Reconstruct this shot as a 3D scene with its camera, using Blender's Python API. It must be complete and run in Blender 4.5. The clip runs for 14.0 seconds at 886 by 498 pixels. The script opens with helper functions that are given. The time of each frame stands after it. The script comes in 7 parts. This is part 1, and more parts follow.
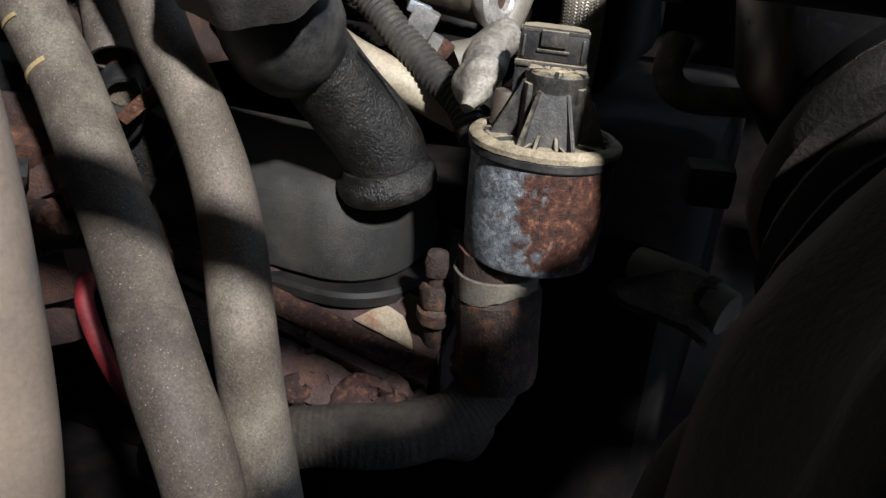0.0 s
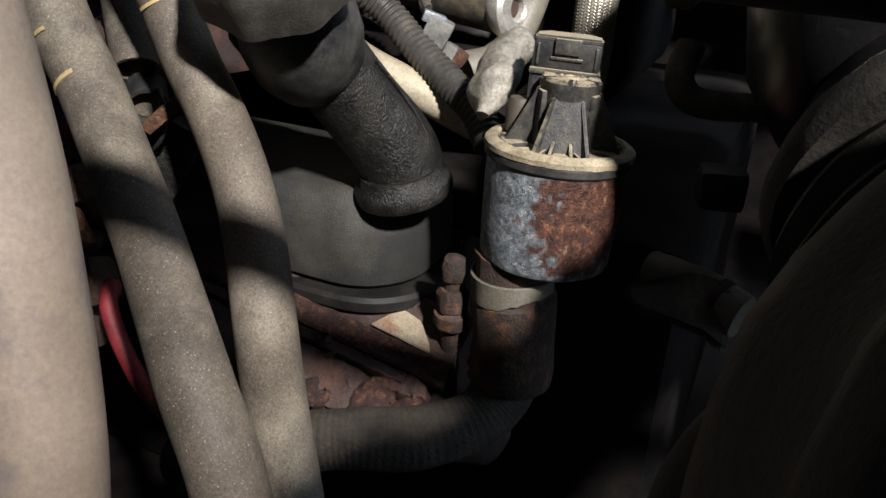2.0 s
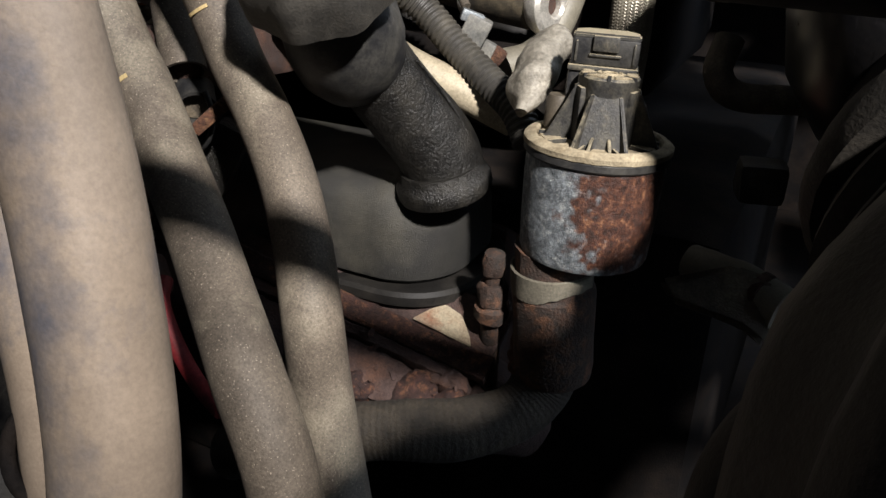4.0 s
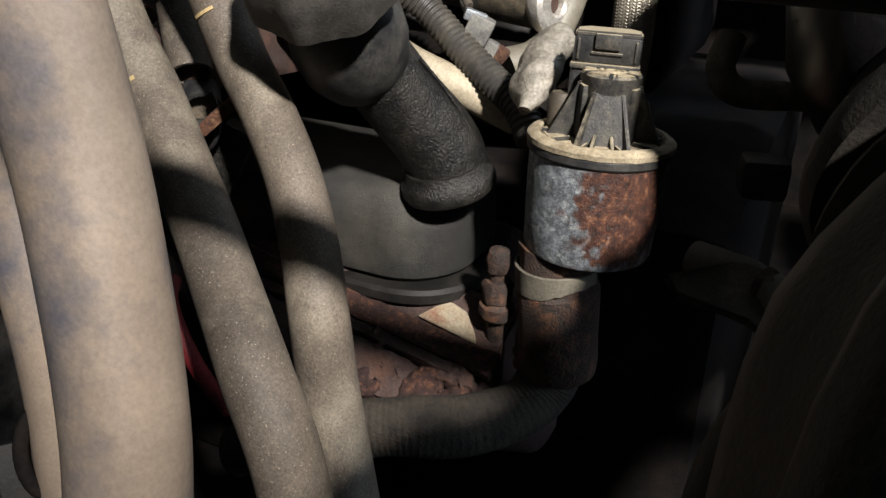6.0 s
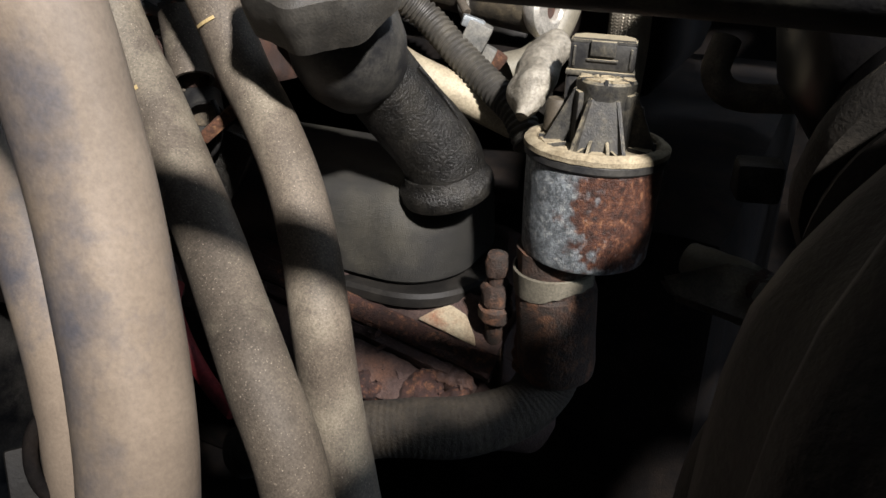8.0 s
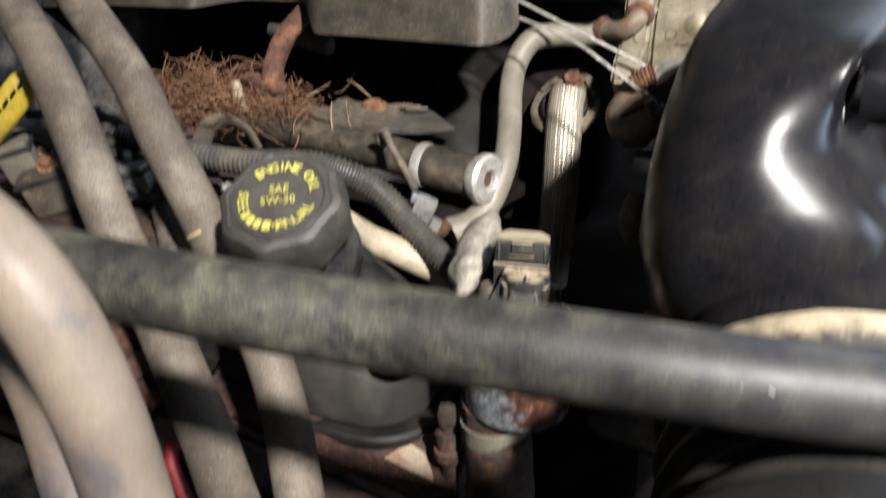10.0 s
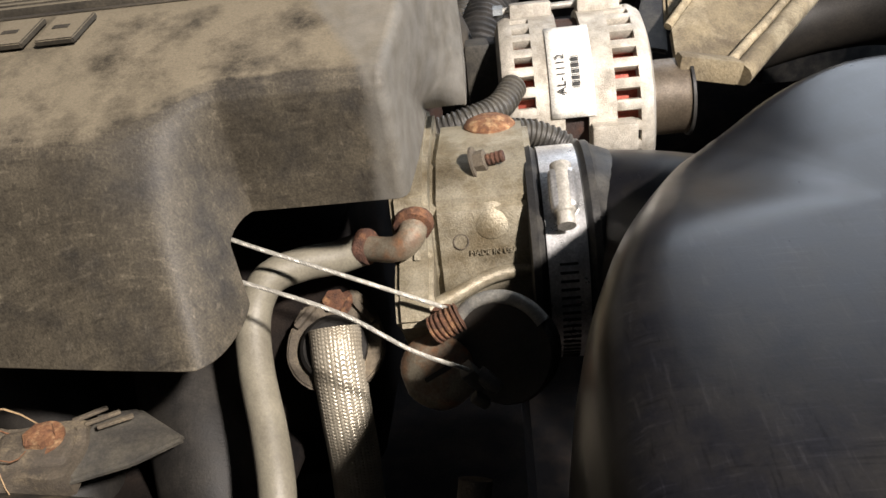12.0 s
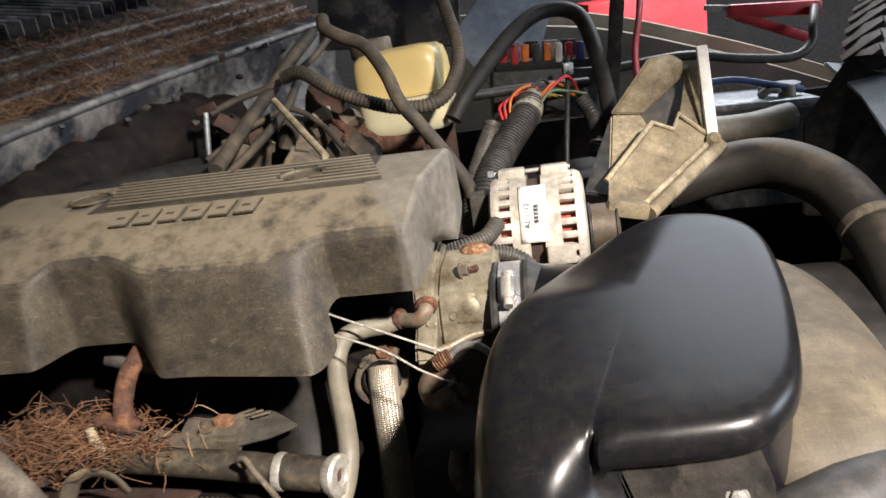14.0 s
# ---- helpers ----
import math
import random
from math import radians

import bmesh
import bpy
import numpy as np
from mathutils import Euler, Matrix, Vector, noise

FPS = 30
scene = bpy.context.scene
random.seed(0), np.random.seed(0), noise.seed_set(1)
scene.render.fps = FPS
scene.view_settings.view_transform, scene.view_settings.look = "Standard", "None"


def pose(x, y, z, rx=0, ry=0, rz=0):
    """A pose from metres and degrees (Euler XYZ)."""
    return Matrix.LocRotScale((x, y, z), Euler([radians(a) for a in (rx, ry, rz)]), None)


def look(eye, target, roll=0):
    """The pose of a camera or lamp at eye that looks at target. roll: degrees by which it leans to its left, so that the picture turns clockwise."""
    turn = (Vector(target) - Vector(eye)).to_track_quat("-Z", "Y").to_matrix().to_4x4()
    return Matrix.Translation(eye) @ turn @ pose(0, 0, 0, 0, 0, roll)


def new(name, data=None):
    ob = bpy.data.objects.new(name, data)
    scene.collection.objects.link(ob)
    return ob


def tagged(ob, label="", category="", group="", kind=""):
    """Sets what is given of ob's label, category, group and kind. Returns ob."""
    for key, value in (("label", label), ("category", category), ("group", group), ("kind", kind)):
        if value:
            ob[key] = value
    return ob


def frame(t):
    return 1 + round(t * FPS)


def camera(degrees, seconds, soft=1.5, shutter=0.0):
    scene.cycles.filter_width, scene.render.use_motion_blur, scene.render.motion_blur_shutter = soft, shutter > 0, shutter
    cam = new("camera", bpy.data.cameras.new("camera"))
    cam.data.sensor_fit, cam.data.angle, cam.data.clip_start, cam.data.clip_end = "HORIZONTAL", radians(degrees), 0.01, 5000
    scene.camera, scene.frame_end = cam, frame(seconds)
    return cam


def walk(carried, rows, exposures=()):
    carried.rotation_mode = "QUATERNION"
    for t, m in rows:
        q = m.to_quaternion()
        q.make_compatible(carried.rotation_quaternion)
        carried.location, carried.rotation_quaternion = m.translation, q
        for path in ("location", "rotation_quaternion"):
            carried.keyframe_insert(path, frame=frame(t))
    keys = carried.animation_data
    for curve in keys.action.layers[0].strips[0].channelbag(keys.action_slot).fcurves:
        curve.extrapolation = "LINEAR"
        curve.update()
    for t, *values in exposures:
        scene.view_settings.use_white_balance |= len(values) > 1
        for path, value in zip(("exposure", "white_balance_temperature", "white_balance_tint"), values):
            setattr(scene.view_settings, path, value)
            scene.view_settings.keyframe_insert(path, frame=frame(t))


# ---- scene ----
cam = camera(59.05, 14.0, shutter=0.5)
# x: towards the front of the truck, y: towards the driver's side, z: up
PATH = [
    (0.0, 0.0027, 0.0029, 1.0980, 64.17, -3.31, 24.32),
    (0.5, 0.0035, 0.0014, 1.0972, 64.48, -3.03, 24.58),
    (1.0, 0.0041, 0.0006, 1.0988, 64.50, -2.79, 24.67),
    (1.5, 0.0033, -0.0022, 1.0993, 64.58, -2.73, 24.72),
    (2.0, 0.0029, -0.0045, 1.0993, 64.75, -2.63, 24.90),
    (2.5, 0.0033, -0.0058, 1.1004, 64.81, -2.50, 25.18),
    (3.0, 0.0036, -0.0108, 1.0988, 64.88, -2.39, 25.75),
    (3.5, 0.0035, -0.0118, 1.1019, 64.40, -1.62, 26.82),
    (6.0, 0.0058, -0.0153, 1.1031, 64.33, -0.61, 27.30),
    (6.5, 0.0048, -0.0151, 1.1025, 64.31, -0.54, 27.18),
    (7.0, 0.0055, -0.0155, 1.1035, 64.28, -0.45, 27.25),
    (7.2, 0.0056, -0.0145, 1.1039, 64.27, -0.40, 27.26),
    (9.3, 0.0333, -0.0397, 1.1541, 64.66, 0.86, 26.24),
    (9.5, 0.0399, -0.0444, 1.1672, 65.33, 1.22, 25.81),
    (9.8, 0.0454, -0.0519, 1.1868, 66.26, 1.65, 25.28),
    (10.0, 0.0443, -0.0454, 1.2156, 66.58, 1.53, 24.99),
    (10.2, 0.0412, -0.0375, 1.2498, 68.05, 2.02, 24.23),
    (10.5, 0.0170, 0.0091, 1.3016, 69.83, 2.62, 19.32),
    (10.8, -0.0120, 0.0534, 1.3235, 70.51, 3.73, 15.13),
    (11.0, -0.0203, 0.0986, 1.3276, 70.33, 4.49, 12.99),
    (11.5, -0.0294, 0.1823, 1.3170, 66.80, 5.42, 6.01),
    (12.0, -0.0333, 0.2031, 1.3100, 64.12, 6.46, 2.54),
    (12.5, -0.0307, 0.1876, 1.3188, 63.81, 7.01, 2.30),
    (13.0, -0.0099, 0.1203, 1.3723, 65.36, 8.06, 3.32),
    (13.3, 0.0103, 0.0665, 1.4111, 67.11, 8.55, 4.73),
    (13.5, 0.0314, 0.0141, 1.4114, 69.76, 8.57, 5.51),
    (13.7, 0.0392, -0.0523, 1.4164, 71.03, 7.44, 5.73),
    (14.0, 0.0562, -0.1154, 1.4208, 72.35, 8.16, 6.81),
]
# stops, kelvin and tint as the camera's own metering drifts
EXPOSURES = [(0.0, -0.34, 5600, 9), (1.0, -0.28, 5700, 9), (3.5, -0.20, 6000, 9), (7.0, -0.14, 6050, 9), (9.5, 0.05, 5950, 9), (11.0, 0.1, 6100, 11), (11.5, 0.02, 6200, 11), (12.0, -0.08, 6400, 11), (13.0, 0.02, 6400, 11), (13.5, 0.08, 6350, 11), (14.0, 0.08, 6550, 12)]
walk(cam, [(t, pose(x, y, z, rx, ry, rz)) for t, x, y, z, rx, ry, rz in PATH], EXPOSURES)

from mathutils.bvhtree import BVHTree
# ---- world and lamps ----
world = bpy.data.worlds.new("garage_gloom")
scene.world = world
world.use_nodes = True
wn = world.node_tree.nodes["Background"]
wn.inputs[0].default_value, wn.inputs[1].default_value = (0.80, 0.88, 1.0, 1), 0.042


def area_lamp(name, eye, target, size, watts, colour):
    data = bpy.data.lights.new(name, "AREA")
    data.shape, data.size, data.energy, data.color = "DISK", size, watts, colour
    ob = new(name, data)
    ob.matrix_world = look(eye, target)
    return ob


lamp = bpy.data.lights.new("work_lamp", "SPOT")
lamp.energy, lamp.color, lamp.shadow_soft_size, lamp.spot_size, lamp.spot_blend = 620.0, (1.0, 0.905, 0.815), 0.065, radians(34), 0.78
new("work_lamp", lamp).matrix_world = look((1.13, -0.83, 2.48), (0.060, 0.50, 1.15))
area_lamp("ceiling_lamp", (0.78, 2.10, 2.32), (0.0, 0.62, 1.15), 1.3, 15.0, (0.82, 0.90, 1.0))
area_lamp("door_daylight", (3.2, 0.55, 1.95), (0.1, 0.5, 1.15), 1.1, 44.0, (0.74, 0.85, 1.0))
# added fill with no known source, brightens the fender rim and tool chest
area_lamp("far_side_fill", (0.55, 1.92, 1.95), (0.40, 2.45, 1.2), 0.3, 32.0, (0.95, 0.96, 1.0))


# ---- materials ----
def mat(name, colour, rough=0.6, metal=0.0, second=None, amount=0.5, scale=60.0, fine=700.0, bump=0.25, third=None, third_amount=0.3, third_scale=18.0, third_edge=0.085, sharp=0.12, speck=0.0, coat=0.0, rough_var=0.12, mottle=0.7, scratch=0.0, spec=0.5, dust=None, dust_amount=0.5):
    """Two-scale procedural surface: base colour, a second tone in patches, a third in larger stains, grain and relief."""
    m = bpy.data.materials.new(name)
    m.use_nodes = True
    n, l = m.node_tree.nodes, m.node_tree.links
    b = n["Principled BSDF"]
    b.inputs["Metallic"].default_value = metal
    b.inputs["Coat Weight"].default_value = coat
    b.inputs["Coat Roughness"].default_value = 0.14
    b.inputs["Specular IOR Level"].default_value = spec
    tc = n.new("ShaderNodeTexCoord")
    co = tc.outputs["Object"]

    def noise_tex(s, detail=6.0, rough_=0.6):
        t = n.new("ShaderNodeTexNoise")
        t.inputs["Scale"].default_value, t.inputs["Detail"].default_value, t.inputs["Roughness"].default_value = s, detail, rough_
        l.new(co, t.inputs["Vector"])
        return t.outputs["Fac"]

    def ramp(fac, centre, width):
        r = n.new("ShaderNodeMapRange")
        r.inputs["From Min"].default_value, r.inputs["From Max"].default_value = centre - width, centre + width
        l.new(fac, r.inputs["Value"])
        return r.outputs["Result"]

    def mix(fac, a, bcol):
        x = n.new("ShaderNodeMix")
        x.data_type = "RGBA"
        l.new(fac, x.inputs[0])
        for sock, v in ((x.inputs[6], a), (x.inputs[7], bcol)):
            if isinstance(v, tuple):
                sock.default_value = (*v, 1)
            else:
                l.new(v, sock)
        return x.outputs[2]

    def tint(col, fac, lo, hi, dark, light):
        r = n.new("ShaderNodeMapRange")
        r.inputs["From Min"].default_value, r.inputs["From Max"].default_value = lo, hi
        r.inputs["To Min"].default_value, r.inputs["To Max"].default_value = dark, light
        l.new(fac, r.inputs["Value"])
        v = n.new("ShaderNodeVectorMath")
        v.operation = "SCALE"
        l.new(col, v.inputs[0])
        l.new(r.outputs["Result"], v.inputs["Scale"])
        return v.outputs[0]

    second = second or tuple(c * 0.72 for c in colour)
    medium, grain = noise_tex(scale, 9.0, 0.66), noise_tex(fine, 4.0)
    out = mix(ramp(medium, 1.0 - (0.32 + 0.36 * amount), sharp), colour, second)
    if third:
        out = mix(ramp(noise_tex(third_scale, 8.0, 0.65), 1.0 - (0.32 + 0.36 * third_amount), third_edge), out, third)
    cloud = noise_tex(scale * 0.22, 9.0, 0.68)
    out = tint(out, cloud, 0.36, 0.64, 1.0 - 0.5 * mottle, 1.0 + 0.38 * mottle)
    out = tint(out, grain, 0.3, 0.7, 1.0 - 0.4 * mottle, 1.0 + 0.3 * mottle)
    if scratch:
        for k, stretch in enumerate(((60, 900, 200), (700, 80, 260))):
            mp = n.new("ShaderNodeMapping")
            mp.inputs["Scale"].default_value = stretch
            mp.inputs["Rotation"].default_value = (0.3, 0.2, 0.5 + 0.9 * k)
            l.new(co, mp.inputs["Vector"])
            t = n.new("ShaderNodeTexNoise")
            t.inputs["Scale"].default_value, t.inputs["Detail"].default_value = 0.85, 4.0
            l.new(mp.outputs["Vector"], t.inputs["Vector"])
            out = tint(out, t.outputs["Fac"], 0.60, 0.72, 1.0, 1.0 + scratch)
            out = tint(out, t.outputs["Fac"], 0.40, 0.28, 1.0, 1.0 - 0.6 * min(1.0, scratch))
    if speck:
        out = mix(ramp(noise_tex(fine * 1.3, 1.0), 0.72, 0.04), out, tuple(min(1.0, c * 2.2 + speck) for c in colour))
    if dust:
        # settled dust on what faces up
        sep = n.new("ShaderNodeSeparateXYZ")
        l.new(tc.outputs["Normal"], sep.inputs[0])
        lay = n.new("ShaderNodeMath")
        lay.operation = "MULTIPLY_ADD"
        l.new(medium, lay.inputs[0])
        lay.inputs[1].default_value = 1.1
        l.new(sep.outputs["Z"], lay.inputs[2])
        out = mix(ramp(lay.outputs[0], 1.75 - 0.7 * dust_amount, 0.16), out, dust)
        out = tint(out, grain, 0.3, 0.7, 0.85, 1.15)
    l.new(out, b.inputs["Base Color"])
    rr = n.new("ShaderNodeMapRange")
    rr.inputs["To Min"].default_value, rr.inputs["To Max"].default_value = max(0.03, rough - rough_var), min(1.0, rough + rough_var)
    if rough_var > 0.15:
        rr.inputs["From Min"].default_value, rr.inputs["From Max"].default_value = 0.36, 0.64
        l.new(noise_tex(third_scale, 8.0, 0.68), rr.inputs["Value"])
    else:
        l.new(medium, rr.inputs["Value"])
    l.new(rr.outputs["Result"], b.inputs["Roughness"])
    bp = n.new("ShaderNodeBump")
    bp.inputs["Strength"].default_value, bp.inputs["Distance"].default_value = bump, 0.001
    add = n.new("ShaderNodeMath")
    add.operation = "ADD"
    l.new(medium, add.inputs[0])
    l.new(grain, add.inputs[1])
    l.new(add.outputs[0], bp.inputs["Height"])
    l.new(bp.outputs["Normal"], b.inputs["Normal"])
    return m


M_HOSE = mat("dusty_hose_rubber", (0.1617, 0.1335, 0.1015), 0.66, second=(0.07708, 0.06204, 0.04794), amount=0.46, scale=24, fine=900, bump=0.3, third=(0.2256, 0.1955, 0.1457), third_amount=0.3, third_scale=22, sharp=0.2, speck=0.03, mottle=1.0)
M_HOSE_NEAR = mat("smudged_hose_rubber", (0.3782, 0.3026, 0.2294), 0.5, second=(0.2257, 0.1781, 0.1366), amount=0.45, scale=40, fine=900, bump=0.12, third=(0.1342, 0.1281, 0.1403), third_amount=0.2, third_scale=24, sharp=0.25, mottle=0.35)
M_HOSE_DARK = mat("grey_hose_rubber", (0.024, 0.0235, 0.024), 0.5, second=(0.070, 0.066, 0.052), amount=0.42, scale=70, fine=1100, bump=0.1, mottle=1.2, third=(0.125, 0.118, 0.085), third_amount=0.30, third_scale=62, third_edge=0.11, sharp=0.18, scratch=0.25)


def rubbed_clean(m, x0, x1, colour):
    """The dust film thins out along x and leaves cleaner rubber."""
    n, l = m.node_tree.nodes, m.node_tree.links
    b = n["Principled BSDF"]
    co = n.new("ShaderNodeTexCoord").outputs["Object"]
    nz = n.new("ShaderNodeTexNoise")
    nz.inputs["Scale"].default_value, nz.inputs["Detail"].default_value = 45.0, 7.0
    sep = n.new("ShaderNodeSeparateXYZ")
    l.new(co, nz.inputs["Vector"])
    l.new(co, sep.inputs[0])
    add = n.new("ShaderNodeMath")
    add.operation = "MULTIPLY_ADD"
    l.new(nz.outputs["Fac"], add.inputs[0])
    add.inputs[1].default_value = 0.12
    l.new(sep.outputs["X"], add.inputs[2])
    r = n.new("ShaderNodeMapRange")
    r.inputs["From Min"].default_value, r.inputs["From Max"].default_value = x0 + 0.06, x1 + 0.06
    r.inputs["To Max"].default_value = 0.8
    l.new(add.outputs[0], r.inputs["Value"])
    x = n.new("ShaderNodeMix")
    x.data_type = "RGBA"
    l.new(r.outputs["Result"], x.inputs[0])
    l.new(b.inputs["Base Color"].links[0].from_socket, x.inputs[6])
    x.inputs[7].default_value = (*colour, 1)
    l.new(x.outputs[2], b.inputs["Base Color"])
    return m


rubbed_clean(M_HOSE_DARK, -0.03, 0.07, (0.018, 0.018, 0.022))
M_BAND = mat("yellow_paint_mark", (0.55, 0.42, 0.20), 0.7)
M_BLACK = mat("black_plastic", (0.020, 0.020, 0.021), 0.5, spec=0.35, second=(0.06, 0.057, 0.05), amount=0.35, scale=60, bump=0.2)
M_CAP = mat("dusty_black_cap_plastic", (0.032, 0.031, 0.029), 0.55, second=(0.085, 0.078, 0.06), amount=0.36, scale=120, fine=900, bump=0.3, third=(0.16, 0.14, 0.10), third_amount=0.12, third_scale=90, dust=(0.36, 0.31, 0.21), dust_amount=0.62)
M_OILCAP = mat("scuffed_black_cap_plastic", (0.042, 0.039, 0.034), 0.55, second=(0.066, 0.060, 0.050), amount=0.4, scale=80, fine=900, bump=0.3)
M_BLACK_OILY = mat("oily_black_casting", (0.008415, 0.008032, 0.007267), 0.40, spec=0.45, second=(0.01683, 0.0153, 0.013), amount=0.4, scale=130, fine=700, bump=1.0, third=(0.03442, 0.03137, 0.02525), third_amount=0.2, third_scale=30, speck=0.06)
M_VALVE = mat("dusty_black_valve_cover", (0.03216, 0.03067, 0.02693), 0.55, second=(0.02094, 0.0202, 0.0187), amount=0.4, scale=50, fine=1500, bump=0.6, third=(0.05984, 0.05535, 0.04338), third_amount=0.3, third_scale=16, speck=0.04)
M_ZINC = mat("weathered_zinc", (0.33, 0.36, 0.38), 0.45, 0.6, second=(0.20, 0.22, 0.235), amount=0.5, scale=180, fine=900, bump=0.35, third=(0.50, 0.52, 0.52), third_amount=0.25, third_scale=60)
M_RUST = mat("rust", (0.125, 0.055, 0.032), 0.85, second=(0.050, 0.026, 0.019), amount=0.52, scale=110, fine=900, bump=0.9, third=(0.25, 0.118, 0.055), third_amount=0.28, third_scale=60, sharp=0.16, mottle=0.9)
M_RUST_DARK = mat("dark_rust", (0.04928, 0.02728, 0.02024), 0.85, second=(0.0792, 0.03784, 0.02376), amount=0.4, scale=130, fine=900, bump=0.9, third=(0.044, 0.0308, 0.02816), third_amount=0.35, third_scale=40)
M_RUST_RED = mat("dark_red_scale_rust", (0.0522, 0.0216, 0.0153), 0.9, second=(0.0234, 0.0117, 0.0099), amount=0.5, scale=190, fine=900, bump=1.0, third=(0.153, 0.0675, 0.0324), third_amount=0.22, third_scale=210)
M_MANIFOLD = mat("red_rust_cast_iron", (0.06926, 0.04306, 0.0365), 0.85, second=(0.03744, 0.02153, 0.01778), amount=0.5, scale=80, fine=700, bump=0.9, third=(0.08424, 0.04025, 0.02434), third_amount=0.26, third_scale=30)
M_FLAKE_DARK = mat("dull_orange_rust_scale", (0.15, 0.066, 0.034), 0.9, second=(0.062, 0.030, 0.019), amount=0.5, scale=240, fine=900, bump=1.0, third=(0.30, 0.16, 0.075), third_amount=0.2, third_scale=150)
M_DUST = mat("caked_beige_dust", (0.42, 0.355, 0.24), 0.9, second=(0.27, 0.22, 0.14), amount=0.5, scale=150, fine=800, bump=0.6)
M_NECK = mat("pitted_dark_iron", (0.030, 0.023, 0.019), 0.82, second=(0.060, 0.033, 0.022), amount=0.45, scale=150, fine=700, bump=1.0, third=(0.125, 0.060, 0.032), third_amount=0.30, third_scale=95, third_edge=0.07)
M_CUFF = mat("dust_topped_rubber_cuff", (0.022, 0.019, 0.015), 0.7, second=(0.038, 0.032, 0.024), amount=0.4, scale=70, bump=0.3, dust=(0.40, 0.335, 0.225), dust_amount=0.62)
M_TAPE = mat("beige_cloth_tape", (0.30, 0.275, 0.215), 0.8, second=(0.22, 0.20, 0.16), amount=0.4, scale=60)
# tape colour darkened for the shade that falls on the valve's band
M_TAPE_SHADED = mat("shaded_cloth_tape", (0.1312, 0.1185, 0.0885), 0.85, second=(0.09, 0.07875, 0.0585), amount=0.4, scale=70, fine=800, bump=0.3)
M_FOIL = mat("crumpled_silver_tape", (0.38, 0.35, 0.29), 0.5, 0.0, second=(0.20, 0.18, 0.145), amount=0.5, scale=120, fine=500, bump=0.9)
M_PIPE = mat("greige_coated_pipe", (0.2193, 0.2021, 0.1548), 0.5, mottle=0.4, second=(0.1634, 0.1479, 0.1135), amount=0.4, scale=50, fine=700, bump=0.2)
M_PIPE_RUSTY = mat("rust_streaked_pipe", (0.20, 0.175, 0.13), 0.55, 0.2, second=(0.13, 0.085, 0.055), amount=0.4, scale=70, fine=800, bump=0.4, third=(0.24, 0.115, 0.055), third_amount=0.22, third_scale=60)
M_CREAM = mat("cream_tube", (0.44, 0.38, 0.265), 0.6, second=(0.31, 0.26, 0.18), amount=0.4, scale=60)
M_STEEL = mat("bright_steel", (0.66, 0.63, 0.57), 0.38, 0.55, second=(0.45, 0.43, 0.38), amount=0.4, scale=120, bump=0.1)
M_GREYPLUG = mat("grey_plug_plastic", (0.16, 0.16, 0.15), 0.5, second=(0.24, 0.23, 0.20), amount=0.4, scale=120)
M_CHROME = mat("polished_clamp_steel", (0.78, 0.78, 0.78), 0.30, 0.75, second=(0.6, 0.6, 0.62), amount=0.3, scale=80, bump=0.05)
M_ALU = mat("dusty_cast_aluminium", (0.36, 0.325, 0.245), 0.42, 0.3, second=(0.25, 0.215, 0.145), amount=0.46, scale=55, fine=900, bump=0.4, third=(0.15, 0.115, 0.065), third_amount=0.22, third_scale=30, third_edge=0.11)
M_ALT = mat("cast_alternator_case", (0.53, 0.495, 0.43), 0.52, 0.25, second=(0.39, 0.355, 0.295), amount=0.42, scale=90, fine=1100, bump=0.5, third=(0.32, 0.29, 0.24), third_amount=0.2, third_scale=50)
M_COPPER = mat("red_copper_winding", (0.45, 0.10, 0.06), 0.4, 0.3, second=(0.25, 0.05, 0.035), amount=0.5, scale=90)
M_PAPER = mat("white_paper_label", (0.80, 0.78, 0.72), 0.5, second=(0.74, 0.72, 0.66), amount=0.3, scale=40, bump=0.05)
M_INK = mat("black_print", (0.03, 0.03, 0.03), 0.6)
M_COVER = mat("dusty_grey_plastic_cover", (0.085, 0.072, 0.052), 0.60, spec=0.34, second=(0.136, 0.114, 0.071), amount=0.44, scale=44, fine=800, bump=0.2, third=(0.030, 0.028, 0.024), third_amount=0.30, third_scale=30, third_edge=0.065, sharp=0.20, mottle=0.8, scratch=0.45)
# groove shade put into the colour, for the rib panel and letter slots
M_COVER_DARK = mat("shaded_cover_groove", (0.030, 0.026, 0.020), 0.75, second=(0.052, 0.043, 0.030), amount=0.4, scale=60)


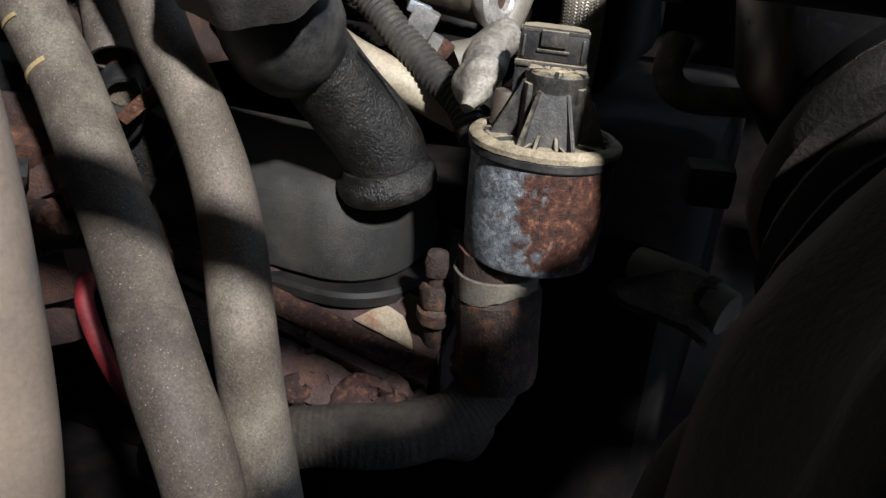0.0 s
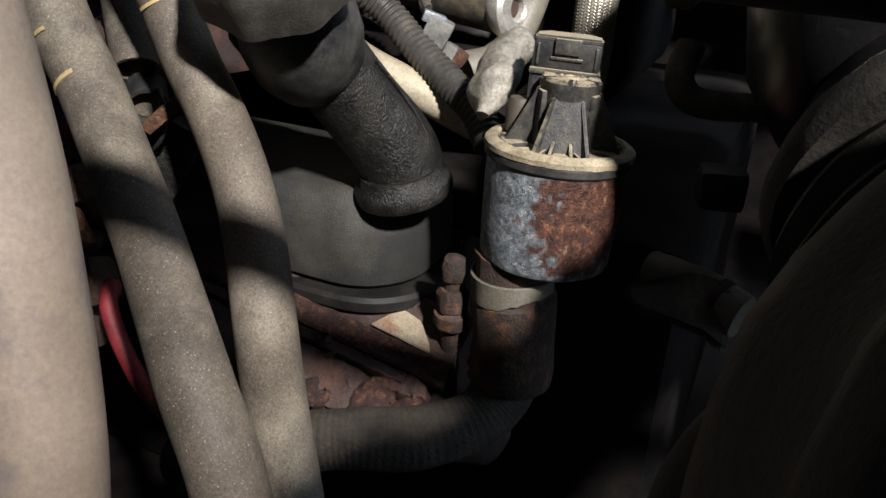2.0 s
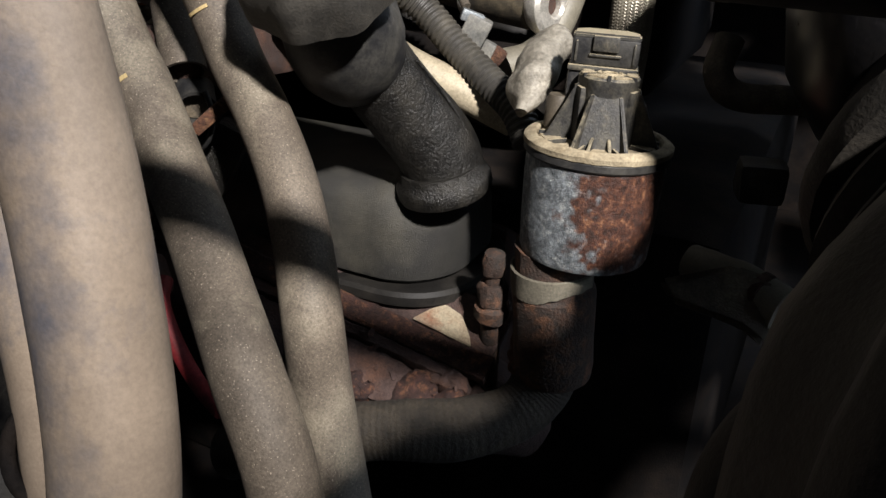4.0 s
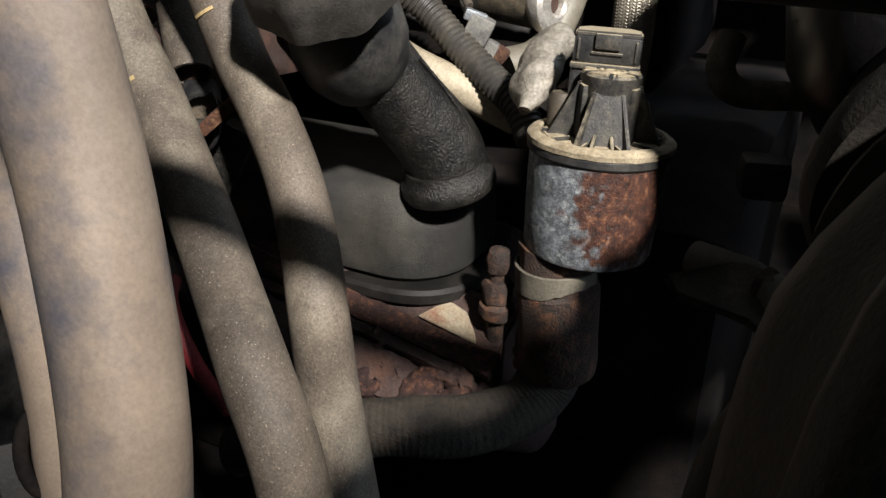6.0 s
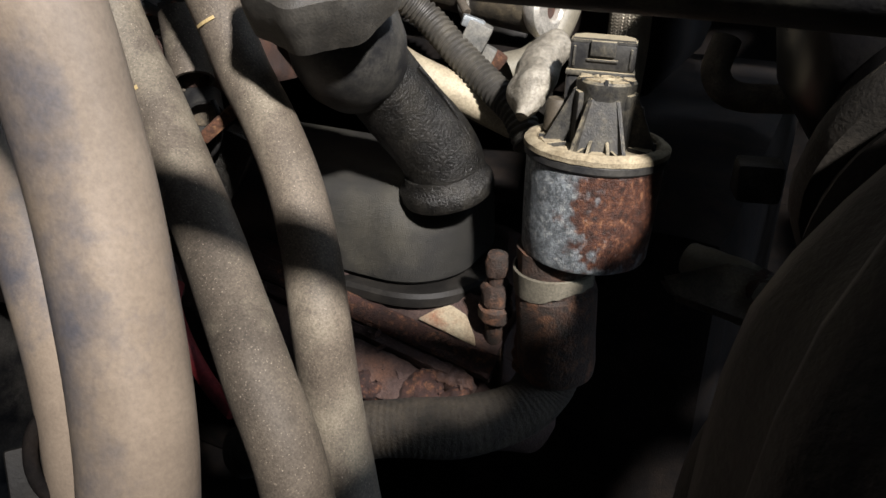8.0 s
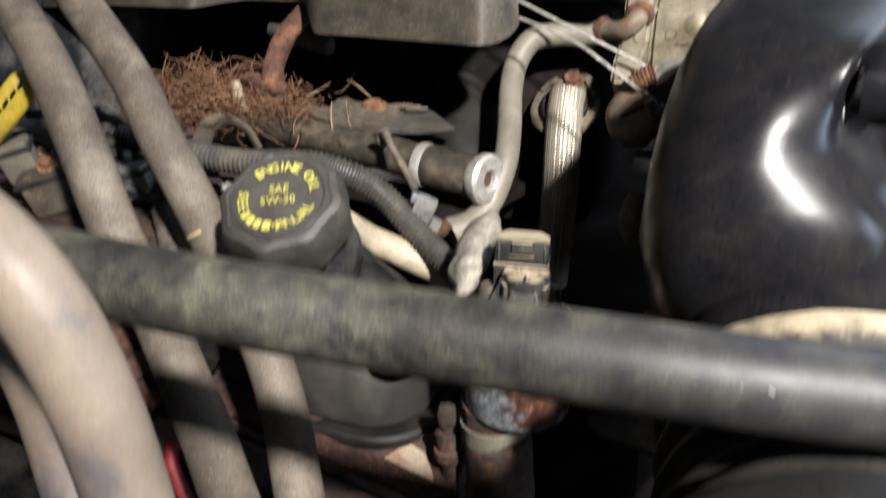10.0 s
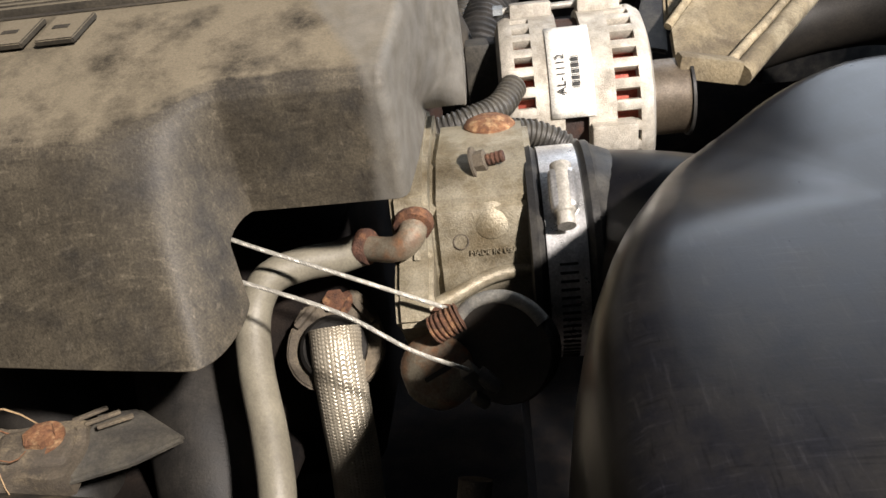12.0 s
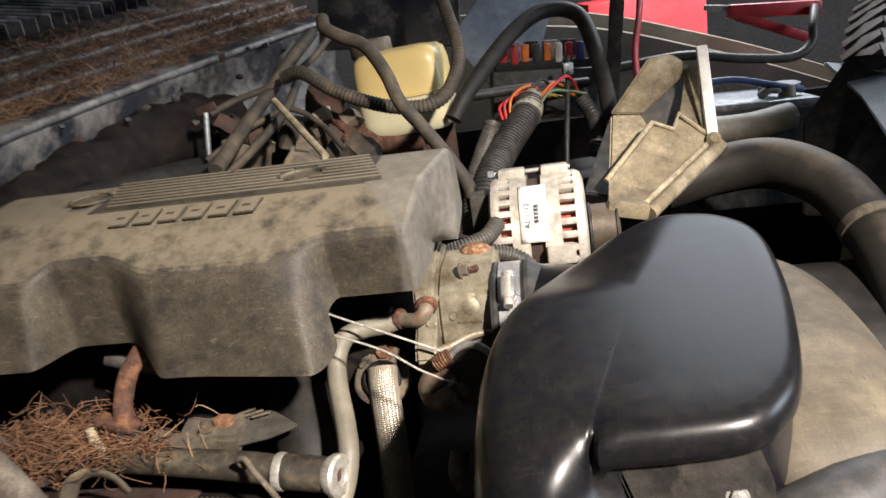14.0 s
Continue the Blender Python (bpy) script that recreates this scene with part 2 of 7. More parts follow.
def wiped(m):
    """Lays a paler wiped patch with an uneven edge over the end of the cover."""
    n, l = m.node_tree.nodes, m.node_tree.links
    b = n["Principled BSDF"]
    co = n.new("ShaderNodeTexCoord").outputs["Object"]
    sep = n.new("ShaderNodeSeparateXYZ")
    l.new(co, sep.inputs[0])

    def calc(op, a, c, d=0.0):
        k = n.new("ShaderNodeMath")
        k.operation = op
        for sock, v in zip(k.inputs, (a, c, d)):
            if isinstance(v, float):
                sock.default_value = v
            else:
                l.new(v, sock)
        return k.outputs[0]

    slant = calc("MAXIMUM", calc("SUBTRACT", 0.603, sep.outputs["Y"]), 0.0)
    nz = n.new("ShaderNodeTexNoise")
    nz.inputs["Scale"].default_value, nz.inputs["Detail"].default_value = 90.0, 6.0
    l.new(co, nz.inputs["Vector"])
    edge = calc("SUBTRACT", sep.outputs["X"], calc("MULTIPLY_ADD", slant, 0.56, -0.135))
    edge = calc("MULTIPLY_ADD", nz.outputs["Fac"], -0.012, edge)
    r = n.new("ShaderNodeMapRange")
    r.inputs["From Min"].default_value, r.inputs["From Max"].default_value = -0.002, 0.004
    r.inputs["To Max"].default_value = 0.62
    l.new(edge, r.inputs["Value"])
    x = n.new("ShaderNodeMix")
    x.data_type = "RGBA"
    old = b.inputs["Base Color"].links[0].from_socket
    tone = n.new("ShaderNodeValToRGB")
    tone.color_ramp.elements[0].position, tone.color_ramp.elements[0].color = 0.3, (0.115, 0.107, 0.090, 1)
    tone.color_ramp.elements[1].position, tone.color_ramp.elements[1].color = 0.7, (0.200, 0.192, 0.172, 1)
    l.new(nz.outputs["Fac"], tone.inputs[0])
    l.new(r.outputs["Result"], x.inputs[0])
    l.new(old, x.inputs[6])
    l.new(tone.outputs["Color"], x.inputs[7])
    l.new(x.outputs[2], b.inputs["Base Color"])
    return m


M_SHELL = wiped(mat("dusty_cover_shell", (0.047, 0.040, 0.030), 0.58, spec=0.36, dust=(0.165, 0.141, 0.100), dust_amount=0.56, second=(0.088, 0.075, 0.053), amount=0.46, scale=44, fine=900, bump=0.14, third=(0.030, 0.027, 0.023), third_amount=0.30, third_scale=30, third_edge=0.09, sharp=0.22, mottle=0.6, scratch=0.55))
# dusty tops; the dark base paints shade onto rib and letter flanks
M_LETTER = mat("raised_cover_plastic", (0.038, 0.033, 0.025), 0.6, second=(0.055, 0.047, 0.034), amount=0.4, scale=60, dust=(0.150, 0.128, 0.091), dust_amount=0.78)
M_GLOSS = mat("glossy_black_plastic", (0.0080, 0.0080, 0.0098), 0.31, rough_var=0.10, spec=0.30, second=(0.0135, 0.0125, 0.0120), amount=0.42, scale=55, fine=900, bump=0.03, mottle=0.35, scratch=0.6)
M_GLOSS_DUSTY = mat("dust_filmed_black_plastic", (0.013, 0.0125, 0.012), 0.36, spec=0.4, second=(0.030, 0.027, 0.023), amount=0.45, scale=40, fine=900, bump=0.1, third=(0.060, 0.052, 0.040), third_amount=0.2, third_scale=30, scratch=0.4)
M_DUSTY_BLACK = mat("dust_coated_black_plastic", (0.105, 0.086, 0.060), 0.62, second=(0.068, 0.056, 0.040), amount=0.45, scale=26, fine=900, bump=0.15, mottle=0.6, third=(0.155, 0.128, 0.086), third_amount=0.28, third_scale=16, scratch=0.25)
M_RUBBER = mat("dull_black_rubber", (0.013, 0.012, 0.011), 0.6, spec=0.3, second=(0.028, 0.025, 0.021), amount=0.4, scale=35, bump=0.2)
M_BELLOWS = mat("worn_bellows_rubber", (0.01012, 0.009108, 0.008096), 0.55, spec=0.28, second=(0.02125, 0.01771, 0.01417), amount=0.42, scale=45, fine=700, bump=0.25, scratch=0.4, third=(0.03036, 0.0253, 0.01923), third_amount=0.16, third_scale=30)
M_NEAR_BLACK = mat("matte_near_black", (0.010, 0.009, 0.009), 0.85, spec=0.08, second=(0.022, 0.017, 0.014), amount=0.4, scale=30, bump=0.4)
M_CONDUIT = mat("dusty_conduit", (0.048, 0.045, 0.040), 0.5, second=(0.088, 0.080, 0.064), amount=0.4, scale=70)
M_CONDUIT_BLACK = mat("black_conduit", (0.03, 0.03, 0.03), 0.5, second=(0.06, 0.055, 0.05), amount=0.35, scale=70)
M_RAIL = mat("sooty_fuel_rail", (0.042, 0.036, 0.028), 0.55, 0.1, second=(0.135, 0.110, 0.070), amount=0.36, scale=60, fine=800, bump=0.4, third=(0.025, 0.023, 0.02), third_amount=0.35, third_scale=45)
M_BRAID = mat("braided_steel_sleeve", (0.48, 0.435, 0.35), 0.38, 0.5, second=(0.38, 0.335, 0.26), amount=0.4, scale=60, fine=1500, bump=0.1, mottle=0.3)
M_CABLE = mat("galvanised_cable", (0.52, 0.50, 0.44), 0.5, 0.4, bump=0.1)
M_RED = mat("red_plastic", (0.55, 0.035, 0.04), 0.45, second=(0.42, 0.03, 0.035), amount=0.4, scale=40)
M_RED_RUBBER = mat("red_rubber_wire", (0.27, 0.025, 0.03), 0.6, second=(0.15, 0.016, 0.02), amount=0.4, scale=60)
M_ORANGE = mat("orange_plastic", (0.80, 0.20, 0.03), 0.45)
M_YELLOW = mat("yellow_plastic", (0.62, 0.46, 0.04), 0.5, second=(0.45, 0.34, 0.06), amount=0.4, scale=60)
M_YELLOW_PRINT = mat("yellow_print", (0.70, 0.66, 0.12), 0.6)
M_RESERVOIR = mat("yellowed_translucent_plastic", mottle=0.12, colour=(0.62, 0.48, 0.20), rough=0.35, second=(0.60, 0.47, 0.20), amount=0.4, scale=14, bump=0.03)
M_FLUID = mat("pale_reservoir_plastic", mottle=0.12, colour=(0.60, 0.56, 0.36), rough=0.35, second=(0.55, 0.52, 0.35), amount=0.4, scale=14, bump=0.03)
M_BLUEGREY = mat("blue_grey_plastic", (0.26, 0.29, 0.33), 0.5, second=(0.36, 0.38, 0.41), amount=0.4, scale=30)
M_PAINT = mat("tan_body_paint", (0.425, 0.3812, 0.3063), 0.3, 0.2, second=(0.35, 0.3125, 0.25), amount=0.3, scale=10, bump=0.03, coat=0.3)
M_LIP = mat("dusty_painted_steel_lip", (0.1941, 0.189, 0.189), 0.55, second=(0.07594, 0.07087, 0.0675), amount=0.45, scale=40, fine=600, bump=0.4, third=(0.3375, 0.3121, 0.27), third_amount=0.25, third_scale=30)
M_COWL = mat("grimy_firewall_steel", (0.026, 0.028, 0.036), 0.6, spec=0.3, second=(0.068, 0.06, 0.052), amount=0.35, scale=18, fine=600, bump=0.3, third=(0.25, 0.235, 0.215), third_amount=0.36, third_scale=9)
M_NEEDLE = mat("dry_pine_needles", (0.1632, 0.08568, 0.04488), 0.85, second=(0.1387, 0.06528, 0.03264), amount=0.5, scale=40)
# needle colour raised to carry the extra light on the cowl shelf
M_NEEDLE_LIT = mat("lit_pine_needles", (0.25, 0.135, 0.075), 0.85, second=(0.20, 0.10, 0.05), amount=0.5, scale=40)
M_NEEDLE_PALE = mat("pale_straw", (0.42, 0.30, 0.17), 0.85, second=(0.3, 0.2, 0.11), amount=0.5, scale=40)
M_FLOOR = mat("stained_concrete", (0.22, 0.21, 0.195), 0.85, second=(0.15, 0.145, 0.135), amount=0.4, scale=3, fine=90, bump=0.3)
M_WALL = mat("dim_garage_wall", (0.16, 0.155, 0.15), 0.9, second=(0.12, 0.118, 0.115), amount=0.4, scale=2, fine=60)
M_WRAP = mat("dark_cloth_wrap", (0.0442, 0.03485, 0.0238), 0.85, second=(0.0221, 0.01785, 0.01275), amount=0.5, scale=70, fine=600, bump=0.8)
M_BRACKET = mat("dusty_brown_bracket", (0.12, 0.098, 0.070), 0.8, second=(0.075, 0.062, 0.048), amount=0.45, scale=55, fine=800, bump=0.5, third=(0.20, 0.16, 0.105), third_amount=0.24, third_scale=50)
M_FLAKE = mat("flaking_orange_rust", (0.26, 0.125, 0.058), 0.9, second=(0.15, 0.068, 0.036), amount=0.5, scale=260, fine=900, bump=1.0, third=(0.46, 0.30, 0.16), third_amount=0.25, third_scale=150)
M_BRAKE = mat("dust_brown_steel_line", (0.04752, 0.03888, 0.02664), 0.75, second=(0.02448, 0.02016, 0.01512), amount=0.5, scale=30, fine=500, bump=0.4, third=(0.0936, 0.072, 0.0468), third_amount=0.22, third_scale=22)
M_BOX = mat("dust_caked_box_plastic", (0.27, 0.22, 0.135), 0.9, second=(0.15, 0.12, 0.078), amount=0.5, scale=30, fine=500, bump=0.7, third=(0.36, 0.31, 0.21), third_amount=0.3, third_scale=25)
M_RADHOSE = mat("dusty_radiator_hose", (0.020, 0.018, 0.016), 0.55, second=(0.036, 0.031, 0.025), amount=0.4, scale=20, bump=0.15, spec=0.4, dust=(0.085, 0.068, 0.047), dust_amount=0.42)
M_GASKET = mat("tan_gasket_metal", (0.36, 0.31, 0.215), 0.8, second=(0.26, 0.2, 0.13), amount=0.4, scale=60, third=(0.2, 0.09, 0.05), third_amount=0.2, third_scale=50)
M_WIRE_WHITE = mat("white_plastic", (0.70, 0.68, 0.60), 0.5)
M_BLUE = mat("blue_plastic", (0.04, 0.07, 0.19), 0.5)
M_PULLEY = mat("worn_pulley_steel", (0.125, 0.10, 0.072), 0.5, 0.3, second=(0.09, 0.07, 0.05), amount=0.4, scale=100)


# ---- mesh helpers ----
def thing(name, label, category, group="", kind="", at_=(0, 0, 0)):
    ob = new(name)
    ob.empty_display_size = 0.01
    ob.location = at_
    return tagged(ob, label, category, group, kind)


def part(name, bm, material, parent=None, label="", smooth=True):
    bmesh.ops.recalc_face_normals(bm, faces=bm.faces)
    me = bpy.data.meshes.new(name)
    bm.to_mesh(me)
    bm.free()
    for p in me.polygons:
        p.use_smooth = smooth
    if smooth:
        me.set_sharp_from_angle(angle=radians(38))
    for one in material if isinstance(material, (list, tuple)) else [material]:
        me.materials.append(one)
    ob = new(name, me)
    if parent is not None:
        ob.parent = parent
        if parent.type == "EMPTY":
            ob.matrix_parent_inverse = Matrix.Translation(-parent.location)
    if label:
        ob["label"] = label
    return ob


def solo(name, bm, material, label, category, group="", kind="", smooth=True):
    return tagged(part(name, bm, material, None, "", smooth), label, category, group, kind)


def spline(points, per=6):
    k = [Vector(p) for p in points]
    k = [2 * k[0] - k[1], *k, 2 * k[-1] - k[-2]]
    out = []
    for i in range(1, len(k) - 2):
        a, b, c, d = k[i - 1 : i + 3]
        for s in range(per):
            u = s / per
            out.append(0.5 * (2 * b + (c - a) * u + (2 * a - 5 * b + 4 * c - d) * u * u + (3 * b - a - 3 * c + d) * u**3))
    out.append(k[-2])
    return out


def resample(points, step):
    out, carry = [points[0].copy()], 0.0
    for a, b in zip(points, points[1:]):
        length = (b - a).length
        s = step - carry
        while s <= length:
            out.append(a.lerp(b, s / length))
            s += step
        carry = length - (s - step)
    return out


def skin(bm, rings, closed=True, caps=True):
    verts = [[bm.verts.new(p) for p in ring] for ring in rings]
    n = len(rings[0])
    for a, b in zip(verts, verts[1:]):
        for i in range(n if closed else n - 1):
            j = (i + 1) % n
            bm.faces.new((a[i], a[j], b[j], b[i]))
    if caps:
        bm.faces.new(verts[0])
        bm.faces.new(verts[-1])
    return verts


def tube(points, radius, seg=16, per=6, bm=None, smooth_path=True, flat=1.0, caps=True):
    """A pipe through the points; radius: a number, a list for the control points, or a function of 0..1."""
    bm = bm or bmesh.new()
    path = spline(points, per) if smooth_path else [Vector(p) for p in points]
    n = len(path)
    rings, side = [], None
    for i, p in enumerate(path):
        ahead = (path[min(i + 1, n - 1)] - path[max(i - 1, 0)]).normalized()
        if side is None:
            side = ahead.orthogonal().normalized()
        side = (side - ahead * side.dot(ahead)).normalized()
        up = ahead.cross(side)
        u = i / max(1, n - 1)
        if callable(radius):
            r = radius(u)
        elif isinstance(radius, (list, tuple)):
            f = u * (len(radius) - 1)
            j = min(int(f), len(radius) - 2)
            r = radius[j] + (radius[j + 1] - radius[j]) * (f - j)
        else:
            r = radius
        rings.append([p + r * (math.cos(a) * side + flat * math.sin(a) * up) for a in (2 * math.pi * s / seg for s in range(seg))])
    skin(bm, rings, True, caps)
    return bm


def corrugated(points, radius, pitch=0.004, depth=0.12, seg=18):
    path = resample(spline(points, 16), pitch / 4)
    wave = (1.0, 1.0, 1.0 - depth, 1.0 - depth)
    n = len(path) - 1
    return tube(path, lambda u: radius * wave[round(u * n) % 4], seg, smooth_path=False)


def lathe(profile, m=None, seg=32, bm=None, wobble=None):
    """Turns (radius, height) pairs about z, then places them by m."""
    bm = bm or bmesh.new()
    m = m or Matrix.Identity(4)
    rings = []
    for r, h in profile:
        rings.append([m @ Vector((r * (wobble(a) if wobble else 1) * math.cos(a), r * (wobble(a) if wobble else 1) * math.sin(a), h)) for a in (2 * math.pi * s / seg for s in range(seg))])
    skin(bm, rings, True, True)
    return bm


def block(size, m=None, bevel=0.0, bm=None, segments=2):
    bm = bm or bmesh.new()
    own = bmesh.ops.create_cube(bm, size=1.0)["verts"]
    bmesh.ops.scale(bm, vec=size, verts=own)
    if bevel:
        edges = list({e for v in own for e in v.link_edges})
        made = bmesh.ops.bevel(bm, geom=edges, offset=bevel, segments=segments, affect="EDGES", profile=0.6)
        own = list({v for f in made["faces"] for v in f.verts} | {v for v in own if v.is_valid})
    if m is not None:
        bmesh.ops.transform(bm, matrix=m, verts=own)
    return bm


def prism(outline, depth, m=None, bevel=0.0, bm=None):
    """A flat outline in x, y pulled up by depth."""
    bm = bm or bmesh.new()
    low, high = [bm.verts.new((x, y, 0)) for x, y in outline], [bm.verts.new((x, y, depth)) for x, y in outline]
    bm.faces.new(low)
    bm.faces.new(high)
    n = len(outline)
    for i in range(n):
        bm.faces.new((low[i], low[(i + 1) % n], high[(i + 1) % n], high[i]))
    own = low + high
    if bevel:
        bmesh.ops.recalc_face_normals(bm, faces=bm.faces)
        made = bmesh.ops.bevel(bm, geom=list({e for v in own for e in v.link_edges}), offset=bevel, segments=2, affect="EDGES")
        own = list({v for f in made["faces"] for v in f.verts} | {v for v in own if v.is_valid})
    if m is not None:
        bmesh.ops.transform(bm, matrix=m, verts=own)
    return bm


def axis(a, b):
    """The pose with its z from a to b and its origin at a."""
    a, b = Vector(a), Vector(b)
    return Matrix.Translation(a) @ (b - a).to_track_quat("Z", "Y").to_matrix().to_4x4()


def roughen(bm, amount, size=60.0):
    for v in bm.verts:
        v.co += noise.noise_vector(v.co * size) * amount
    return bm


def lumpy(size, m, amount, freq=60.0, cuts=6):
    """A block worn to an uneven lump."""
    bm = block(size)
    bmesh.ops.subdivide_edges(bm, edges=bm.edges[:], cuts=cuts, use_grid_fill=True)
    for v in bm.verts:
        k = Vector((2 * v.co.x / size[0], 2 * v.co.y / size[1], 2 * v.co.z / size[2]))
        v.co *= 1.0 - 0.10 * max(0.0, k.length - 1.0)
    bmesh.ops.transform(bm, matrix=m, verts=bm.verts)
    return roughen(bm, amount, freq)


def bolt(place, towards, r, h, material, parent=None, label="rusty hex bolt head", name="bolt"):
    d = Vector(towards).normalized()
    a = Vector(place)
    bm = lathe([(r * 1.45, 0), (r * 1.45, h * 0.18)], axis(a, a + d), 20)
    lathe([(r, h * 0.16), (r, h * 0.9), (r * 0.82, h)], axis(a, a + d), 6, bm)
    return part(name, bm, material, parent, label)


def lettering(name, words, size, m, material, parent, depth=0.0004, spacing=1.0):
    cu = bpy.data.curves.new(name, "FONT")
    cu.body, cu.size, cu.extrude, cu.align_x, cu.align_y, cu.space_character = words, size, depth, "CENTER", "CENTER", spacing
    cu.resolution_u = 2
    ob = new(name, cu)
    bpy.context.view_layer.update()
    me = bpy.data.meshes.new_from_object(ob.evaluated_get(bpy.context.evaluated_depsgraph_get()))
    bpy.data.objects.remove(ob)
    bm = bmesh.new()
    bm.from_mesh(me)
    bpy.data.meshes.remove(me)
    bmesh.ops.transform(bm, matrix=m, verts=bm.verts)
    return part(name, bm, material, parent, "", False)


# ---- setting ----
bm = bmesh.new()
bmesh.ops.create_grid(bm, x_segments=8, y_segments=8, size=40)
solo("ground", bm, M_FLOOR, "stained grey concrete garage floor under the truck", "floor", kind="structure")
for wname, place, size in (("wall_north", (0, 5.0, 1.5), (12, 0.2, 3.0)), ("wall_south", (0, -4.0, 1.5), (12, 0.2, 3.0)), ("wall_east", (6.1, 0.5, 1.5), (0.2, 8.8, 3.0)), ("wall_west", (-6.1, 0.5, 1.5), (0.2, 8.8, 3.0))):
    solo(wname, block(size, Matrix.Translation(place)), M_WALL, "dim plain grey wall of the garage", "wall", kind="structure", smooth=False)


# ---- engine bay shell ----
body = thing("truck_body", "grimy dark engine bay with tan painted fender rim of a truck", "truck body", at_=(0, 0.7, 0.0))
# firewall and cowl shelf, running along the rear of the bay
shelf = [(-0.66, 0.10), (-0.655, 0.50), (-0.645, 0.80), (-0.565, 1.147), (-0.41, 1.62)]
bm = bmesh.new()
rows_ = []
for i, p in enumerate(spline([(x, y, 1.32 + 0.10 * (y - 0.7)) for x, y in shelf], 6)):
    w = 0.004 * math.sin(i * 1.7)
    rows_.append([p + Vector(o) for o in ((0.012, 0, -0.75), (0.012, 0, -0.22), (0.02 + w, 0, -0.16), (0.0, 0, -0.10), (0.01, 0, -0.05), (0.028, -0.004, -0.012), (0.03, 0, 0.0), (0.022, 0, 0.010), (-0.02, 0.02, 0.018), (-0.08, 0.05, 0.022), (-0.085, 0.05, 0.048), (-0.25, 0.12, 0.075), (-0.5, 0.25, 0.16))])
skin(bm, rows_, False, False)
cowl = part("firewall", roughen(bm, 0.003, 14), M_COWL, body, "dark grimy sheet steel firewall with a litter-covered cowl shelf")
cowl.modifiers.new("thick", "SOLIDIFY").thickness = 0.003
part("seam", tube([(x + 0.03, y, 1.328 + 0.10 * (y - 0.7)) for x, y in shelf], 0.006, 10), M_LIP, cowl, "dusty rubber weather seal")
for k in range(3):
    part("lip", tube([(x - 0.05 - 0.055 * k, y + 0.03 + 0.025 * k, 1.358 + 0.022 * k + 0.10 * (y - 0.7)) for x, y in shelf], 0.004 + 0.002 * (k % 2), 8), M_LIP, cowl)
for k in range(16):
    part("slat", block((0.16, 0.006, 0.030), pose(-0.92 + 0.030 * k * 0.27, 0.98 + 0.030 * k, 1.475 + 0.003 * k, 35, 10, -72 + 90), 0.001), M_COWL, cowl, "cowl vent slat")
# driver's side fender rim and inner apron
bm = bmesh.new()
rim = spline([(-0.35, 1.72, 1.40), (0.10, 1.68, 1.362), (0.378, 1.645, 1.280), (0.59, 1.60, 1.196), (0.70, 1.52, 1.14), (0.78, 1.38, 1.08)], 6)
skin(bm, [[p + Vector(o) for o in ((0.02, 0.25, -0.20), (0.01, 0.10, -0.06), (0, 0.04, -0.014), (0, 0.010, -0.001), (0, 0, -0.003), (0, -0.005, -0.03), (0, -0.045, -0.032), (0, -0.05, -0.06), (-0.02, -0.08, -0.5), (-0.02, -0.08, -0.9))] for p in rim], False, False)
f = part("fender", bm, M_PAINT, body, "tan painted fender rim")
f.modifiers.new("thick", "SOLIDIFY").thickness = 0.003
part("apron", block((1.5, 0.02, 0.75), Matrix.Translation((0.05, 1.52, 0.78)), 0.004), M_NEAR_BLACK, body)
part("near_apron", block((1.6, 0.02, 0.5), Matrix.Translation((0.05, -0.16, 0.68)), 0.004), M_NEAR_BLACK, body)
part("crossmember", block((1.5, 1.68, 0.04), Matrix.Translation((0.05, 0.68, 0.52)), 0.01), M_NEAR_BLACK, body)
part("radiator_support", block((0.06, 1.7, 0.55), Matrix.Translation((0.82, 0.68, 0.78)), 0.01), M_NEAR_BLACK, body)
# raised shroud panel beside the battery
bm = prism([(0.0, 0.0), (0.06, 0.09), (0.10, 0.09), (0.36, -0.06), (0.36, -0.16), (0.0, -0.14)], 0.012, pose(0.425, 1.12, 1.17, 78, 0, -18), 0.003)
part("shroud", bm, M_BLACK, body, "black plastic radiator shroud end")
part("cap_panel", prism([(0, 0), (0.22, -0.09), (0.26, 0.02), (0.05, 0.10)], 0.008, pose(0.475, 1.12, 1.245, 0, 14, -12), 0.003), M_BLUEGREY, body, "grey painted support panel")

# ---- engine block, heads, valve cover ----
engine = thing("engine", "oily black engine block with a rusty exhaust manifold", "engine", at_=(-0.25, 0.6, 0.55))
part("block", block((0.62, 0.60, 0.36), Matrix.Translation((-0.34, 0.76, 0.72)), 0.03), M_NEAR_BLACK, engine)
part("intake", block((0.46, 0.30, 0.20), Matrix.Translation((-0.36, 0.77, 1.03)), 0.03), M_NEAR_BLACK, engine, "black intake under the cover")
part("cylinder_head", block((0.46, 0.12, 0.14), pose(-0.40, 0.455, 0.80, -30, 0, 0), 0.012), M_RUST_DARK, engine, "rust-stained cylinder head")
